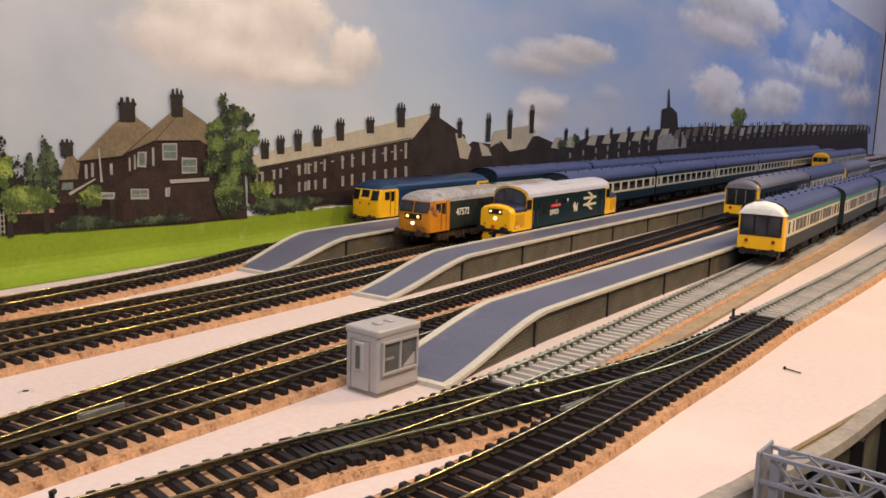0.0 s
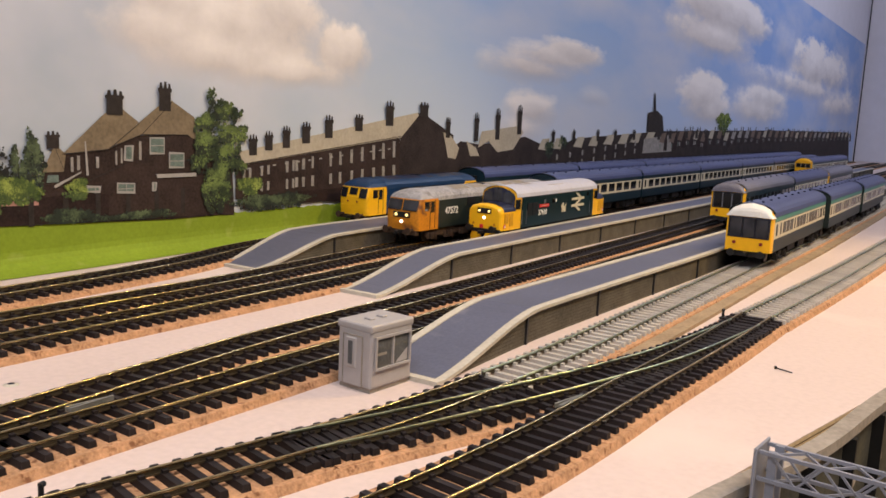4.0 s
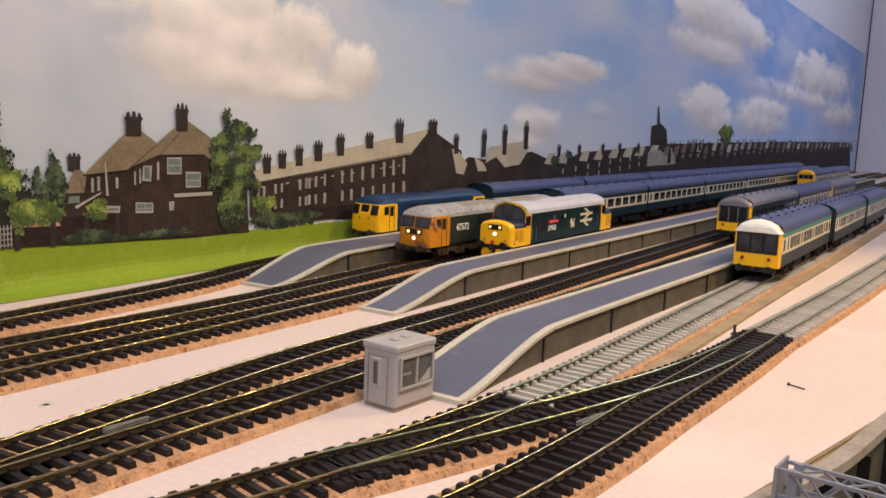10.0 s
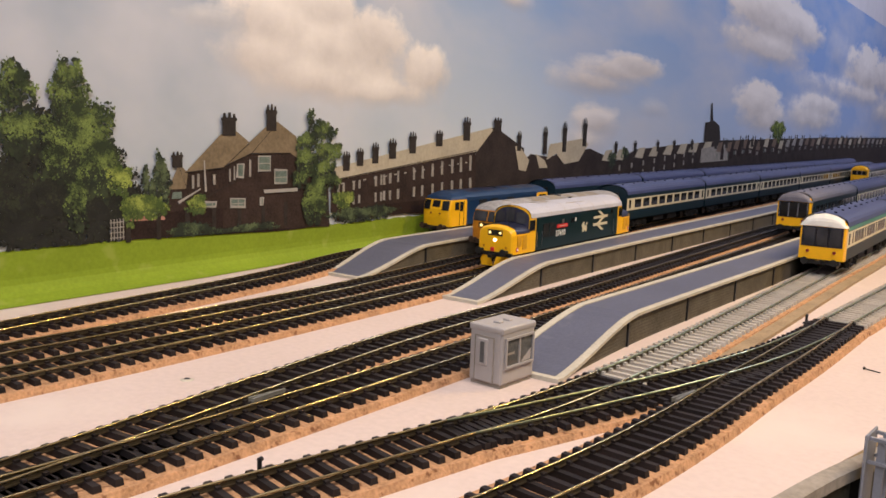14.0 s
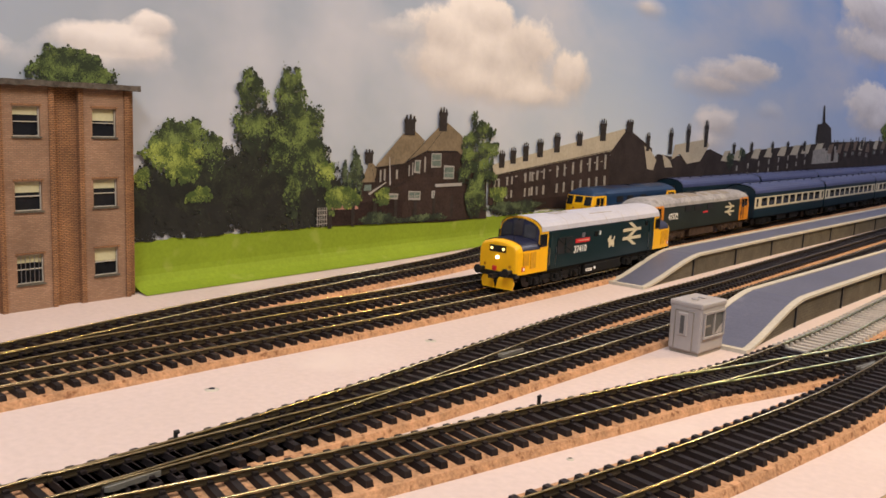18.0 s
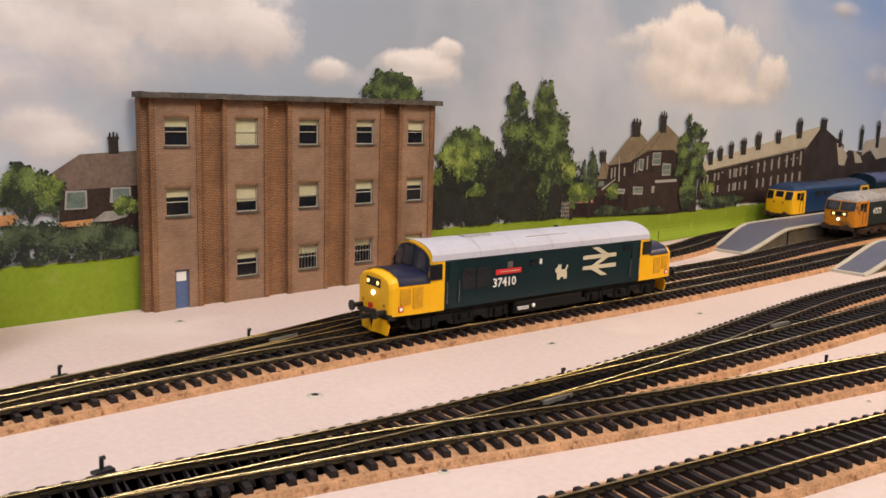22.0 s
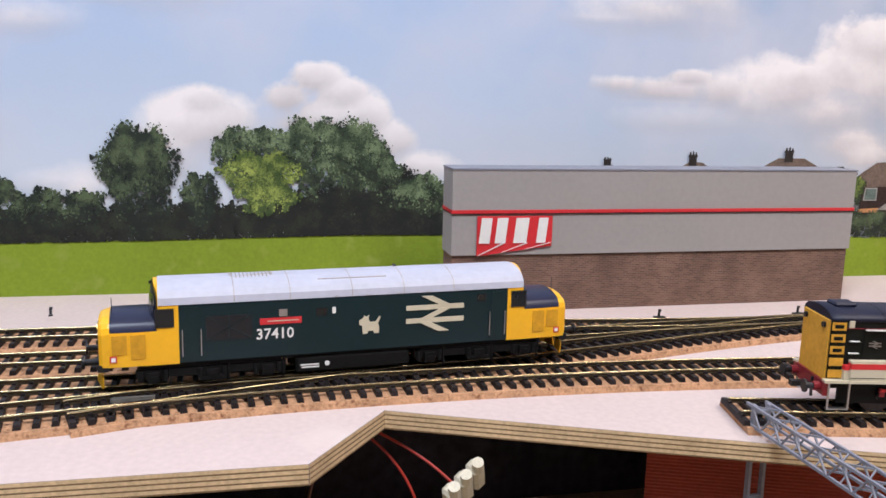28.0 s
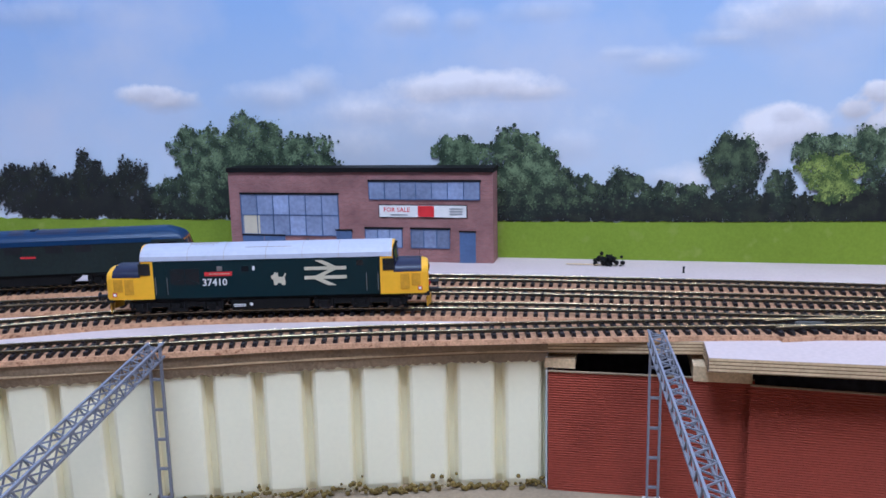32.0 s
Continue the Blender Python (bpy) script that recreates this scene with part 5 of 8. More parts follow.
def leaf_mat(name, dark, light):
    m = bpy.data.materials.new(name)
    m.use_nodes = True
    nt = m.node_tree
    b = nt.nodes["Principled BSDF"]
    b.inputs["Roughness"].default_value = 0.75
    geo = nt.nodes.new("ShaderNodeNewGeometry")
    ramp = nt.nodes.new("ShaderNodeValToRGB")
    ramp.color_ramp.elements[0].color, ramp.color_ramp.elements[1].color = (*dark, 1), (*light, 1)
    ramp.color_ramp.elements[0].position, ramp.color_ramp.elements[1].position = 0.15, 1.0
    tc = nt.nodes.new("ShaderNodeTexCoord")
    patch = nt.nodes.new("ShaderNodeTexNoise")
    patch.inputs["Scale"].default_value, patch.inputs["Detail"].default_value = 85, 3
    nt.links.new(tc.outputs["Object"], patch.inputs["Vector"])
    wide = nt.nodes.new("ShaderNodeMath")
    wide.operation, wide.inputs[1].default_value, wide.inputs[2].default_value = "MULTIPLY_ADD", 3.4, -1.48
    nt.links.new(patch.outputs["Fac"], wide.inputs[0])
    both = nt.nodes.new("ShaderNodeMath")
    both.operation, both.inputs[1].default_value = "MULTIPLY_ADD", 0.5
    nt.links.new(geo.outputs["Random Per Island"], both.inputs[0])
    nt.links.new(wide.outputs[0], both.inputs[2])
    nt.links.new(both.outputs[0], ramp.inputs[0])
    nt.links.new(ramp.outputs[0], b.inputs["Base Color"])
    return m


P_WALL = mat("print_garden_wall", (0.022, 0.012, 0.011), 0.7, vary=0.5, scale=60)
P_BRICK = mat("print_dark_brick", (0.034, 0.021, 0.018), 0.7, vary=0.5, scale=70, fine=500)
P_BRICK2 = mat("print_brown_brick", (0.032, 0.023, 0.021), 0.7, vary=0.5, scale=50, fine=500)
P_ROOF = mat("print_tiled_roof", (0.185, 0.142, 0.092), 0.7, vary=0.25, scale=60, fine=400)
P_ROOF2 = mat("print_brown_roof", (0.16, 0.115, 0.09), 0.7, vary=0.25, scale=60, fine=400)
P_SLATE = mat("print_pale_roof", (0.42, 0.37, 0.29), 0.7, vary=0.15, scale=40, fine=300)
P_DARK = mat("print_chimney", (0.03, 0.024, 0.022), 0.7, vary=0.4, scale=200)
P_WHITE = mat("print_white", (0.34, 0.32, 0.30), 0.7, vary=0.1, scale=60)
P_GLASS = mat("print_window_glass", (0.13, 0.17, 0.15), 0.6, vary=0.45, scale=150)
P_PALE = mat("print_pale_stone", (0.28, 0.26, 0.24), 0.7, vary=0.35, scale=120)
P_PINK = mat("print_pink_brick", (0.4, 0.2, 0.17), 0.7, vary=0.2, scale=80)
P_ORANGE = mat("print_orange_fence", (0.45, 0.22, 0.09), 0.7, vary=0.4, scale=150)
T_TREE = (leaf_mat("print_tree_base", (0.008, 0.014, 0.007), (0.028, 0.042, 0.018)), leaf_mat("print_tree_leaves", (0.016, 0.030, 0.010), (0.17, 0.235, 0.06)))
T_MID = (leaf_mat("print_leaves_base", (0.012, 0.02, 0.010), (0.05, 0.075, 0.035)), leaf_mat("print_leaves", (0.025, 0.045, 0.020), (0.18, 0.24, 0.12)))
T_LIGHT = (leaf_mat("print_light_leaves_base", (0.035, 0.06, 0.014), (0.09, 0.13, 0.03)), leaf_mat("print_light_leaves", (0.05, 0.085, 0.015), (0.32, 0.39, 0.08)))
T_DARK = (leaf_mat("print_dark_leaves_base", (0.006, 0.010, 0.007), (0.018, 0.028, 0.016)), leaf_mat("print_dark_leaves", (0.012, 0.022, 0.012), (0.095, 0.13, 0.06)))
T_BLACK = (leaf_mat("print_shade_leaves_base", (0.005, 0.0055, 0.005), (0.010, 0.011, 0.009)), leaf_mat("print_shade_leaves", (0.006, 0.008, 0.006), (0.022, 0.028, 0.014)))


def sky_mat():
    """Printed sky: blue paling to the horizon, clouds from the painted cover with ragged edges."""
    m = bpy.data.materials.new("sky_print")
    m.use_nodes = True
    nt = m.node_tree
    b = nt.nodes["Principled BSDF"]
    b.inputs["Roughness"].default_value = 0.6
    tc = nt.nodes.new("ShaderNodeTexCoord")

    def math_node(op, a, c, clamp=False):
        n = nt.nodes.new("ShaderNodeMath")
        n.operation, n.use_clamp = op, clamp
        for i, v in enumerate((a, c)):
            if isinstance(v, (int, float)):
                n.inputs[i].default_value = v
            else:
                nt.links.new(v, n.inputs[i])
        return n.outputs[0]

    def mixed(fac, a, c):
        n = nt.nodes.new("ShaderNodeMix")
        n.data_type = "RGBA"
        nt.links.new(fac, n.inputs["Factor"])
        for key, v in (("A", a), ("B", c)):
            if isinstance(v, tuple):
                n.inputs[key].default_value = (*v, 1)
            else:
                nt.links.new(v, n.inputs[key])
        return n.outputs["Result"]

    sep = nt.nodes.new("ShaderNodeSeparateXYZ")
    nt.links.new(tc.outputs["Object"], sep.inputs[0])
    att = nt.nodes.new("ShaderNodeAttribute")
    att.attribute_name = "cover"
    shade = nt.nodes.new("ShaderNodeAttribute")
    shade.attribute_name = "height"
    haze = nt.nodes.new("ShaderNodeAttribute")
    haze.attribute_name = "haze"
    amount = nt.nodes.new("ShaderNodeAttribute")
    amount.attribute_name = "amount"
    flow = nt.nodes.new("ShaderNodeAttribute")
    flow.attribute_name = "flow"
    place = nt.nodes.new("ShaderNodeCombineXYZ")
    nt.links.new(flow.outputs["Fac"], place.inputs["Y"])
    nt.links.new(sep.outputs["Z"], place.inputs["Z"])
    big = nt.nodes.new("ShaderNodeTexNoise")
    big.inputs["Scale"].default_value, big.inputs["Detail"].default_value, big.inputs["Roughness"].default_value = 17, 7, 0.55
    nt.links.new(place.outputs[0], big.inputs["Vector"])
    soft = nt.nodes.new("ShaderNodeTexNoise")
    soft.inputs["Scale"].default_value, soft.inputs["Detail"].default_value = 9, 4
    nt.links.new(place.outputs[0], soft.inputs["Vector"])
    lump = nt.nodes.new("ShaderNodeTexNoise")
    lump.inputs["Scale"].default_value, lump.inputs["Detail"].default_value, lump.inputs["Roughness"].default_value = 42, 9, 0.6
    nt.links.new(place.outputs[0], lump.inputs["Vector"])
    n0 = math_node("MULTIPLY", math_node("SUBTRACT", big.outputs["Fac"], 0.5), 1.5)
    n1 = math_node("MULTIPLY", math_node("SUBTRACT", lump.outputs["Fac"], 0.5), 0.9)
    ragged = math_node("ADD", att.outputs["Fac"], math_node("ADD", n0, n1))
    # the sunlit tops end sharply, the undersides fade
    crisp = math_node("ADD", math_node("MULTIPLY", math_node("MULTIPLY", shade.outputs["Fac"], math_node("POWER", amount.outputs["Fac"], 2.0)), 2.6), 0.85)
    cover = math_node("MULTIPLY", math_node("MULTIPLY", math_node("ADD", ragged, 0.10), crisp), amount.outputs["Fac"], True)
    z = math_node("MULTIPLY", math_node("ADD", sep.outputs["Z"], -0.06), 4.5, True)
    blue = mixed(z, (0.60, 0.66, 0.73), (0.29, 0.43, 0.69))
    deep = nt.nodes.new("ShaderNodeAttribute")
    deep.attribute_name = "deep"
    blue = mixed(deep.outputs["Fac"], blue, (0.15, 0.29, 0.66))
    blue = mixed(haze.outputs["Fac"], blue, (0.315, 0.345, 0.395))
    light = math_node("ADD", math_node("MULTIPLY", shade.outputs["Fac"], 1.2), math_node("MULTIPLY", math_node("ADD", n0, n1), 0.7), True)
    cloud = mixed(light, (0.47, 0.44, 0.45), (0.86, 0.82, 0.81))
    wisp = math_node("MULTIPLY", math_node("SUBTRACT", soft.outputs["Fac"], 0.42), 2.4, True)
    blue = mixed(wisp, blue, (0.62, 0.62, 0.68))
    nt.links.new(mixed(cover, blue, cloud), b.inputs["Base Color"])
    return m


# cloud puffs on the print: middle along and up, half sizes, how thick
CLOUDS_STATION = [(0.515, 0.182, 0.11, 0.034, 1), (0.499, 0.216, 0.059, 0.021, 1), (0.444, 0.197, 0.058, 0.023, 1), (0.564, 0.197, 0.061, 0.028, 1), (0.65, 0.173, 0.047, 0.027, 1), (0.429, 0.17, 0.048, 0.021, 0.9), (0.509, 0.159, 0.104, 0.024, 1), (0.58, 0.149, 0.085, 0.014, 0.9), (0.381, 0.194, 0.022, 0.006, 0.4), (1.174, 0.214, 0.103, 0.019, 1), (1.05, 0.185, 0.101, 0.015, 0.8), (1.099, 0.201, 0.106, 0.016, 0.8), (1.054, 0.128, 0.061, 0.02, 0.8), (1.019, 0.103, 0.059, 0.016, 0.7), (0.818, 0.264, 0.032, 0.009, 0.7)]
CLOUDS_FAR = [(1.946, 0.365, 0.274, 0.053, 1), (1.897, 0.305, 0.265, 0.035, 0.9), (1.791, 0.369, 0.118, 0.038, 1), (2.176, 0.371, 0.165, 0.038, 0.9), (1.849, 0.182, 0.127, 0.041, 1), (1.902, 0.154, 0.156, 0.03, 0.9), (2.351, 0.165, 0.255, 0.036, 0.9), (2.436, 0.198, 0.168, 0.026, 0.8), (3.04, 0.32, 0.296, 0.07, 1), (3.375, 0.322, 0.238, 0.048, 0.8), (2.979, 0.253, 0.485, 0.026, 0.7), (2.58, 0.352, 0.074, 0.037, 0.3), (3.575, 0.217, 0.332, 0.042, 0.7), (1.261, 0.155, 0.046, 0.011, 0.4)]
CLOUDS_YARD = [(-0.062, 0.172, 0.061, 0.027, 1), (-0.018, 0.17, 0.03, 0.021, 1), (-0.107, 0.182, 0.052, 0.029, 1), (-0.124, 0.147, 0.046, 0.019, 0.7), (0.036, 0.151, 0.02, 0.01, 1), (0.126, 0.158, 0.033, 0.013, 1), (0.148, 0.173, 0.017, 0.009, 1), (0.1, 0.16, 0.025, 0.01, 0.9), (0.101, 0.146, 0.038, 0.008, 0.5), (-0.222, 0.155, 0.048, 0.020, 0.8), (-0.180, 0.136, 0.045, 0.018, 0.7), (-0.259, 0.144, 0.019, 0.013, 0.6), (-0.161, 0.114, 0.032, 0.015, 0.9), (-0.089, 0.194, 0.071, 0.019, 1)]
CLOUDS_STORE = [(-0.136, 0.194, 0.053, 0.023, 1), (-0.171, 0.171, 0.042, 0.022, 1), (-0.211, 0.163, 0.03, 0.012, 0.8), (-0.133, 0.159, 0.048, 0.02, 0.8), (-0.149, 0.104, 0.024, 0.013, 1), (-0.161, 0.116, 0.016, 0.006, 0.6), (-0.333, 0.152, 0.055, 0.01, 0.9), (-0.31, 0.162, 0.025, 0.007, 1), (-0.37, 0.155, 0.02, 0.006, 0.8), (-0.279, 0.152, 0.026, 0.013, 0.8), (-0.316, 0.129, 0.049, 0.009, 0.35)]
CLOUDS_CURVE = [(-0.762, 0.072, 0.016, 0.018, 0.55), (-0.783, 0.078, 0.017, 0.008, 0.45), (-0.705, 0.218, 0.043, 0.017, 0.55), (-0.672, 0.226, 0.051, 0.014, 0.55), (-0.733, 0.206, 0.029, 0.007, 0.5), (-0.794, 0.187, 0.031, 0.01, 0.5), (-0.822, 0.194, 0.02, 0.005, 0.4), (-0.344, 0.211, 0.053, 0.016, 0.6), (-0.312, 0.223, 0.039, 0.016, 0.6), (-0.382, 0.204, 0.029, 0.005, 0.5), (-0.88, 0.114, 0.012, 0.01, 0.4)]
CLOUDS_FACTORY = [(-0.881, 0.109, 0.021, 0.014, 0.4), (-1.308, 0.165, 0.035, 0.011, 0.95), (-1.288, 0.158, 0.026, 0.01, 0.8), (-1.169, 0.161, 0.042, 0.013, 0.5), (-1.126, 0.172, 0.02, 0.015, 0.5), (-0.971, 0.166, 0.065, 0.012, 0.85), (-1.005, 0.16, 0.042, 0.014, 0.75), (-0.922, 0.16, 0.041, 0.009, 0.75), (-1.057, 0.141, 0.074, 0.018, 0.6), (-0.988, 0.129, 0.109, 0.024, 0.5), (-1.093, 0.113, 0.064, 0.025, 0.5), (-1.03, 0.229, 0.024, 0.011, 0.5), (-0.975, 0.227, 0.015, 0.01, 0.4), (-1.437, 0.252, 0.06, 0.013, 0.35), (-0.874, 0.111, 0.022, 0.013, 0.35), (-0.9, 0.235, 0.031, 0.009, 0.35)]
CLOUDS_CUMULUS = [(-0.602, 0.154, 0.02, 0.012, 1), (-0.622, 0.139, 0.018, 0.013, 1), (-0.584, 0.143, 0.021, 0.012, 1), (-0.564, 0.127, 0.017, 0.016, 0.95), (-0.547, 0.11, 0.018, 0.016, 0.9), (-0.525, 0.088, 0.019, 0.011, 0.8), (-0.594, 0.121, 0.043, 0.022, 1), (-0.68, 0.135, 0.022, 0.012, 0.9), (-0.692, 0.117, 0.026, 0.017, 0.85), (-0.666, 0.12, 0.02, 0.018, 0.8), (-0.71, 0.101, 0.022, 0.018, 0.6)]


def sky_panel():
    ny, nz = 1100, 110
    ys, zs = np.linspace(-2.3, 4.15, ny), np.linspace(-0.002, 0.50, nz)
    Y, Z = np.meshgrid(ys, zs, indexing="ij")
    cover, weight, height, thick = np.full(Y.shape, -1.0), np.full(Y.shape, 1e-6), np.zeros(Y.shape), np.zeros(Y.shape)
    for cy, cz, ry, rz, a in CLOUDS_STATION + CLOUDS_FAR + CLOUDS_YARD + CLOUDS_STORE + CLOUDS_CURVE + CLOUDS_CUMULUS + CLOUDS_FACTORY:
        grow = (1.0 if a > 0.85 else 1.3) * (1.2 if cy > 1.5 else 1.0)
        d = 1.12 - np.sqrt(((Y - cy) / (ry * grow)) ** 2 + ((Z - cz) / (rz * grow)) ** 2)
        w = np.exp(np.clip(d, -3, 1) * 5)
        up = np.clip((Z - cz) / rz * 0.55 + 0.45, 0, 1)
        height, thick, weight = height + w * up, thick + w * a, weight + w
        cover = np.maximum(cover, d)
    height, thick = height / weight, thick / weight
    cover = np.clip(cover, -1.0, 0.9)
    haze = np.clip((0.9 - Y) / 0.7, 0, 1) * np.clip((Y + 0.5) / 0.6, 0, 1) * 0.75
    verts = np.stack([np.full(Y.size, BACK), Y.ravel(), Z.ravel()], 1)
    i, j = np.meshgrid(np.arange(ny - 1), np.arange(nz - 1), indexing="ij")
    a = (i * nz + j).ravel()
    faces = np.stack([a, a + nz, a + nz + 1, a + 1], 1)
    me = bpy.data.meshes.new("backdrop")
    me.from_pydata(verts.tolist(), [], faces.tolist())
    for key, values in (("cover", cover), ("height", height), ("amount", thick), ("deep", np.clip((Y - 0.75) / 1.6, 0, 1) * 0.5), ("haze", haze), ("flow", np.where(Y < 0.7, Y * 0.8, 0.56 + (Y - 0.7) * 0.3))):
        layer = me.attributes.new(key, "FLOAT", "POINT")
        layer.data.foreach_set("value", values.ravel().astype(np.float32))
    me.materials.append(sky_mat())
    ob = new("backdrop", me)
    return tagged(ob, "printed photographic backdrop of cloudy sky, houses and trees", "backdrop", kind="structure")


backdrop = sky_panel()
LAYER, PIECES = 0.00022, [0]


def print_piece(name, material, layer, points):
    """A flat printed shape on the backdrop, its outline a little uneven."""
    PIECES[0] += 1
    if name == "chimney":
        # a brick stack with a corbelled cap and clay pots
        y0, y1 = min(p[0] for p in points), max(p[0] for p in points)
        z0, z1 = min(p[1] for p in points), max(p[1] for p in points)
        w, h = y1 - y0, z1 - z0
        shape = [(0.08, 0), (0.08, 0.62), (0.0, 0.66), (0.0, 0.76), (0.10, 0.78), (0.14, 0.97), (0.28, 0.97), (0.32, 0.78), (0.42, 0.78), (0.45, 1.0), (0.60, 1.0), (0.63, 0.78), (0.72, 0.78), (0.75, 0.94), (0.88, 0.94), (0.92, 0.78), (1.0, 0.76), (1.0, 0.66), (0.92, 0.62), (0.92, 0)]
        points = [(y0 + w * a, z0 + h * c) for a, c in shape]
    x = BACK + LAYER * (layer + 4) + PIECES[0] * 1.2e-6
    bm = bmesh.new()
    bm.faces.new([bm.verts.new((x, y, z)) for y, z in points])
    bm.normal_update()
    if bm.faces[:][0].normal.x < 0:
        bmesh.ops.reverse_faces(bm, faces=bm.faces[:])
    bmesh.ops.triangulate(bm, faces=bm.faces[:])
    return part(name, bm, material, backdrop)


GRASS_TOP = [(-2.3, 0.033), (-1.43, 0.034), (-1.0, 0.036), (-0.72, 0.0385), (-0.57, 0.041), (-0.35, 0.038), (-0.17, 0.034), (0.1, 0.033), (0.29, 0.032), (0.4, 0.029), (0.514, 0.0265), (0.667, 0.026), (0.9, 0.026), (1.4, 0.026), (2.4, 0.03)]


def leaves(rng, blobs, count, size, x, upper):
    """Small ragged leaf clumps scattered over round masses."""
    areas = np.array([b[2] * b[3] for b in blobs])
    pick = rng.choice(len(blobs), count, p=areas / areas.sum())
    b = np.array(blobs)[pick]
    ang, rad = rng.uniform(0, 2 * np.pi, count), np.sqrt(rng.uniform(0, 1.0, count))
    wob = 1 + 0.16 * np.sin(ang * 3 + pick * 2.1) + 0.12 * np.sin(ang * 7 + pick) + 0.10 * rng.normal(0, 1, count)
    cy, cz = b[:, 0] + b[:, 2] * rad * np.cos(ang) * wob, b[:, 1] + b[:, 3] * rad * np.sin(ang) * wob
    if upper:
        keep = rng.uniform(0, 1, count) < np.clip(0.35 + 0.9 * rad * np.sin(ang) + 0.35 * np.sin(cy * 160 + pick) * np.sin(cz * 190), 0.05, 1)
        cy, cz = cy[keep], cz[keep]
    n = len(cy)
    sz = size * rng.uniform(0.45, 1.3, n)
    turn = rng.uniform(0, 2 * np.pi, (n, 1))
    k = 6
    a = turn + np.arange(k)[None, :] * 2 * np.pi / k
    r = sz[:, None] * rng.uniform(0.45, 1.15, (n, k))
    vy, vz = cy[:, None] + r * np.cos(a) * 0.9, cz[:, None] + r * np.sin(a)
    floor_z = np.interp(cy, [p[0] for p in GRASS_TOP], [p[1] for p in GRASS_TOP]) - 0.0005 + rng.uniform(0, 0.0012, n)
    vz = np.maximum(vz, floor_z[:, None])
    vx = np.broadcast_to(x + np.linspace(0, LAYER * 0.55, n)[:, None], vy.shape)
    verts = np.stack([vx, vy, vz], -1).reshape(-1, 3)
    faces = np.arange(n * k).reshape(n, k)
    return verts.tolist(), faces.tolist()


TREE_SEED = [0]


def print_tree(name, mats, layer, blobs, amount):
    TREE_SEED[0] += 1
    rng = np.random.default_rng(TREE_SEED[0])
    area = sum(b[2] * b[3] for b in blobs) * math.pi
    for i, (material, size, dens, upper) in enumerate(((mats[0], 0.0022, 3.4, False), (mats[1], 0.0012, 2.6, True), (mats[1], 0.0007, 3.0, True))):
        count = int(min(9000, max(30, area / (size * size * 2.0) * dens)))
        me = bpy.data.meshes.new(name)
        v, f = leaves(rng, blobs, count, size, BACK + LAYER * (layer + 4 + i * 0.6), upper)
        me.from_pydata(v, [], f)
        part_of(name if i == 0 else name + "_leaves", me, material, backdrop)


def grass_band():
    """The printed meadow with a rolling top edge."""
    tops = GRASS_TOP
    ys = np.arange(-2.3, 2.4, 0.004)
    zt = np.interp(ys, [p[0] for p in tops], [p[1] for p in tops])
    rng = np.random.default_rng(5)
    rows = []
    x = BACK + LAYER * 3.2
    for y, z in zip(ys, zt):
        rows.append([(x, y, -0.001), (x, y, z * 0.5), (x, y, z + rng.normal(0, 0.0005))])
    bm = strip(rows)
    return part("grass", bm, mat("grass_print", (0.20, 0.275, 0.022), 0.75, vary=0.13, scale=16, fine=420, stain=((0.25, 0.31, 0.05), 60, 0.6)), backdrop, "bright green meadow print")


def grass_foot():
    """The lower edge of the print, bowing forward on to the board."""
    rows = []
    for i in range(71):
        y = 0.1295 + 0.0082 * i
        reach = 0.019 * (1 - 0.62 * min(1, max(0, (y - 0.36) / 0.22)))
        rows.append([(BACK + LAYER * 3.4 + reach * u ** 2.2, y, 0.0135 * (1 - u) ** 1.5 + 0.0004) for u in (0, 0.2, 0.4, 0.6, 0.8, 1.0)])
    bm = strip(rows)
    bm.normal_update()
    if bm.faces[:][0].normal.x < 0:
        bmesh.ops.reverse_faces(bm, faces=bm.faces[:])
    return part("grass_foot", bm, bpy.data.materials["grass_print"], backdrop, "bowed lower edge of the meadow print")


grass_band()
grass_foot()
print_piece("garden_wall", P_WALL, 2, [(0.298, 0.046), (0.35, 0.05), (0.431, 0.048), (0.509, 0.045), (0.511, 0.026), (0.447, 0.026), (0.297, 0.032)])
print_piece("house_wall", P_BRICK, 1, [(0.345, 0.061), (0.355, 0.079), (0.39, 0.083), (0.411, 0.071), (0.411, 0.028), (0.344, 0.035)])
print_piece("house_wall", P_BRICK, 2, [(0.391, 0.082), (0.413, 0.091), (0.463, 0.092), (0.472, 0.086), (0.508, 0.068), (0.511, 0.025), (0.388, 0.031)])
print_piece("house_roof", P_ROOF, 3, [(0.352, 0.078), (0.386, 0.107), (0.401, 0.11), (0.415, 0.101), (0.389, 0.081)])
print_piece("house_roof", P_ROOF, 4, [(0.39, 0.083), (0.432, 0.113), (0.445, 0.118), (0.467, 0.106), (0.474, 0.085), (0.46, 0.092), (0.417, 0.092)])
print_piece("chimney", P_DARK, 5, [(0.386, 0.106), (0.386, 0.117), (0.39, 0.122), (0.393, 0.124), (0.401, 0.12), (0.402, 0.11)])
print_piece("chimney", P_DARK, 5, [(0.432, 0.11), (0.432, 0.125), (0.435, 0.132), (0.441, 0.131), (0.445, 0.123), (0.445, 0.115)])
print_piece("window_frame", P_WHITE, 5, [(0.424, 0.09), (0.438, 0.09), (0.438, 0.077), (0.424, 0.077)])
print_piece("window_glass", P_GLASS, 6, [(0.425, 0.089), (0.437, 0.089), (0.437, 0.078), (0.425, 0.079)])
print_piece("window_frame", P_WHITE, 5, [(0.442, 0.079), (0.457, 0.078), (0.457, 0.066), (0.442, 0.066)])
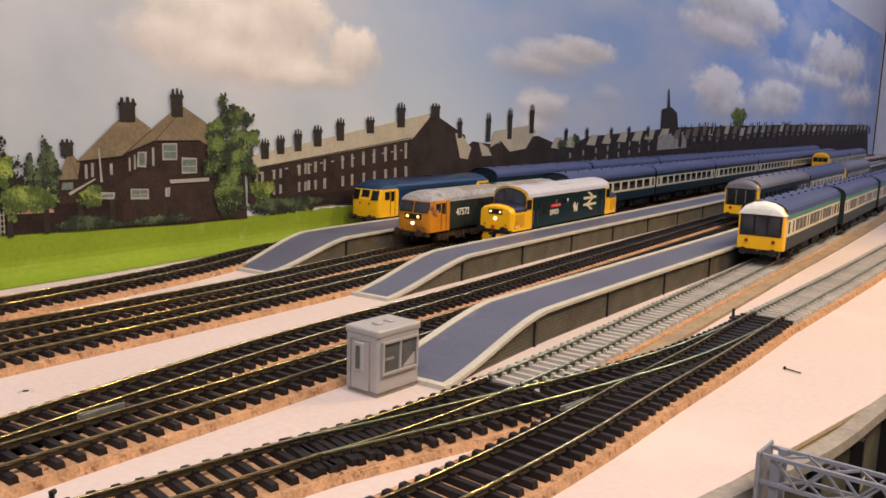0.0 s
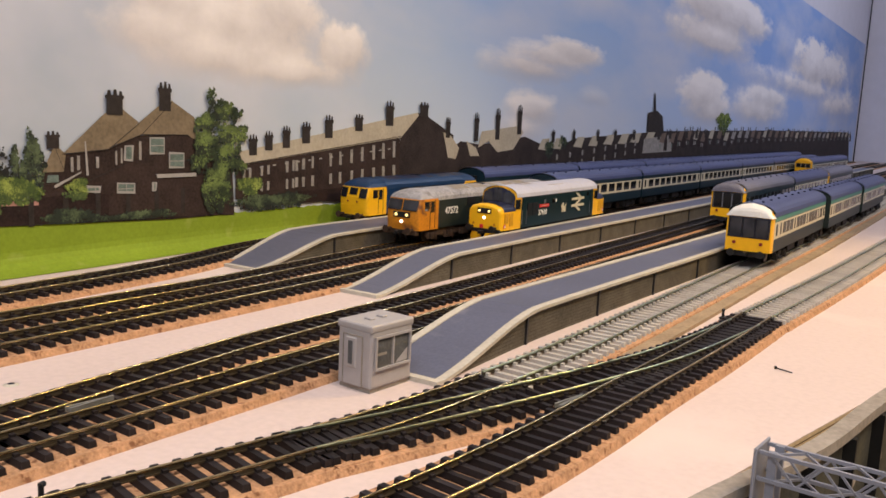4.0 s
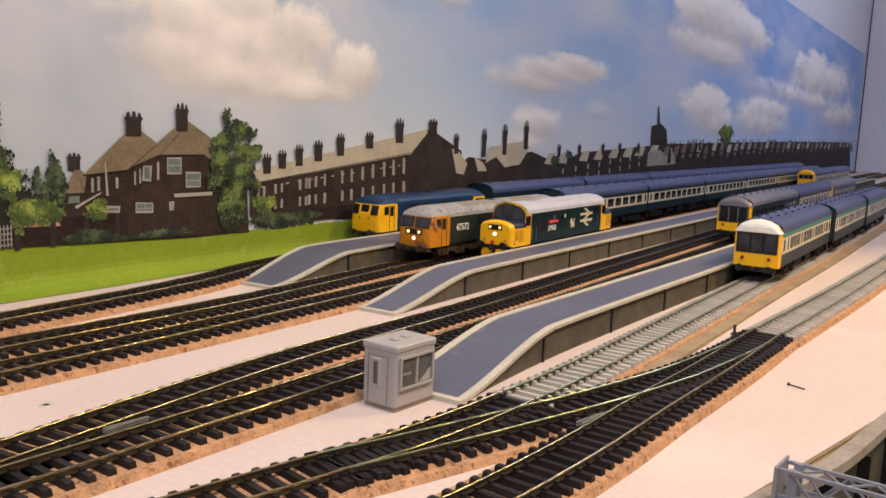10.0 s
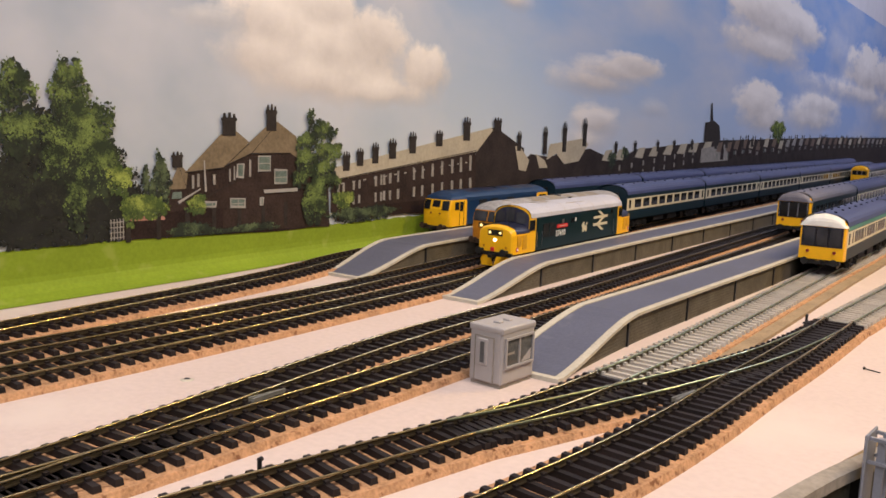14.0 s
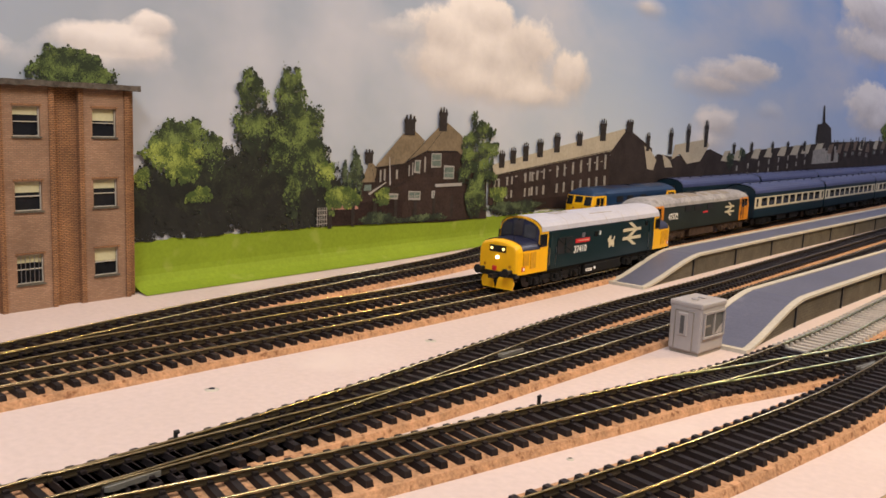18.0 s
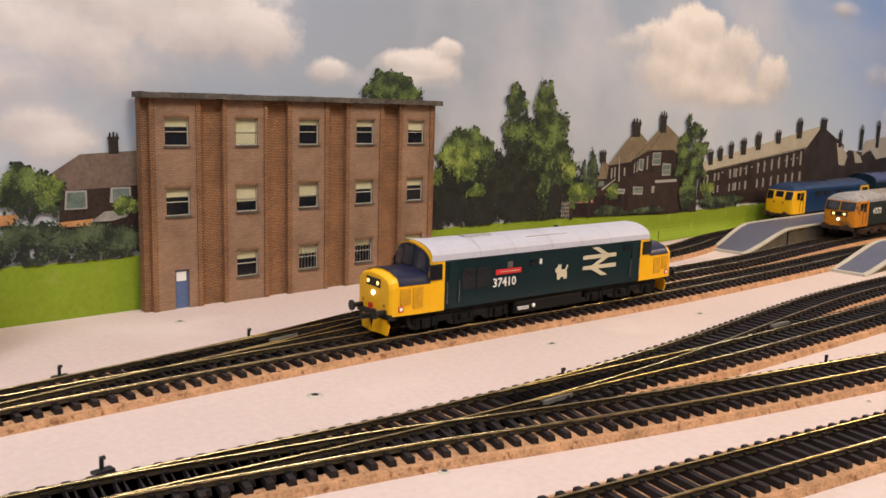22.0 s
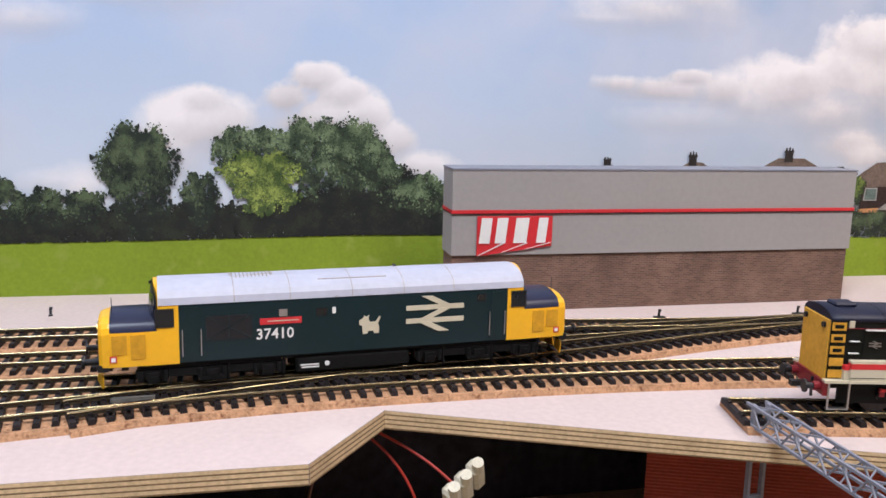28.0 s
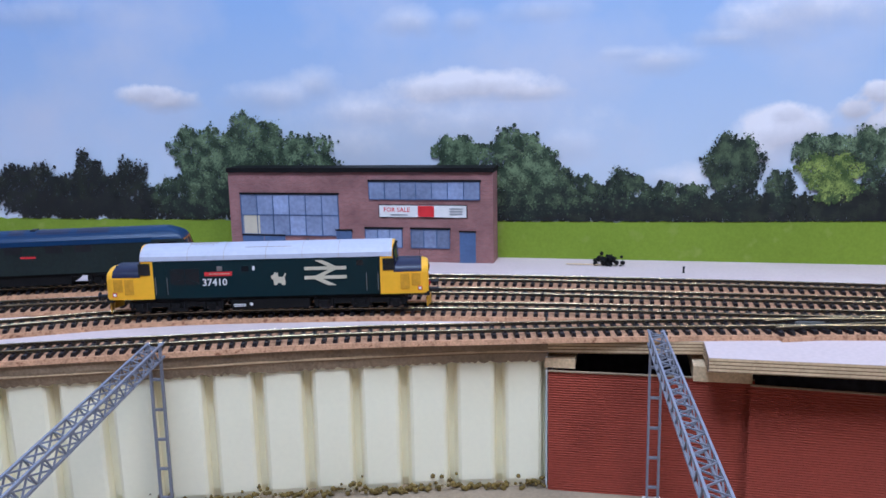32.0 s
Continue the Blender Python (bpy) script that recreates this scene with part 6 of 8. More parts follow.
print_piece("window_glass", P_GLASS, 6, [(0.443, 0.077), (0.456, 0.077), (0.456, 0.067), (0.443, 0.068)])
print_piece("window_frame", P_WHITE, 5, [(0.395, 0.057), (0.411, 0.056), (0.411, 0.048), (0.395, 0.049)])
print_piece("window_glass", P_GLASS, 6, [(0.396, 0.056), (0.41, 0.055), (0.409, 0.05), (0.396, 0.051)])
print_piece("window_frame", P_WHITE, 5, [(0.37, 0.056), (0.382, 0.055), (0.381, 0.05), (0.37, 0.051)])
print_piece("window_glass", P_GLASS, 6, [(0.371, 0.054), (0.38, 0.054), (0.38, 0.052), (0.371, 0.052)])
print_piece("window_frame", P_WHITE, 5, [(0.402, 0.084), (0.41, 0.084), (0.409, 0.072), (0.401, 0.073)])
print_piece("window_glass", P_GLASS, 6, [(0.403, 0.083), (0.408, 0.083), (0.408, 0.074), (0.403, 0.074)])
print_piece("window_frame", P_WHITE, 5, [(0.426, 0.056), (0.431, 0.056), (0.43, 0.049), (0.426, 0.049)])
print_piece("window_glass", P_GLASS, 6, [(0.428, 0.055), (0.429, 0.055), (0.429, 0.05), (0.428, 0.05)])
print_piece("porch_roof", P_WHITE, 6, [(0.431, 0.059), (0.43, 0.062), (0.469, 0.062), (0.469, 0.059)])
print_piece("drain_pipe", P_WHITE, 6, [(0.369, 0.087), (0.37, 0.087), (0.372, 0.063), (0.37, 0.063)])
print_piece("stair_rail", P_WHITE, 6, [(0.345, 0.057), (0.366, 0.066), (0.366, 0.065), (0.346, 0.055)])
print_piece("house_wall", P_BRICK, 1, [(0.337, 0.067), (0.354, 0.066), (0.353, 0.048), (0.336, 0.049)])
print_piece("house_roof", P_ROOF, 2, [(0.337, 0.066), (0.347, 0.085), (0.355, 0.078), (0.353, 0.066)])
print_piece("chimney", P_DARK, 2, [(0.34, 0.082), (0.341, 0.092), (0.35, 0.094), (0.351, 0.083)])
print_piece("window_glass", P_GLASS, 3, [(0.341, 0.064), (0.349, 0.064), (0.349, 0.059), (0.34, 0.059)])
print_piece("garden_shed", P_PINK, 3, [(0.304, 0.048), (0.334, 0.047), (0.334, 0.044), (0.305, 0.045)])
# eaves, hips, sashes and low walls of the printed houses
for a, b in (((0.352, 0.0785), (0.389, 0.0815)), ((0.389, 0.0825), (0.417, 0.0922)), ((0.417, 0.0922), (0.461, 0.0922)), ((0.415, 0.1005), (0.390, 0.0825)), ((0.445, 0.117), (0.417, 0.092)), ((0.346, 0.0845), (0.3535, 0.0665)), ((0.368, 0.058), (0.411, 0.074)), ((0.512, 0.0672), (0.748, 0.0925))):
    w = 0.0007
    print_piece("eaves", P_DARK, 4.6, [a, b, (b[0], b[1] - w), (a[0], a[1] - w)])
for y, z0, z1, w in ((0.358, 0.066, 0.076, 0.0022), (0.363, 0.067, 0.077, 0.0022), (0.378, 0.068, 0.076, 0.0024), (0.394, 0.070, 0.080, 0.0016), (0.3985, 0.071, 0.082, 0.0016), (0.4145, 0.073, 0.087, 0.0022)):
    print_piece("window_frame", P_PALE, 5, [(y, z1), (y + w, z1), (y + w, z0), (y, z0)])
for y0, y1, z in ((0.4245, 0.4375, 0.0840), (0.4425, 0.4565, 0.0720), (0.3955, 0.4105, 0.0525)):
    print_piece("window_bar", P_WHITE, 7, [(y0, z), (y1, z), (y1, z - 0.0006), (y0, z - 0.0006)])
for y in (0.4025, 0.3765):
    print_piece("window_bar", P_WHITE, 7, [(y, 0.0555), (y + 0.0006, 0.0555), (y + 0.0006, 0.0500), (y, 0.0500)])
for i in range(9):
    y = 0.301 + 0.0255 * i
    print_piece("wall_pier", P_DARK, 3, [(y, 0.0505), (y + 0.004, 0.0505), (y + 0.004, 0.030), (y, 0.030)])
for i in range(14):
    y = 0.5245 + 0.0155 * i
    z = 0.0640 + 0.00118 * i
    print_piece("window_lintel", P_WHITE, 4, [(y, z), (y + 0.0042, z + 0.0004), (y + 0.0042, z - 0.0008), (y, z - 0.0012)])
print_piece("garden_wall", P_WALL, 3, [(0.520, 0.0395), (0.668, 0.0420), (0.668, 0.0300), (0.520, 0.0290)])
print_piece("terrace_wall", P_BRICK, 1, [(0.512, 0.067), (0.747, 0.093), (0.752, 0.037), (0.667, 0.026), (0.512, 0.038)])
print_piece("terrace_gable", P_BRICK2, 2, [(0.778, 0.118), (0.794, 0.116), (0.854, 0.094), (0.859, 0.027), (0.75, 0.034), (0.747, 0.093)])
print_piece("terrace_roof", P_SLATE, 3, [(0.51, 0.066), (0.514, 0.078), (0.778, 0.118), (0.781, 0.115), (0.749, 0.091)])
print_piece("chimney", P_DARK, 4, [(0.526, 0.082), (0.526, 0.091), (0.529, 0.093), (0.535, 0.093), (0.537, 0.092), (0.536, 0.085), (0.529, 0.075)])
print_piece("chimney", P_DARK, 4, [(0.545, 0.086), (0.545, 0.094), (0.548, 0.096), (0.554, 0.096), (0.556, 0.095), (0.555, 0.089), (0.548, 0.079)])
print_piece("chimney", P_DARK, 4, [(0.567, 0.088), (0.567, 0.099), (0.569, 0.101), (0.576, 0.101), (0.578, 0.099), (0.578, 0.091), (0.57, 0.081)])
print_piece("chimney", P_DARK, 4, [(0.593, 0.092), (0.592, 0.103), (0.595, 0.105), (0.602, 0.105), (0.605, 0.104), (0.604, 0.095), (0.596, 0.085)])
print_piece("chimney", P_DARK, 4, [(0.624, 0.097), (0.624, 0.11), (0.627, 0.112), (0.634, 0.112), (0.637, 0.111), (0.636, 0.1), (0.627, 0.09)])
print_piece("chimney", P_DARK, 4, [(0.669, 0.105), (0.669, 0.112), (0.672, 0.114), (0.68, 0.114), (0.683, 0.112), (0.682, 0.108), (0.673, 0.097)])
print_piece("chimney", P_DARK, 4, [(0.72, 0.111), (0.719, 0.126), (0.723, 0.129), (0.732, 0.129), (0.735, 0.127), (0.734, 0.115), (0.724, 0.103)])
print_piece("chimney", P_DARK, 4, [(0.781, 0.115), (0.781, 0.124), (0.785, 0.13), (0.795, 0.13), (0.799, 0.122), (0.8, 0.114)])
print_piece("window_glass", P_PALE, 3, [(0.52, 0.063), (0.523, 0.063), (0.523, 0.056), (0.52, 0.056)])
print_piece("window_glass", P_PALE, 3, [(0.52, 0.05), (0.523, 0.05), (0.523, 0.043), (0.52, 0.043)])
print_piece("window_glass", P_PALE, 3, [(0.527, 0.064), (0.53, 0.064), (0.53, 0.056), (0.527, 0.056)])
print_piece("window_glass", P_PALE, 3, [(0.527, 0.05), (0.53, 0.05), (0.53, 0.043), (0.527, 0.043)])
print_piece("window_glass", P_PALE, 3, [(0.541, 0.065), (0.544, 0.065), (0.544, 0.057), (0.541, 0.057)])
print_piece("window_glass", P_PALE, 3, [(0.541, 0.051), (0.544, 0.051), (0.544, 0.043), (0.541, 0.044)])
print_piece("window_glass", P_PALE, 3, [(0.549, 0.066), (0.552, 0.066), (0.552, 0.058), (0.549, 0.058)])
print_piece("window_glass", P_PALE, 3, [(0.549, 0.052), (0.552, 0.052), (0.552, 0.044), (0.549, 0.044)])
print_piece("window_glass", P_PALE, 3, [(0.572, 0.069), (0.576, 0.069), (0.576, 0.059), (0.573, 0.059)])
print_piece("window_glass", P_PALE, 3, [(0.573, 0.053), (0.576, 0.053), (0.576, 0.044), (0.573, 0.044)])
print_piece("window_glass", P_PALE, 3, [(0.581, 0.07), (0.584, 0.07), (0.584, 0.06), (0.581, 0.06)])
print_piece("window_glass", P_PALE, 3, [(0.581, 0.053), (0.584, 0.053), (0.584, 0.044), (0.581, 0.045)])
print_piece("window_glass", P_PALE, 3, [(0.585, 0.07), (0.588, 0.07), (0.589, 0.06), (0.585, 0.06)])
print_piece("window_glass", P_PALE, 3, [(0.585, 0.054), (0.589, 0.054), (0.589, 0.045), (0.585, 0.045)])
print_piece("window_glass", P_PALE, 3, [(0.594, 0.071), (0.598, 0.071), (0.598, 0.061), (0.594, 0.061)])
print_piece("window_glass", P_PALE, 3, [(0.594, 0.054), (0.598, 0.054), (0.598, 0.045), (0.595, 0.045)])
print_piece("window_glass", P_PALE, 3, [(0.607, 0.073), (0.61, 0.073), (0.61, 0.062), (0.607, 0.062)])
print_piece("window_glass", P_PALE, 3, [(0.607, 0.055), (0.611, 0.055), (0.611, 0.045), (0.607, 0.045)])
print_piece("window_glass", P_PALE, 3, [(0.632, 0.076), (0.636, 0.075), (0.636, 0.063), (0.633, 0.063)])
print_piece("window_glass", P_PALE, 3, [(0.633, 0.056), (0.637, 0.056), (0.637, 0.046), (0.633, 0.046)])
print_piece("window_glass", P_PALE, 3, [(0.647, 0.077), (0.65, 0.077), (0.651, 0.064), (0.647, 0.064)])
print_piece("window_glass", P_PALE, 3, [(0.647, 0.057), (0.651, 0.057), (0.651, 0.046), (0.647, 0.046)])
print_piece("window_glass", P_PALE, 3, [(0.664, 0.079), (0.668, 0.079), (0.668, 0.065), (0.664, 0.066)])
print_piece("window_glass", P_PALE, 3, [(0.665, 0.058), (0.669, 0.058), (0.669, 0.047), (0.665, 0.047)])
print_piece("window_glass", P_PALE, 3, [(0.681, 0.081), (0.685, 0.081), (0.685, 0.067), (0.681, 0.067)])
print_piece("window_glass", P_PALE, 3, [(0.682, 0.059), (0.686, 0.059), (0.686, 0.047), (0.682, 0.047)])
print_piece("window_glass", P_PALE, 3, [(0.699, 0.083), (0.704, 0.083), (0.704, 0.068), (0.7, 0.068)])
print_piece("window_glass", P_PALE, 3, [(0.7, 0.06), (0.705, 0.06), (0.705, 0.048), (0.701, 0.048)])
print_piece("window_glass", P_PALE, 3, [(0.716, 0.085), (0.72, 0.085), (0.721, 0.069), (0.716, 0.069)])
print_piece("window_glass", P_PALE, 3, [(0.717, 0.061), (0.721, 0.061), (0.722, 0.048), (0.717, 0.048)])
print_piece("window_glass", P_PALE, 3, [(0.734, 0.087), (0.739, 0.087), (0.739, 0.07), (0.735, 0.07)])
print_piece("window_glass", P_PALE, 3, [(0.735, 0.062), (0.74, 0.062), (0.741, 0.049), (0.736, 0.049)])
print_piece("house_wall", P_BRICK2, 1, [(0.855, 0.08), (0.871, 0.087), (0.917, 0.083), (1.036, 0.093), (1.124, 0.075), (1.132, 0.015), (0.859, 0.031)])
print_piece("house_roof", P_SLATE, 2, [(0.832, 0.097), (0.846, 0.095), (0.868, 0.079), (0.861, 0.066), (0.844, 0.068)])
print_piece("house_roof", P_SLATE, 2, [(0.912, 0.079), (0.919, 0.099), (1.015, 0.107), (1.03, 0.099), (1.003, 0.076), (0.961, 0.073), (0.937, 0.087)])
print_piece("house_roof", P_SLATE, 2, [(0.884, 0.087), (0.907, 0.079), (0.916, 0.069), (0.894, 0.069)])
print_piece("chimney", P_DARK, 3, [(0.836, 0.092), (0.836, 0.11), (0.838, 0.115), (0.844, 0.115), (0.847, 0.108), (0.846, 0.091)])
print_piece("chimney", P_DARK, 3, [(0.901, 0.087), (0.9, 0.116), (0.902, 0.122), (0.909, 0.122), (0.912, 0.115), (0.912, 0.087)])
print_piece("chimney", P_DARK, 3, [(0.953, 0.089), (0.952, 0.123), (0.954, 0.128), (0.961, 0.129), (0.965, 0.121), (0.965, 0.089)])
print_piece("chimney", P_DARK, 3, [(1.011, 0.096), (1.01, 0.129), (1.012, 0.135), (1.02, 0.135), (1.024, 0.128), (1.024, 0.096)])
print_piece("far_terrace", P_BRICK2, 1, [(1.124, 0.075), (1.199, 0.091), (1.605, 0.106), (2.553, 0.117), (3.962, 0.123), (4.064, -0.016), (1.129, 0.036)])
print_piece("house_roof", P_SLATE, 2, [(1.076, 0.076), (1.088, 0.09), (1.111, 0.091), (1.103, 0.074)])
print_piece("house_roof", P_SLATE, 2, [(1.12, 0.077), (1.133, 0.091), (1.158, 0.092), (1.149, 0.075)])
print_piece("house_roof", P_SLATE, 2, [(1.193, 0.079), (1.207, 0.093), (1.234, 0.094), (1.224, 0.077)])
print_piece("house_roof", P_SLATE, 2, [(1.249, 0.08), (1.264, 0.095), (1.293, 0.096), (1.282, 0.079)])
print_piece("house_roof", P_SLATE, 2, [(1.309, 0.082), (1.326, 0.097), (1.357, 0.098), (1.345, 0.081)])
print_piece("house_roof", P_SLATE, 2, [(1.372, 0.083), (1.389, 0.099), (1.423, 0.1), (1.41, 0.082)])
print_piece("house_roof", P_SLATE, 2, [(1.428, 0.085), (1.447, 0.1), (1.482, 0.102), (1.469, 0.084)])
print_piece("house_roof", P_SLATE, 2, [(1.497, 0.086), (1.517, 0.103), (1.555, 0.104), (1.541, 0.086)])
print_piece("chimney", P_DARK, 3, [(1.118, 0.085), (1.117, 0.104), (1.124, 0.104), (1.128, 0.085)])
print_piece("chimney", P_DARK, 3, [(1.189, 0.086), (1.188, 0.105), (1.195, 0.105), (1.199, 0.086)])
print_piece("chimney", P_DARK, 3, [(1.28, 0.087), (1.279, 0.106), (1.287, 0.106), (1.291, 0.087)])
print_piece("chimney", P_DARK, 3, [(1.352, 0.088), (1.351, 0.107), (1.36, 0.107), (1.365, 0.088)])
print_piece("chimney", P_DARK, 3, [(1.439, 0.089), (1.438, 0.108), (1.447, 0.108), (1.453, 0.089)])
print_piece("chimney", P_DARK, 3, [(1.569, 0.09), (1.567, 0.11), (1.578, 0.11), (1.585, 0.09)])
print_piece("chimney", P_DARK, 3, [(1.633, 0.091), (1.631, 0.11), (1.643, 0.11), (1.65, 0.091)])
print_piece("chimney", P_DARK, 3, [(1.737, 0.093), (1.734, 0.112), (1.748, 0.112), (1.755, 0.092)])
print_piece("chimney", P_DARK, 3, [(1.804, 0.093), (1.802, 0.112), (1.816, 0.112), (1.824, 0.093)])
print_piece("chimney", P_DARK, 3, [(1.872, 0.094), (1.87, 0.113), (1.885, 0.113), (1.893, 0.094)])
print_piece("chimney", P_DARK, 3, [(2.474, 0.102), (2.471, 0.12), (2.495, 0.121), (2.508, 0.102)])
print_piece("chimney", P_DARK, 3, [(2.727, 0.105), (2.724, 0.123), (2.752, 0.124), (2.767, 0.105)])
print_piece("church_tower", P_DARK, 2, [(1.508, 0.103), (1.507, 0.138), (1.556, 0.143), (1.589, 0.133), (1.602, 0.104)])
print_piece("church_spire", P_DARK, 3, [(1.536, 0.138), (1.533, 0.174), (1.538, 0.175), (1.551, 0.138)])
print_piece("pale_house", P_PALE, 2, [(1.493, 0.065), (1.499, 0.091), (1.646, 0.099), (1.657, 0.067)])
print_piece("house_wall", P_BRICK, 1, [(-0.148, 0.078), (-0.098, 0.079), (-0.099, 0.049), (-0.149, 0.053)])
print_piece("house_roof", P_ROOF2, 2, [(-0.153, 0.086), (-0.136, 0.097), (-0.098, 0.099), (-0.098, 0.078), (-0.146, 0.076)])
print_piece("chimney", P_DARK, 3, [(-0.12, 0.097), (-0.119, 0.106), (-0.116, 0.11), (-0.113, 0.106), (-0.113, 0.097)])
print_piece("window_frame", P_WHITE, 3, [(-0.145, 0.076), (-0.133, 0.076), (-0.133, 0.065), (-0.146, 0.065)])
print_piece("window_glass", P_GLASS, 4, [(-0.144, 0.075), (-0.134, 0.075), (-0.134, 0.066), (-0.145, 0.066)])
print_piece("window_frame", P_WHITE, 3, [(-0.119, 0.077), (-0.107, 0.077), (-0.107, 0.067), (-0.12, 0.068)])
print_piece("window_glass", P_GLASS, 4, [(-0.118, 0.076), (-0.108, 0.076), (-0.108, 0.068), (-0.118, 0.068)])
print_piece("house_wall", P_BRICK, 1, [(-0.222, 0.083), (-0.182, 0.082), (-0.182, 0.036), (-0.225, 0.039)])
print_piece("house_roof", P_ROOF2, 2, [(-0.227, 0.089), (-0.216, 0.1), (-0.205, 0.1), (-0.181, 0.088), (-0.182, 0.08), (-0.194, 0.081), (-0.228, 0.081)])
print_piece("window_frame", P_WHITE, 3, [(-0.191, 0.077), (-0.184, 0.077), (-0.185, 0.069), (-0.192, 0.069)])
print_piece("window_glass", P_GLASS, 4, [(-0.19, 0.076), (-0.185, 0.076), (-0.185, 0.07), (-0.191, 0.071)])
print_piece("garden_shed", P_PALE, 4, [(-0.132, 0.057), (-0.123, 0.063), (-0.107, 0.063), (-0.11, 0.059), (-0.119, 0.057)])
print_piece("garden_fence", P_ORANGE, 3, [(-0.182, 0.064), (-0.171, 0.064), (-0.173, 0.058), (-0.182, 0.058)])
print_piece("garden_fence", P_ORANGE, 3, [(-0.15, 0.058), (-0.13, 0.059), (-0.131, 0.055), (-0.149, 0.055)])
print_piece("chimney", P_DARK, 3, [(-0.381, 0.092), (-0.381, 0.098), (-0.379, 0.1), (-0.375, 0.099), (-0.374, 0.097), (-0.374, 0.092)])
print_piece("chimney", P_DARK, 3, [(-0.309, 0.092), (-0.308, 0.102), (-0.307, 0.105), (-0.302, 0.104), (-0.301, 0.101), (-0.301, 0.092)])
print_piece("chimney", P_DARK, 3, [(-0.224, 0.097), (-0.224, 0.106), (-0.222, 0.109), (-0.217, 0.108), (-0.215, 0.105), (-0.215, 0.097)])
print_piece("house_roof", P_ROOF2, 2, [(-0.319, 0.09), (-0.307, 0.097), (-0.296, 0.096), (-0.287, 0.09)])
print_piece("house_roof", P_ROOF2, 2, [(-0.248, 0.09), (-0.229, 0.1), (-0.211, 0.1), (-0.189, 0.089)])
print_piece("house_roof", P_ROOF2, 2, [(-0.386, 0.091), (-0.38, 0.094), (-0.373, 0.094), (-0.369, 0.09)])
print_tree("printed_tree", T_TREE, 7, [(0.484, 0.121, 0.004, 0.009), (0.499, 0.110, 0.014, 0.009), (0.479, 0.101, 0.011, 0.008), (0.507, 0.091, 0.016, 0.010), (0.479, 0.085, 0.013, 0.009), (0.497, 0.075, 0.020, 0.008), (0.471, 0.070, 0.009, 0.006), (0.512, 0.066, 0.010, 0.006), (0.492, 0.058, 0.013, 0.012), (0.490, 0.042, 0.014, 0.013)], 1.2)
print_tree("printed_bush", T_LIGHT, 4, [(0.305, 0.0530, 0.0075, 0.0100), (0.324, 0.0530, 0.0110, 0.0080), (0.363, 0.0530, 0.0090, 0.0070), (0.528, 0.0485, 0.0135, 0.0075)], 0.6)
print_tree("printed_tree", T_DARK, 3, [(0.318, 0.0700, 0.0025, 0.0150), (0.331, 0.0705, 0.0070, 0.0195), (0.323, 0.0625, 0.0025, 0.0115)], 0.6)
print_tree("printed_hedge", T_DARK, 4, [(0.557, 0.0330, 0.0430, 0.0070), (0.359, 0.0325, 0.0225, 0.0065), (0.414, 0.0305, 0.0330, 0.0035)], 0.5)
print_tree("printed_tree", T_LIGHT, 3, [(2.016, 0.1285, 0.0515, 0.0215)], 0.3)
print_tree("printed_bush", T_DARK, 2, [(1.111, 0.0760, 0.0135, 0.0110), (1.156, 0.0840, 0.0145, 0.0090)], 0.3)
print_tree("printed_tree", T_BLACK, 3, [(0.250, 0.0625, 0.0500, 0.0385), (0.253, 0.0910, 0.0360, 0.0260), (0.171, 0.0565, 0.0325, 0.0225), (0.192, 0.0665, 0.0165, 0.0335)], 2.2)
print_tree("printed_tree", T_TREE, 5, [(0.261, 0.1240, 0.0120, 0.0310), (0.225, 0.1320, 0.0125, 0.0160), (0.270, 0.0945, 0.0265, 0.0305), (0.229, 0.1065, 0.0200, 0.0135), (0.279, 0.0825, 0.0150, 0.0185), (0.264, 0.0575, 0.0075, 0.0185)], 2.0)
print_tree("printed_tree", T_TREE, 4, [(0.168, 0.0975, 0.0195, 0.0155), (0.157, 0.0950, 0.0150, 0.0090), (0.192, 0.0880, 0.0085, 0.0140)], 1.0)
print_tree("printed_tree", T_LIGHT, 5, [(0.160, 0.0885, 0.0195, 0.0095), (0.168, 0.0800, 0.0125, 0.0090), (0.181, 0.0615, 0.0100, 0.0055), (0.296, 0.0735, 0.0095, 0.0105), (0.314, 0.0550, 0.0140, 0.0070), (0.137, 0.0750, 0.0055, 0.0060)], 0.9)
for k in range(5):
    print_piece("trellis_gate", P_PALE, 6, [(0.2885 + 0.0024 * k, 0.0325), (0.2893 + 0.0024 * k, 0.0325), (0.2893 + 0.0024 * k, 0.0475), (0.2885 + 0.0024 * k, 0.0475)])
for k in range(4):
    print_piece("trellis_gate", P_PALE, 6, [(0.2880, 0.0340 + 0.0036 * k), (0.2995, 0.0340 + 0.0036 * k), (0.2995, 0.0347 + 0.0036 * k), (0.2880, 0.0347 + 0.0036 * k)])
print_tree("printed_tree", T_TREE, 4, [(-0.166, 0.0750, 0.0165, 0.0120), (-0.168, 0.0825, 0.0095, 0.0085), (-0.154, 0.0730, 0.0070, 0.0100)], 1.1)
print_tree("printed_tree", T_LIGHT, 5, [(-0.154, 0.0775, 0.0070, 0.0075), (-0.110, 0.0655, 0.0080, 0.0045)], 0.5)
print_tree("printed_hedge", T_DARK, 3, [(-0.163, 0.0470, 0.0195, 0.0120), (-0.124, 0.0435, 0.0270, 0.0105), (-0.185, 0.0395, 0.0110, 0.0055)], 1.0)
print_tree("printed_tree", T_TREE, 1, [(0.091, 0.1360, 0.0235, 0.0120), (0.083, 0.1440, 0.0125, 0.0085), (0.100, 0.1430, 0.0120, 0.0085), (0.092, 0.1480, 0.0080, 0.0070), (0.110, 0.1370, 0.0090, 0.0080)], 0.8)
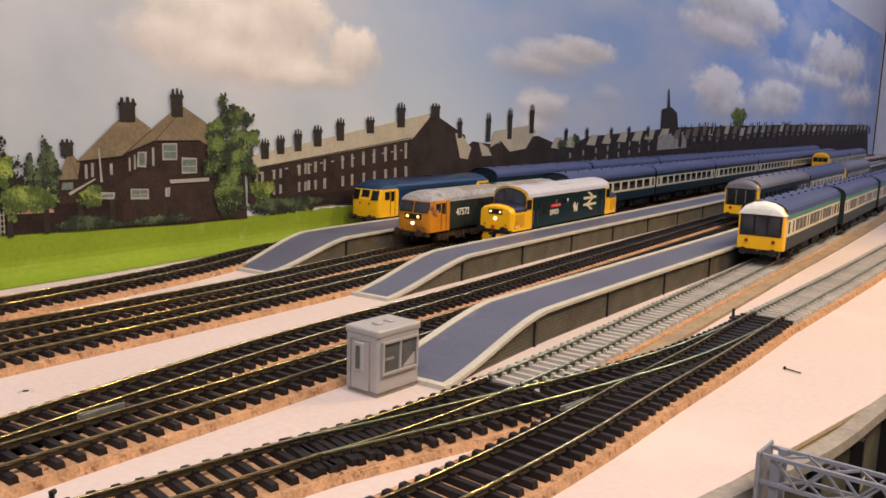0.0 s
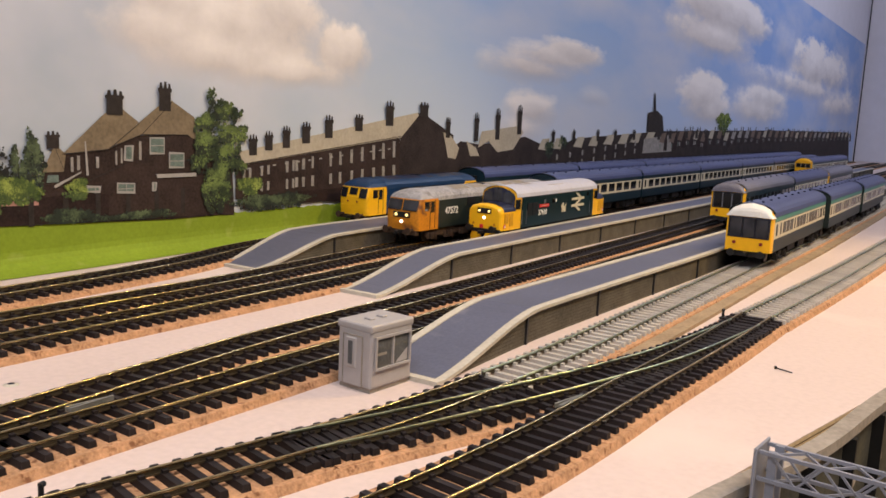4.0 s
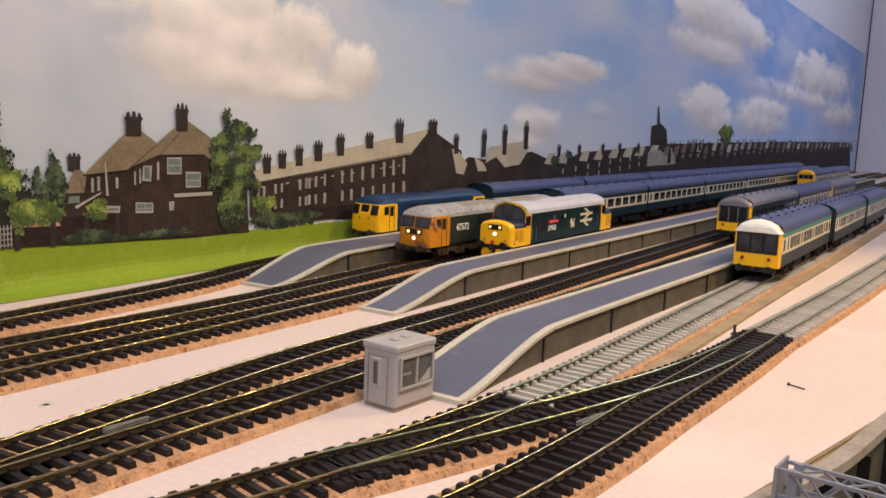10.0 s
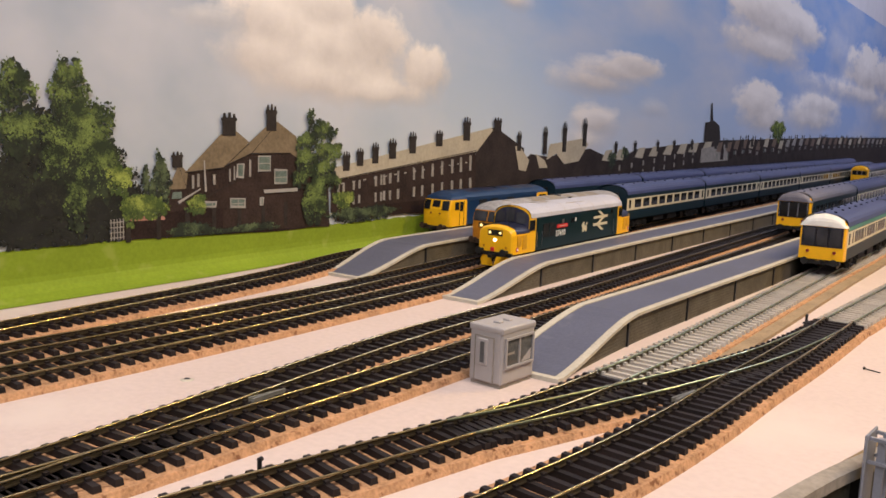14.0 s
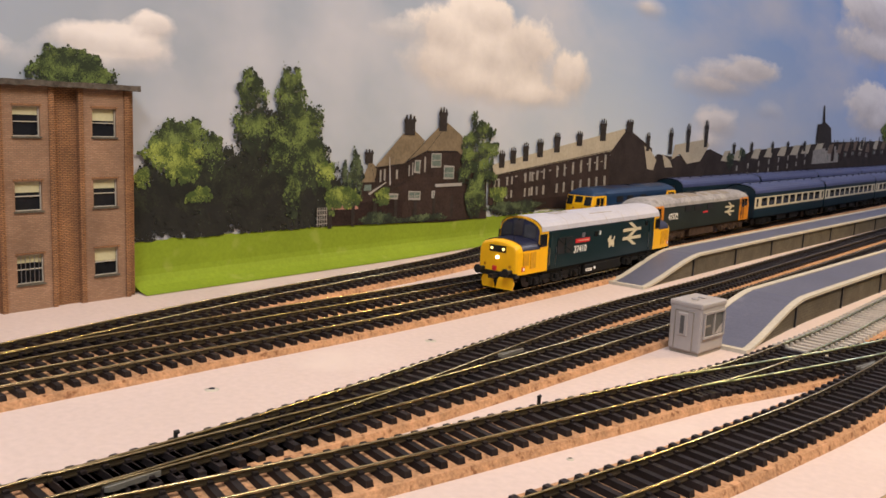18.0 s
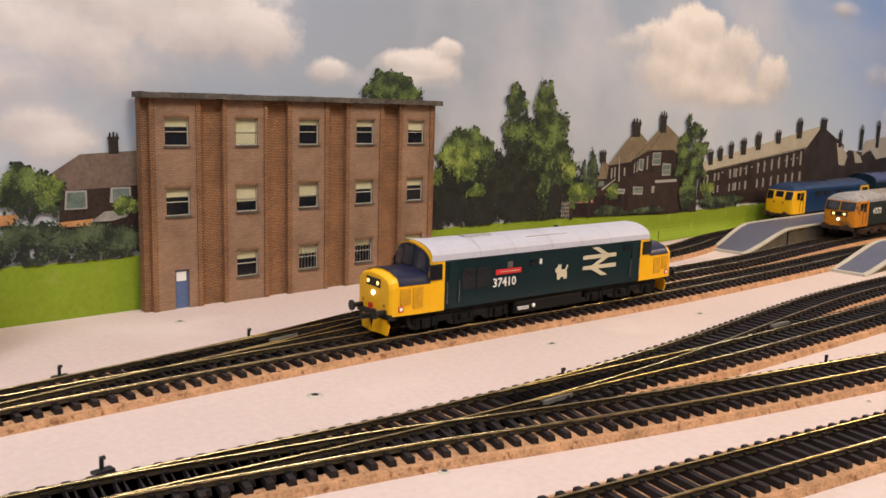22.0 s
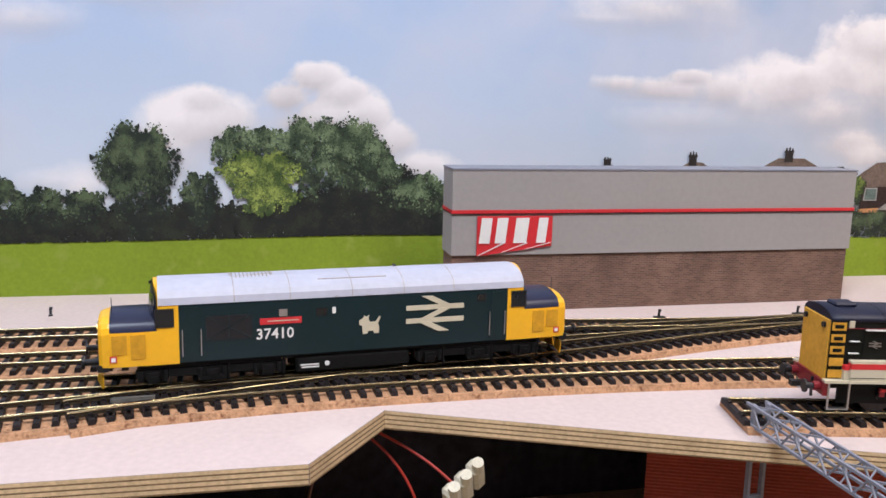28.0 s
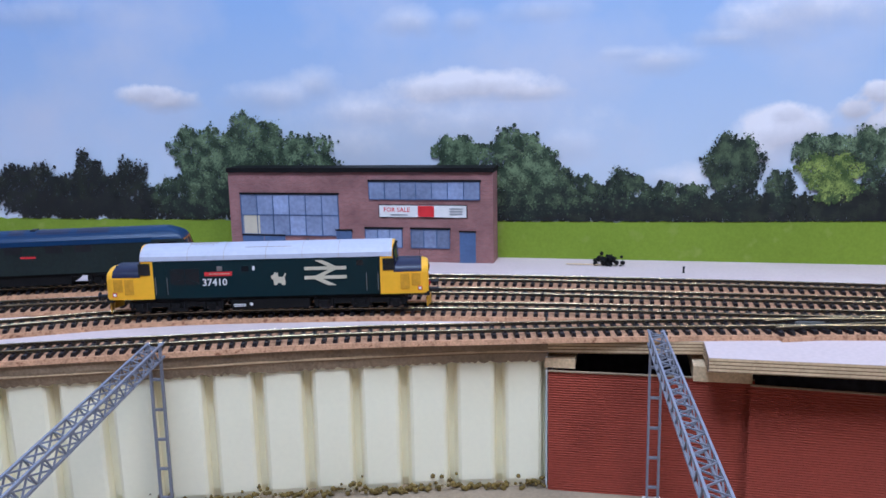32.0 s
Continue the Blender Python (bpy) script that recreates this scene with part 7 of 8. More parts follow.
print_tree("printed_hedge", T_BLACK, 2, [(-0.849, 0.0485, 0.1065, 0.0115), (-0.722, 0.0490, 0.0355, 0.0120), (-0.599, 0.0535, 0.0975, 0.0165), (-0.549, 0.0550, 0.0485, 0.0190)], 2.4)
print_tree("printed_tree", T_DARK, 3, [(-0.724, 0.0810, 0.0235, 0.0350), (-0.726, 0.0985, 0.0175, 0.0175)], 1.4)
print_tree("printed_tree", T_DARK, 3, [(-0.683, 0.0660, 0.0110, 0.0200), (-0.821, 0.0660, 0.0230, 0.0180), (-0.788, 0.0610, 0.0155, 0.0130), (-0.760, 0.0610, 0.0125, 0.0130), (-0.860, 0.0620, 0.0210, 0.0170), (-0.912, 0.0710, 0.0420, 0.0260)], 1.5)
print_tree("printed_tree", T_MID, 4, [(-0.605, 0.0995, 0.0195, 0.0255), (-0.572, 0.0990, 0.0180, 0.0220), (-0.661, 0.1015, 0.0125, 0.0155), (-0.639, 0.1080, 0.0120, 0.0110), (-0.548, 0.0870, 0.0085, 0.0100), (-0.526, 0.0700, 0.0240, 0.0130)], 1.6)
print_tree("printed_tree", T_LIGHT, 5, [(-0.641, 0.0825, 0.0245, 0.0185), (-0.635, 0.0685, 0.0170, 0.0125)], 0.9)
print_tree("printed_tree", T_MID, 4, [(-0.985, 0.1005, 0.0210, 0.0195), (-0.924, 0.1020, 0.0285, 0.0210), (-0.914, 0.0760, 0.0345, 0.0210), (-0.974, 0.0970, 0.0215, 0.0160)], 1.5)
print_tree("printed_tree", T_MID, 4, [(-1.258, 0.1010, 0.0285, 0.0310), (-1.194, 0.1070, 0.0405, 0.0310), (-1.146, 0.0945, 0.0395, 0.0245), (-1.230, 0.0785, 0.0445, 0.0325)], 1.8)
print_tree("printed_hedge", T_DARK, 3, [(-1.261, 0.0580, 0.0550, 0.0210), (-0.914, 0.0550, 0.0415, 0.0160)], 1.0)
print_tree("printed_tree", T_BLACK, 4, [(-1.464, 0.0635, 0.0390, 0.0305), (-1.387, 0.0665, 0.0240, 0.0325), (-1.343, 0.0640, 0.0270, 0.0300), (-1.418, 0.0575, 0.0205, 0.0245), (-1.543, 0.0650, 0.0480, 0.0330)], 2.0)
print_tree("printed_tree", T_MID, 2, [(-0.576, 0.0925, 0.0220, 0.0295), (-0.552, 0.0795, 0.0130, 0.0175)], 0.8)
print_tree("printed_tree", T_BLACK, 3, [(-0.565, 0.0565, 0.0445, 0.0195), (-0.532, 0.0625, 0.0235, 0.0235)], 1.2)
print_tree("hedge", T_BLACK, 1.2, [(0.130 + 0.017 * q, 0.052 + 0.004 * (q % 3), 0.017, 0.024) for q in range(11)], 1)
rng = random.Random(21)
SKYLINE = ((1.1, 0.080), (1.2, 0.091), (1.6, 0.106), (2.55, 0.117), (4.0, 0.123))
y = 1.58
while y < 3.95:
    w = 0.036 * (1 + 0.5 * (y - 1.0))
    zt = float(np.interp(y + w / 2, [q[0] for q in SKYLINE], [q[1] for q in SKYLINE])) + rng.uniform(-0.004, 0.002)
    print_piece("house_roof", rng.choice((P_SLATE, P_ROOF2, P_PALE, P_ROOF2)), 2.4, [(y, zt - 0.018), (y + w * 0.25, zt - rng.uniform(0, 0.003)), (y + w * 0.85, zt), (y + w * 0.62, zt - 0.020)])
    print_piece("gable", P_WALL, 2.8, [(y + w * 0.60, zt - 0.034), (y + w * 0.60, zt - 0.018), (y + w * 0.83, zt + 0.001), (y + w, zt - 0.016), (y + w, zt - 0.034)])
    for q in (0.1, 0.3):
        print_piece("window_frame", rng.choice((P_PALE, P_GLASS, P_WHITE)), 3.2, [(y + w * q, zt - 0.030), (y + w * (q + 0.09), zt - 0.030), (y + w * (q + 0.09), zt - 0.0225), (y + w * q, zt - 0.0225)])
    for q in (0.45, 0.80):
        if rng.random() < 0.75:
            print_piece("chimney", P_DARK, 3.4, [(y + w * q, zt - 0.003), (y + w * q, zt + 0.008), (y + w * (q + 0.13), zt + 0.0085), (y + w * (q + 0.13), zt - 0.003)])
    y += w * rng.uniform(1.0, 1.25)
for k in range(9):
    y = 1.135 + 0.045 * k
    for dz in (0.020, 0.034):
        print_piece("window_frame", P_PALE, 3.2, [(y, 0.080 + 0.025 * k / 9 - dz), (y + 0.006, 0.080 + 0.025 * k / 9 - dz), (y + 0.006, 0.088 + 0.025 * k / 9 - dz), (y, 0.088 + 0.025 * k / 9 - dz)])
for k in range(11):
    print_tree("hedge", T_BLACK, 1.5, [(-1.46 + 0.094 * k + 0.018 * q, 0.045 + 0.004 * math.sin(k * 2.3 + q * 1.7), 0.014, 0.013) for q in range(6)], 1)


# ---- brick office block ----
def office_block():
    ob = thing("office_block", "three-storey brown brick office block with flat parapet", "building")
    x0, x1, ya, yb, top = BACK + 0.0035, -0.8245, -0.1035, 0.1265, 0.1340
    part("wall", boxes((x0, x1, ya, yb, 0, top - 0.003)), M_OFFICE2, ob, "darker recessed brick wall")
    cop = boxes((x0, x1 + 0.0065, ya - 0.002, yb + 0.002, top - 0.0032, top))
    bmesh.ops.subdivide_edges(cop, edges=[e for e in cop.edges if e.calc_length() > 0.1], cuts=60)
    rng = random.Random(3)
    for v in cop.verts:
        v.co.z += rng.uniform(-0.0004, 0.0004)
        v.co.x += rng.uniform(-0.0002, 0.0003)
    part("coping", cop, M_COPING, ob, "weathered dark parapet coping")
    blinds = [[0.35, 1.0, 0.25, 0.3, 0.45], [0.35, 0.65, 0.6, 0.4, 0.35], [None, 0.35, 0.4, 0.3, 0.5]]
    for k in range(5):
        y0 = -0.0985 + k * 0.0472
        y1 = y0 + 0.0308
        wy0, wy1 = -0.0897 + 0.0470 * k, -0.0742 + 0.0470 * k
        px = x1 + 0.0026
        levels = []
        for r in range(3):
            zt = 0.1192 - 0.0430 * r
            if r == 2 and k == 0:
                levels.append((0.0, 0.0250, wy0 + 0.0045, wy1 - 0.0015))
            else:
                levels.append((zt - 0.0172, zt, wy0, wy1))
        levels.sort()
        bm, zlast = bmesh.new(), 0.0
        for z0, z1, a, b in levels:
            box(bm, x1 - 0.0005, px, y0, y1, zlast, z0) if z0 > zlast else None
            box(bm, x1 - 0.0005, px, y0, a, z0, z1)
            box(bm, x1 - 0.0005, px, b, y1, z0, z1)
            zlast = z1
        box(bm, x1 - 0.0005, px, y0, y1, zlast, top - 0.0032)
        bay = part("brick_bay", bm, M_OFFICE, ob, "brown brick bay standing proud of the wall")
        part("corner_pier", boxes((x1 - 0.0002, px + 0.0009, y0 - 0.0008, y0 + 0.0022, 0, top - 0.0034)), M_OFFICE2, bay)
        part("corner_pier", boxes((x1 - 0.0002, px + 0.0009, y1 - 0.0022, y1 + 0.0008, 0, top - 0.0034)), M_OFFICE2, bay)
        for r in range(3):
            zt = 0.1192 - 0.0430 * r
            if r == 2 and k == 0:
                d = part("door", boxes((x1, x1 + 0.0008, wy0 + 0.0045, wy1 - 0.0015, 0, 0.0250)), M_BLUEDOOR, ob, "blue entrance door")
                part("door_notice", boxes((x1 + 0.0008, x1 + 0.0011, wy0 + 0.006, wy1 - 0.003, 0.0175, 0.0235)), M_WHITE, d)
                continue
            w = thing_part("window", ob)
            part("glass", boxes((x1, x1 + 0.0004, wy0, wy1, zt - 0.0172, zt)), M_GLASS, w)
            frac = blinds[r][k]
            part("blind", boxes((x1 + 0.0003, x1 + 0.0007, wy0 + 0.0008, wy1 - 0.0008, zt - 0.0165 * frac, zt - 0.0006)), M_BLIND, w, "cream roller blind")
            fr = [(wy0, wy1, zt - 0.0005, zt), (wy0, wy1, zt - 0.0172, zt - 0.0167), (wy0, wy0 + 0.0005, zt - 0.0167, zt - 0.0005), (wy1 - 0.0005, wy1, zt - 0.0167, zt - 0.0005), (wy0, wy1, zt - 0.0090, zt - 0.0085)]
            part("frame", boxes(*[(x1 + 0.0004, x1 + 0.0013, *f) for f in fr]), M_EDGE, w)
            if r == 2 and k in (2, 3):
                part("window_bars", boxes(*[(x1 + 0.0013, x1 + 0.0017, wy0 + 0.0155 * q / 6 - 0.00015, wy0 + 0.0155 * q / 6 + 0.00015, zt - 0.0165, zt - 0.0008) for q in range(1, 6)]), M_STEEL, w, "steel window bars")
            part("sill", boxes((x1 + 0.0002, px + 0.0009, wy0 - 0.0008, wy1 + 0.0008, zt - 0.0182, zt - 0.0172)), M_PLATWALL, w)
            part("lintel", boxes((px - 0.0004, px + 0.0004, wy0 - 0.001, wy1 + 0.001, zt, zt + 0.0014)), M_OFFICE2, w)
    return ob


def thing_part(name, parent):
    ob = new(name)
    ob.parent = parent
    return ob


office_block()

# ---- retail warehouse ----
store = thing("retail_warehouse", "grey clad retail warehouse on a brick plinth, red stripe", "building")
store.matrix_basis = pose(-0.7555, -0.2155, 0, 0, 0, 0.6)
part("cladding", boxes((-0.027, 0.0, -0.3035, 0.0, 0.0395, 0.0968)), M_CLAD, store, "smooth grey metal cladding")
part("plinth", boxes((-0.027, -0.0015, -0.3025, -0.001, 0.0, 0.0398)), M_PLINTH, store, "brown brick plinth")
part("roof_edge", boxes((-0.0275, 0.0005, -0.304, 0.0005, 0.0966, 0.0976)), M_LATTICE, store)
part("stripe", boxes((-0.0274, 0.0006, -0.3039, 0.0005, 0.0678, 0.0700)), M_RED, store, "bright red stripe")
part("stripe_lip", boxes((-0.0274, 0.0009, -0.3039, 0.0005, 0.0672, 0.0678)), M_CHASSIS, store)
sign = part("sign", prism([(-0.2865, 0.0390), (-0.2340, 0.0455), (-0.2340, 0.0660), (-0.2865, 0.0660)], "x", 0.0004, 0.0012), M_RED, store, "red and white sign with plain white shapes")
for y0, y1 in ((-0.2845, -0.2772), (-0.2735, -0.2662), (-0.2605, -0.2515), (-0.2445, -0.2380)):
    part("white_shape", prism([(y0 - 0.0008, 0.0478), (y1 - 0.0008, 0.0478), (y1 + 0.0010, 0.0648), (y0 + 0.0010, 0.0648)], "x", 0.0012, 0.0020), M_WHITE, sign)
for k in range(3):
    y = -0.2860 + 0.0165 * k
    part("sign_flash", prism([(y, 0.0395 + 0.002 * k), (y + 0.0008, 0.0395 + 0.002 * k), (y + 0.0185, 0.0478), (y + 0.0172, 0.0478)], "x", 0.0011, 0.0019), M_WHITE, sign)

# ---- factory ----
factory = thing("factory", "pink brick factory with blue windows and a sale board", "building")
FX, FY, FZ = -0.8035, -1.2125, 0.0885
part("wall", boxes((BACK + 0.0035, FX, FY, FY + 0.2685, 0, FZ)), M_FACTORY, factory, "pink-red brick front")
part("roof_edge", boxes((BACK + 0.0035, FX + 0.0022, FY - 0.001, FY + 0.2695, FZ - 0.001, FZ + 0.0035)), M_CHASSIS, factory, "black roof edge")


def glazed(y0, y1, z0, z1, cols, rows, name="window"):
    w = part(name, boxes((FX - 0.0002, FX + 0.0004, y0, y1, z0, z1)), M_BLUEFRAME, factory, "blue-framed factory glazing")
    for i in range(cols):
        for j in range(rows):
            a, b = y0 + (y1 - y0) * i / cols, y0 + (y1 - y0) * (i + 1) / cols
            c, d = z0 + (z1 - z0) * j / rows, z0 + (z1 - z0) * (j + 1) / rows
            part("pane", boxes((FX + 0.0003, FX + 0.0006, a + 0.0005, b - 0.0005, c + 0.0005, d - 0.0005)), M_FACPANE, w)
    part("window_frame", boxes(*[(FX + 0.0003, FX + 0.0013, y0 + (y1 - y0) * i / cols - 0.0003, y0 + (y1 - y0) * i / cols + 0.0003, z0, z1) for i in range(cols + 1)],
                               *[(FX + 0.0003, FX + 0.0012, y0, y1, z0 + (z1 - z0) * j / rows - 0.0003, z0 + (z1 - z0) * j / rows + 0.0003) for j in range(rows + 1)]), M_BLUEDOOR, w)
    part("lintel", boxes((FX - 0.0002, FX + 0.0014, y0 - 0.0008, y1 + 0.0012, z1, z1 + 0.0018)), M_CHASSIS, w)
    return w


M_FACPANE = mat("grey_blue_pane", (0.24, 0.28, 0.41), 0.2, vary=0.22, scale=30, per_object=0.35)
glazed(FY + 0.0125, FY + 0.1150, 0.0245, 0.0655, 6, 2)
part("lit_pane", boxes((FX + 0.0006, FX + 0.0008, FY + 0.0150, FY + 0.0320, 0.026, 0.0445)), M_CREAM, factory, "pale cream blind behind the glazing")
glazed(FY + 0.147, FY + 0.256, 0.0612, 0.0785, 7, 1)
glazed(FY + 0.142, FY + 0.179, 0.0140, 0.0322, 3, 1)
glazed(FY + 0.188, FY + 0.226, 0.0140, 0.0322, 3, 1)
for a, b, h in ((0.0125, 0.0350, 0.0240), (0.0360, 0.0580, 0.0240), (0.112, 0.128, 0.0300), (0.236, 0.2515, 0.0300)):
    d = part("door", boxes((FX - 0.0002, FX + 0.0008, FY + a, FY + b, 0, h)), M_BLUEDOOR, factory, "pale blue door")
    part("door_frame", boxes((FX, FX + 0.0014, FY + a - 0.0006, FY + b + 0.0006, h, h + 0.0012)), M_CHASSIS, d)
sale = part("sale_board", boxes((FX, FX + 0.0012, FY + 0.157, FY + 0.243, 0.0442, 0.0555)), M_WHITE, factory, "white board reading FOR SALE")
part("board_frame", boxes((FX, FX + 0.0009, FY + 0.1563, FY + 0.2437, 0.0435, 0.0562)), M_CHASSIS, sale)
text("FOR SALE", 0.0062, M_RED, sale, pose(FX + 0.0012, FY + 0.1745, 0.0493, 90, 0, 90), "sale_lettering")
part("red_square", boxes((FX + 0.0011, FX + 0.0015, FY + 0.1955, FY + 0.2115, 0.0445, 0.0552)), M_RED, sale)
for q in range(3):
    part("small_print", boxes((FX + 0.0011, FX + 0.0015, FY + 0.2265, FY + 0.2395, 0.0468 + 0.0026 * q, 0.0478 + 0.0026 * q)), M_STEEL, sale)
part("small_print", boxes((FX + 0.0011, FX + 0.0015, FY + 0.168, FY + 0.186, 0.0459, 0.0468)), M_STEEL, sale)

# ---- front of the lower level: fascia, foam wall, red card, gantries ----
CURVE_EDGE = smooth_path([(-0.556, -0.871), (-0.547, -0.915), (-0.532, -0.967), (-0.511, -1.035), (-0.486, -1.105), (-0.458, -1.185), (-0.385, -1.39), (-0.225, -1.65)], 0.002)


def fascia():
    rng = random.Random(8)
    rows = []
    hd = headings(CURVE_EDGE)
    for p, d in zip(CURVE_EDGE, hd):
        r = Vector((-d.y, d.x, 0))
        low = -0.0150 + rng.uniform(-0.0010, 0.0010)
        rows.append([p + r * -0.004 + Vector((0, 0, 0.0006)), p + r * 0.001 + Vector((0, 0, 0.0004)), p + r * 0.0008 + Vector((0, 0, -0.006)), p + r * -0.0015 + Vector((0, 0, low)), p + r * -0.016 + Vector((0, 0, low - 0.0004))])
    ob = part("fascia", strip(rows), M_FASCIA)
    return tagged(ob, "rough brown plastered edge strip along the curve", "fascia", kind="structure")


fascia()
foam = thing("foam_wall", "wall of cream foam panels below the curve", "retaining wall")
PANEL, n_p = 0.0326, 0
hd = headings(CURVE_EDGE)
per = int(PANEL / 0.002)
for k in range(0, len(CURVE_EDGE) - per - 1, per):
    rows = []
    for i in range(k, k + per + 1):
        u = (i - k) / per
        bulge = 0.0085 * (min(1.0, max(0.0, min(u, 1 - u) - 0.065) / 0.085)) ** 0.5
        p, d = CURVE_EDGE[i], hd[i]
        r = Vector((-d.y, d.x, 0))
        lean = 0.004 * min(1.0, max(0.0, (-0.90 - p.y) / 0.2))
        rows.append([p + r * (bulge - 0.0115 + off - lean * (-0.0135 - z) / 0.09) + Vector((0, 0, z)) for z, off in ((-0.0135, -0.0015), (-0.0150, 0.0), (-0.05, 0.0005), (-0.099, 0.0005), (-0.105, -0.001))])
    part("foam_panel", strip(rows), M_FOAM, foam, "cream foam panel with rounded edges")
    n_p += 1
rows = [[p + Vector((-0.0135 - (0.004 * min(1.0, max(0.0, (-0.90 - p.y) / 0.2)) if z < -0.05 else 0.0), 0, z)) for z in (-0.013, -0.105)] for p in CURVE_EDGE]
part("backing", strip(rows), M_PLATWALL, foam, "dark gap behind the panels")
part("end_face", boxes((-0.600, -0.5565, -0.8725, -0.8712, -0.105, -0.0095)), M_WHITE, foam, "white end face of the foam wall")
moss = bmesh.new()
rng = random.Random(4)
for i in range(0, len(CURVE_EDGE) - 1):
    d = hd[i]
    r = Vector((-d.y, d.x, 0))
    for q in range(2):
        lean = 0.004 * min(1.0, max(0.0, (-0.90 - CURVE_EDGE[i].y) / 0.2))
        p = CURVE_EDGE[i] + r * (rng.uniform(-0.006, 0.003) - lean) + Vector((0, 0, -0.104 + abs(rng.gauss(0, 0.0036 if math.sin(i * 0.21) > 0.1 else 0.0012))))
        bmesh.ops.create_icosphere(moss, subdivisions=1, radius=rng.uniform(0.0008, 0.0022), matrix=Matrix.Translation(p) @ pose(0, 0, 0, 0, 0, rng.uniform(0, 360)))
ob = part("moss", moss, mat("brown_moss", (0.16, 0.11, 0.03), 0.95, vary=0.5, scale=200, bump=0.5))
tagged(ob, "brown scatter moss along the foot of the wall", "moss", kind="stuff")


def card_sheet(label, a, b, top, tilt=0.0):
    """A ribbed red card sheet hanging upright between two plan points."""
    a, b = Vector((*a, 0)), Vector((*b, 0))
    d = (b - a).normalized()
    r = Vector((d.y, -d.x, 0))
    if r.x < 0:
        r = -r
    rows, z, k = [], top, 0
    while z > -0.105:
        off = 0.00035 if k % 2 else -0.00035
        rows.append([a + r * off + Vector((0, 0, z)), b + r * off + Vector((0, 0, z + tilt))])
        z -= 0.00085
        k += 1
    ob = thing("ribbed_card", label, "card sheet", "red card sheets")
    part("sheet", strip(rows), M_REDCARD, ob)
    up = Vector((0, 0, top))
    part("top_edge", loft([[q + r * o + up + Vector((0, 0, h)) for o, h in ((-0.0010, -0.0004), (0.0010, -0.0004), (0.0010, 0.0004), (-0.0010, 0.0004))] for q in (a, b + Vector((0, 0, tilt)))]), M_FASCIA, ob, "cut brown card edge")
    return ob


card_sheet("red ribbed card sheet closing the gap under the board", (-0.5535, -0.8705), (-0.5535, -0.7405), -0.0205)
card_sheet("red ribbed card sheet beside the open wiring bay", (-0.5495, -0.7435), (-0.5495, -0.634), -0.0225, -0.003)
card_sheet("red ribbed card sheet under the shunter's siding", (-0.560, -0.466), (-0.47, -0.22), -0.016)
# added dark panel, its colour standing in for the deep shade below the board
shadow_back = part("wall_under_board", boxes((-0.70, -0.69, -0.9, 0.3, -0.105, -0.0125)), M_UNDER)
tagged(shadow_back, "dark panel standing in for the shaded space under the baseboard", "wall", kind="structure")
joist = thing("board_joist", "pale timber joist end under the board", "joist")
part("timber", boxes((-0.64, -0.5555, -0.873, -0.853, -0.019, -0.0125)), M_PLY, joist)
joist = thing("board_joist", "pale timber joist end above the red card", "joist")
part("timber", boxes((-0.62, -0.552, -0.778, -0.742, -0.0225, -0.0125)), M_PLY, joist)


def wire(points, material, radius=0.0007):
    path = [Vector(p) for p in points]
    cu = bpy.data.curves.new("wire", "CURVE")
    cu.dimensions, cu.bevel_depth, cu.bevel_resolution = "3D", radius, 2
    sp = cu.splines.new("NURBS")
    sp.points.add(len(path) - 1)
    for q, p in zip(sp.points, path):
        q.co = (*p, 1)
    sp.use_endpoint_u = True
    tmp = bpy.data.objects.new("tmp", cu)
    scene.collection.objects.link(tmp)
    me = bpy.data.meshes.new_from_object(tmp.evaluated_get(bpy.context.evaluated_depsgraph_get()))
    bpy.data.objects.remove(tmp)
    me.materials.clear()
    return me


M_WIRE_RED = mat("red_wire", (0.35, 0.03, 0.02), 0.4)
M_WIRE_BLUE = mat("blue_wire", (0.03, 0.07, 0.2), 0.4)
M_WIRE_BROWN = mat("brown_wire", (0.15, 0.07, 0.04), 0.4)
M_CLEAR = mat("milky_connector_plastic", (0.6, 0.55, 0.42), 0.3, vary=0.15, scale=120)
M_TERMINAL = mat("green_terminal_plastic", (0.05, 0.3, 0.1), 0.4)
loom = thing("wiring_loom", "red, brown and blue wires hanging under the board", "wiring")
for pts, m in ((((-0.60, -0.595, -0.014), (-0.585, -0.575, -0.02), (-0.575, -0.565, -0.025), (-0.568, -0.556, -0.034)), M_WIRE_RED), (((-0.60, -0.60, -0.014), (-0.58, -0.57, -0.03), (-0.58, -0.565, -0.06), (-0.57, -0.57, -0.10)), M_WIRE_RED),
               (((-0.57, -0.56, -0.045), (-0.565, -0.55, -0.065), (-0.57, -0.53, -0.08), (-0.57, -0.52, -0.10)), M_WIRE_BLUE), (((-0.57, -0.56, -0.045), (-0.57, -0.545, -0.07), (-0.575, -0.525, -0.085), (-0.57, -0.51, -0.10)), M_WIRE_BLUE),
               (((-0.60, -0.615, -0.014), (-0.585, -0.62, -0.03), (-0.58, -0.625, -0.05), (-0.575, -0.63, -0.06)), M_WIRE_BROWN), (((-0.56, -0.57, -0.05), (-0.57, -0.58, -0.07), (-0.575, -0.58, -0.09), (-0.57, -0.57, -0.104)), M_WIRE_RED)):
    part_of("wire", wire(pts, m), m, loom)
conn = thing("wire_connector", "milky plastic terminal strip hanging on its wires", "connector")
conn.matrix_basis = pose(-0.566, -0.553, -0.032, 30, 20, 40)
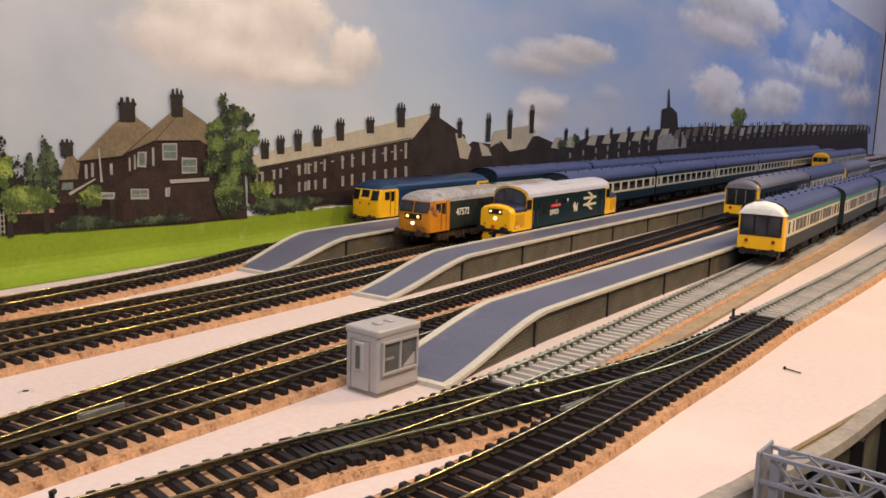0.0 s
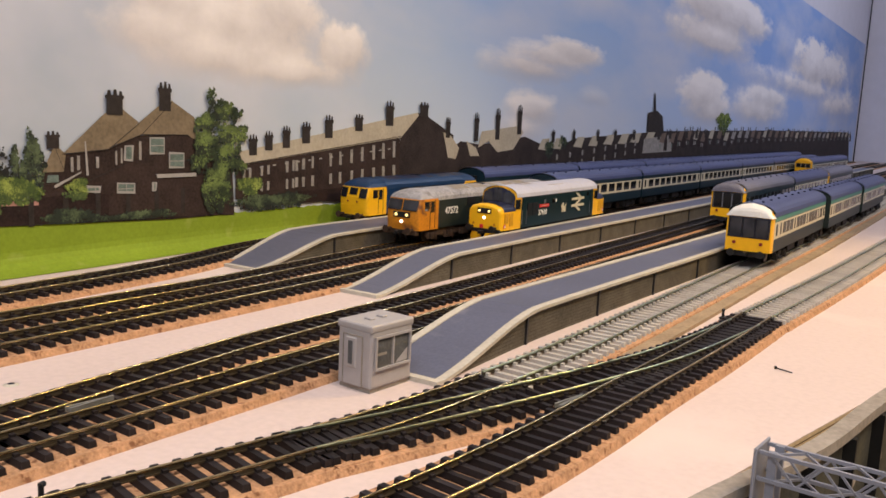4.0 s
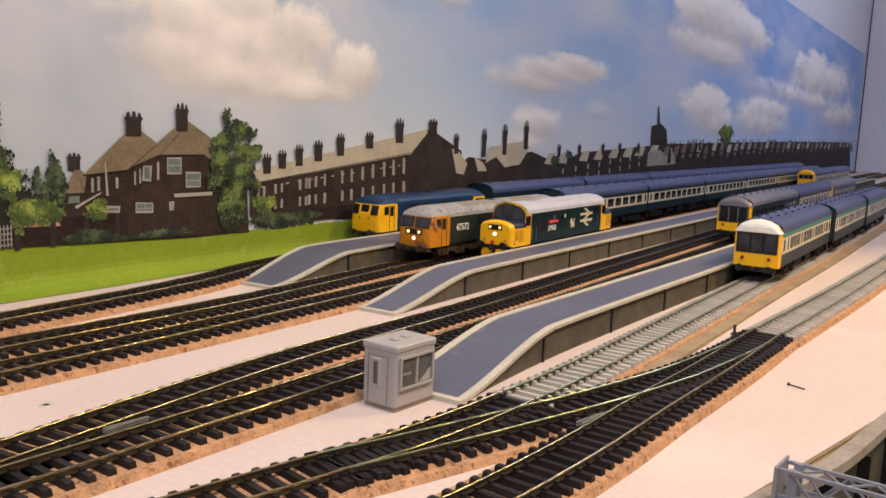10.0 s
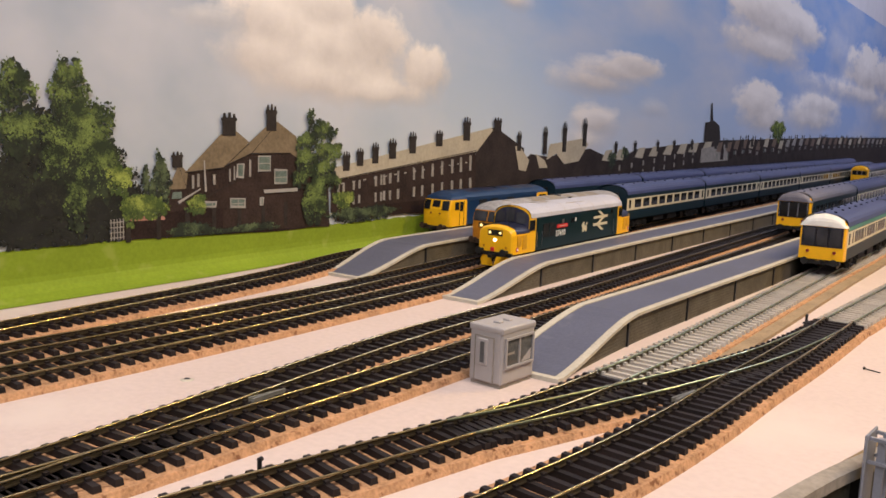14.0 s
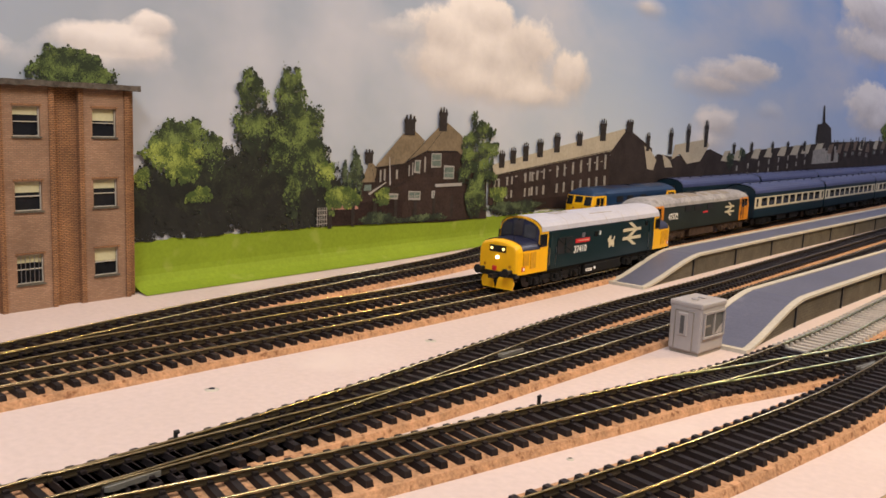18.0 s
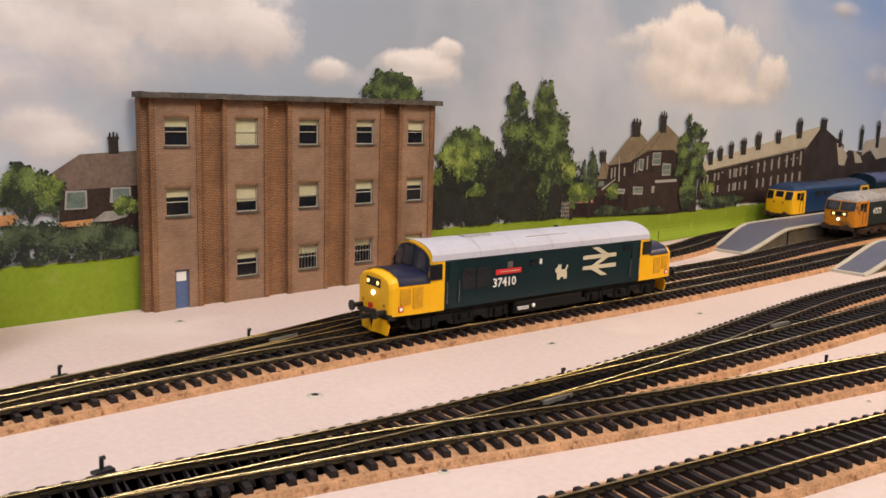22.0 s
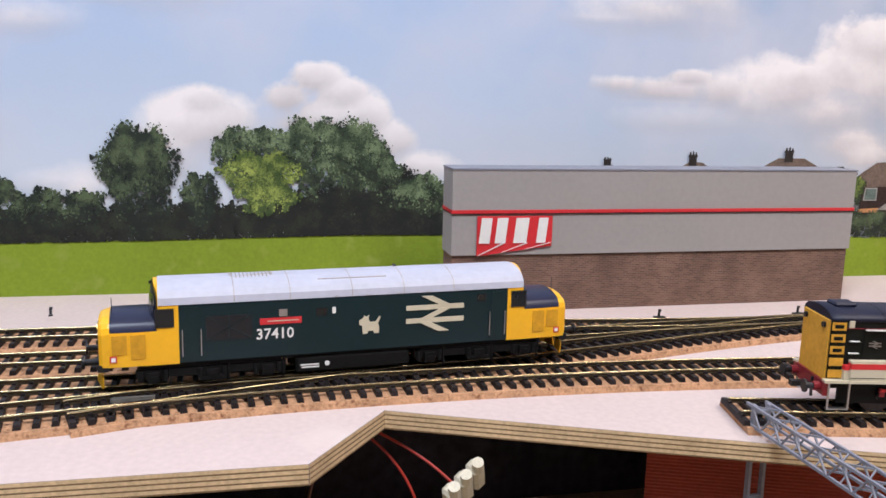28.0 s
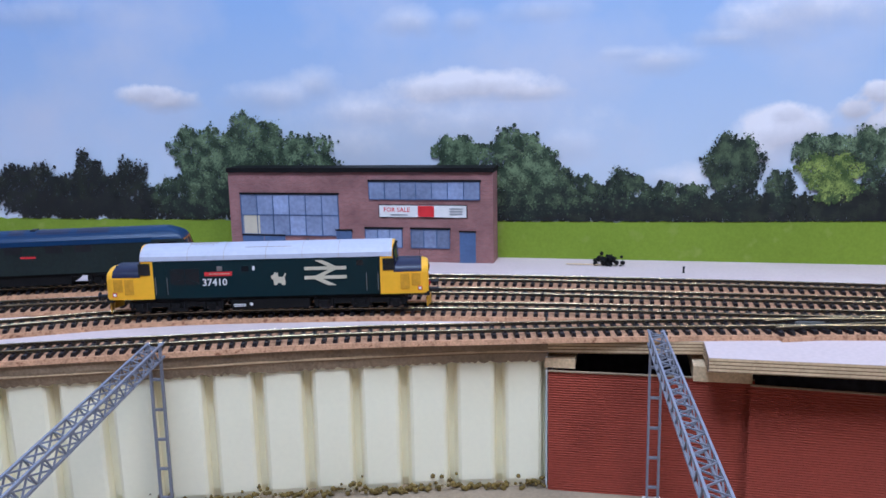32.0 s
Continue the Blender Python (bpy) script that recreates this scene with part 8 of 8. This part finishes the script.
for k in range(3):
    part("block", rounded(boxes((-0.004, 0.004, -0.012 + 0.008 * k, -0.005 + 0.008 * k, -0.008, 0.008)), 0.0015, 1), M_CLEAR, conn)
    bm = bmesh.new()
    cylinder(bm, (0.002, -0.0085 + 0.008 * k, 0.010), "z", 0.0028, 0.006, 10)
    part("collar", bm, M_CLEAR, conn)
term = thing("terminal_block", "small green terminal block under the board", "terminal block")
part("block", rounded(boxes((-0.585, -0.578, -0.628, -0.618, -0.058, -0.048)), 0.0008, 1), M_TERMINAL, term)
part("screw", boxes((-0.578, -0.5775, -0.6165, -0.6145, -0.056, -0.053)), M_ORANGE, term)


def gantry(label, foot, turn, top, span):
    """A lattice signal gantry: a ladder post and a box beam along its x."""
    g = thing("lattice_gantry", label, "gantry", "lattice gantries", m=pose(foot[0], foot[1], foot[2], 0, 0, turn))
    h = top - foot[2]
    for x in (0.0, span):
        post = part("post", boxes((x - 0.0014, x + 0.0014, -0.0042, -0.0028, 0, h), (x - 0.0014, x + 0.0014, 0.0028, 0.0042, 0, h)), M_LATTICE, g, "grey ladder post")
        for k in range(6):
            z = 0.012 + (h - 0.016) * k / 5
            part("rung", boxes((x - 0.001, x + 0.001, -0.0028, 0.0028, z, z + 0.0014)), M_LATTICE, post)
        part("base_block", rounded(boxes((x - 0.005, x + 0.005, -0.006, 0.006, 0, 0.004)), 0.0006, 1), M_WHITE, g, "white base block")
    beam = part("beam", boxes((-0.004, span + 0.004, -0.0052, -0.0040, h - 0.0012, h)), M_LATTICE, g, "grey lattice box beam")
    for y, z in ((0.0046, h - 0.0012), (-0.0046, h - 0.010), (0.0046, h - 0.010)):
        part("chord", boxes((-0.004, span + 0.004, y - 0.0006, y + 0.0006, z, z + 0.0012)), M_LATTICE, beam)
    n = int(span / 0.0075)
    for k in range(n):
        x0, x1 = span * k / n, span * (k + 1) / n
        for y in (-0.0046, 0.0046):
            z0, z1 = (h - 0.0095, h - 0.0008) if k % 2 else (h - 0.0008, h - 0.0095)
            bm = loft([[(x0, y - 0.0004, z0 - 0.0005), (x0, y + 0.0004, z0 - 0.0005), (x0, y + 0.0004, z0 + 0.0005), (x0, y - 0.0004, z0 + 0.0005)], [(x1, y - 0.0004, z1 - 0.0005), (x1, y + 0.0004, z1 - 0.0005), (x1, y + 0.0004, z1 + 0.0005), (x1, y - 0.0004, z1 + 0.0005)]])
            part("diagonal", bm, M_LATTICE, beam)
        for z in (h - 0.0008, h - 0.0095):
            y0 = 0.0046 if k % 2 else -0.0046
            bm = loft([[(x0, y0 - 0.0004, z - 0.0004), (x0, y0 + 0.0004, z - 0.0004), (x0, y0 + 0.0004, z + 0.0004), (x0, y0 - 0.0004, z + 0.0004)], [(x1, -y0 - 0.0004, z - 0.0004), (x1, -y0 + 0.0004, z - 0.0004), (x1, -y0 + 0.0004, z + 0.0004), (x1, -y0 - 0.0004, z + 0.0004)]])
            part("diagonal", bm, M_LATTICE, beam)
    return g


gantry("grey lattice signal gantry before the foam wall", (-0.4760, -1.1100, -0.105), 13, 0.011, 0.26)
gantry("grey lattice signal gantry before the red card", (-0.542, -0.802, -0.105), 4, 0.0125, 0.26)
gantry("grey lattice signal gantry below the shunter", (-0.533, -0.426, -0.105), 0, 0.0125, 0.18)
g4 = gantry("grey lattice gantry beside the board's stone parapet", (-0.343, 0.278, -0.105), -5, 0.0165, 0.2)

part("end_plate", rounded(boxes((-0.0052, -0.0042, -0.0072, 0.0072, 0.0, 0.1225)), 0.0004, 1), M_LATTICE, g4, "solid grey end plate")

# ---- parapet along the front edge of the station board ----
EDGE_R = smooth_path([(-0.372, 0.22), (-0.362, 0.266), (-0.342, 0.337), (-0.328, 0.424), (-0.25, 0.8), (-0.15, 1.3), (-0.15, 3.0)], 0.006)
parapet = thing("parapet", "grey stone parapet and olive wall along the board edge", "parapet")
part("coping", ribbon(EDGE_R, 0.0, 0.0068, -0.003, 0.0014), M_GREYWALL, parapet, "pale grey coping")
part("wall", ribbon(EDGE_R, 0.0, 0.004, -0.105, -0.003), M_DARKWALL, parapet, "dark olive grey panelled wall")
for i in range(4, min(len(EDGE_R), 90), 7):
    p = EDGE_R[i]
    part("pier", boxes((p.x - 0.002, p.x + 0.0085, p.y - 0.002, p.y + 0.002, -0.105, -0.0032)), M_CHASSIS, parapet)
    part("wall_ledge", boxes((p.x + 0.003, p.x + 0.0075, p.y + 0.003, p.y + 0.036, -0.030, -0.027)), M_GREYWALL, parapet)

# ---- point motors and small things on the board ----
for x, y, turn in ((-0.5115, 0.132, 12), (-0.5785, 0.001, -3), (-0.606, -0.208, 8), (-0.727, -0.086, 10), (-0.7185, -0.187, 5), (-0.711, -0.285, 2), (-0.714, -0.386, -3), (-0.6445, -0.628, 3), (-0.6535, -0.528, 5), (-0.4235, 0.5192, -3), (-0.651, -0.8835, 0), (-0.586, -0.8745, 0), (-0.766, -0.771, 0)):
    mo = thing("point_lever", "small black point lever with an upright pin", "point lever", "point levers", m=pose(x, y, 0.003, 0, 0, turn) @ Matrix.Diagonal((0.75, 0.75, 0.7, 1)))
    part("plate", boxes((-0.0015, 0.0035, -0.0048, 0.0048, 0.0, 0.0016) if y > -0.7 else (-0.0012, 0.0012, -0.0016, 0.0016, 0.0, 0.0012)), M_DARK, mo)
    bm = bmesh.new()
    cylinder(bm, (0.0, 0.0, 0.0045), "z", 0.0011, 0.0058, 8)
    cylinder(bm, (0.0, 0.0005, 0.0072), "y", 0.0012, 0.0022, 8)
    part("pin", bm, M_DARK, mo)
nail = thing("nail", "loose dark nail on the white board", "nail", m=pose(-0.375, 0.4357, 0.0004, 0, 0, -112))
bm = bmesh.new()
cylinder(bm, (0, 0.0045, 0.0004), "y", 0.00035, 0.009, 6)
cylinder(bm, (0, 0.0, 0.0006), "y", 0.0009, 0.0005, 8)
part("shaft", bm, M_CHASSIS, nail)
for x, y, r in ((-0.6360, -0.1020, 0.0032), (-0.6300, 0.0515, 0.0026), (-0.6215, 0.1880, 0.0026), (-0.792, -0.096, 0.0028), (-0.5390, -0.1090, 0.0022), (-0.476, 0.101, 0.0012)):
    hole = thing("board_hole", "small drilled hole with a torn rim", "hole", "holes in the board", m=pose(x, y, 0.0))
    bm = bmesh.new()
    bmesh.ops.create_circle(bm, cap_ends=True, segments=12, radius=r * 0.55, matrix=pose(0, 0, 0.0005))
    part("hole", bm, M_UNDER, hole)
    bm = bmesh.new()
    bmesh.ops.create_cone(bm, cap_ends=False, segments=14, radius1=r * 1.25, radius2=r * 0.6, depth=0.0006, matrix=pose(0, 0, 0.0003))
    part("torn_rim", bm, M_EDGE, hole)
lump = thing("ballast_lump", "dark bushy lump with a thin wire by the backdrop", "scenery clump", m=pose(-0.806, -0.837, 0))
bm = bmesh.new()
rng = random.Random(2)
for k in range(60):
    p = Vector((rng.gauss(0, 0.003), rng.gauss(0, 0.006), abs(rng.gauss(0.004, 0.003))))
    bmesh.ops.create_icosphere(bm, subdivisions=1, radius=rng.uniform(0.0012, 0.0026), matrix=Matrix.Translation(p))
part("clump", bm, M_CHASSIS, lump)
bm = bmesh.new()
cylinder(bm, (0.004, -0.022, 0.0015), "y", 0.0006, 0.032, 6)
part("wire", bm, M_PLY, lump)
pipe = thing("wall_pipe", "dark slim cable trunking on the wall corner", "trunking")
part("trunk", boxes((BACK + 0.002, BACK + 0.006, 4.174, 4.182, -0.01, 1.2)), M_CHASSIS, pipe)

# ---- sleepers ----
for tr, points, kind, skip in TRACKS:
    path = smooth_path(points, SLEEPER_PITCH)
    me, rest, made = SLEEPERS[kind], [], 0
    for p, d in zip(path, headings(path)):
        m = Matrix.LocRotScale((p.x, p.y, 0.003), Euler((0, 0, math.atan2(d.y, d.x) + math.pi / 2)), None)
        if made < 300 and -1.5 < p.y < 1.35:
            part_of("sleeper", me, None, tr, m=m)
            made += 1
        else:
            rest.append(m)
    if rest:
        bm = bmesh.new()
        for m in rest:
            n = len(bm.verts)
            bm.from_mesh(me)
            bm.verts.ensure_lookup_table()
            for v in bm.verts[n:]:
                v.co = m @ v.co
        ob = part("sleeper_run", bm, me.materials[0], tr)
        tagged(ob, kind="stuff")

motions()
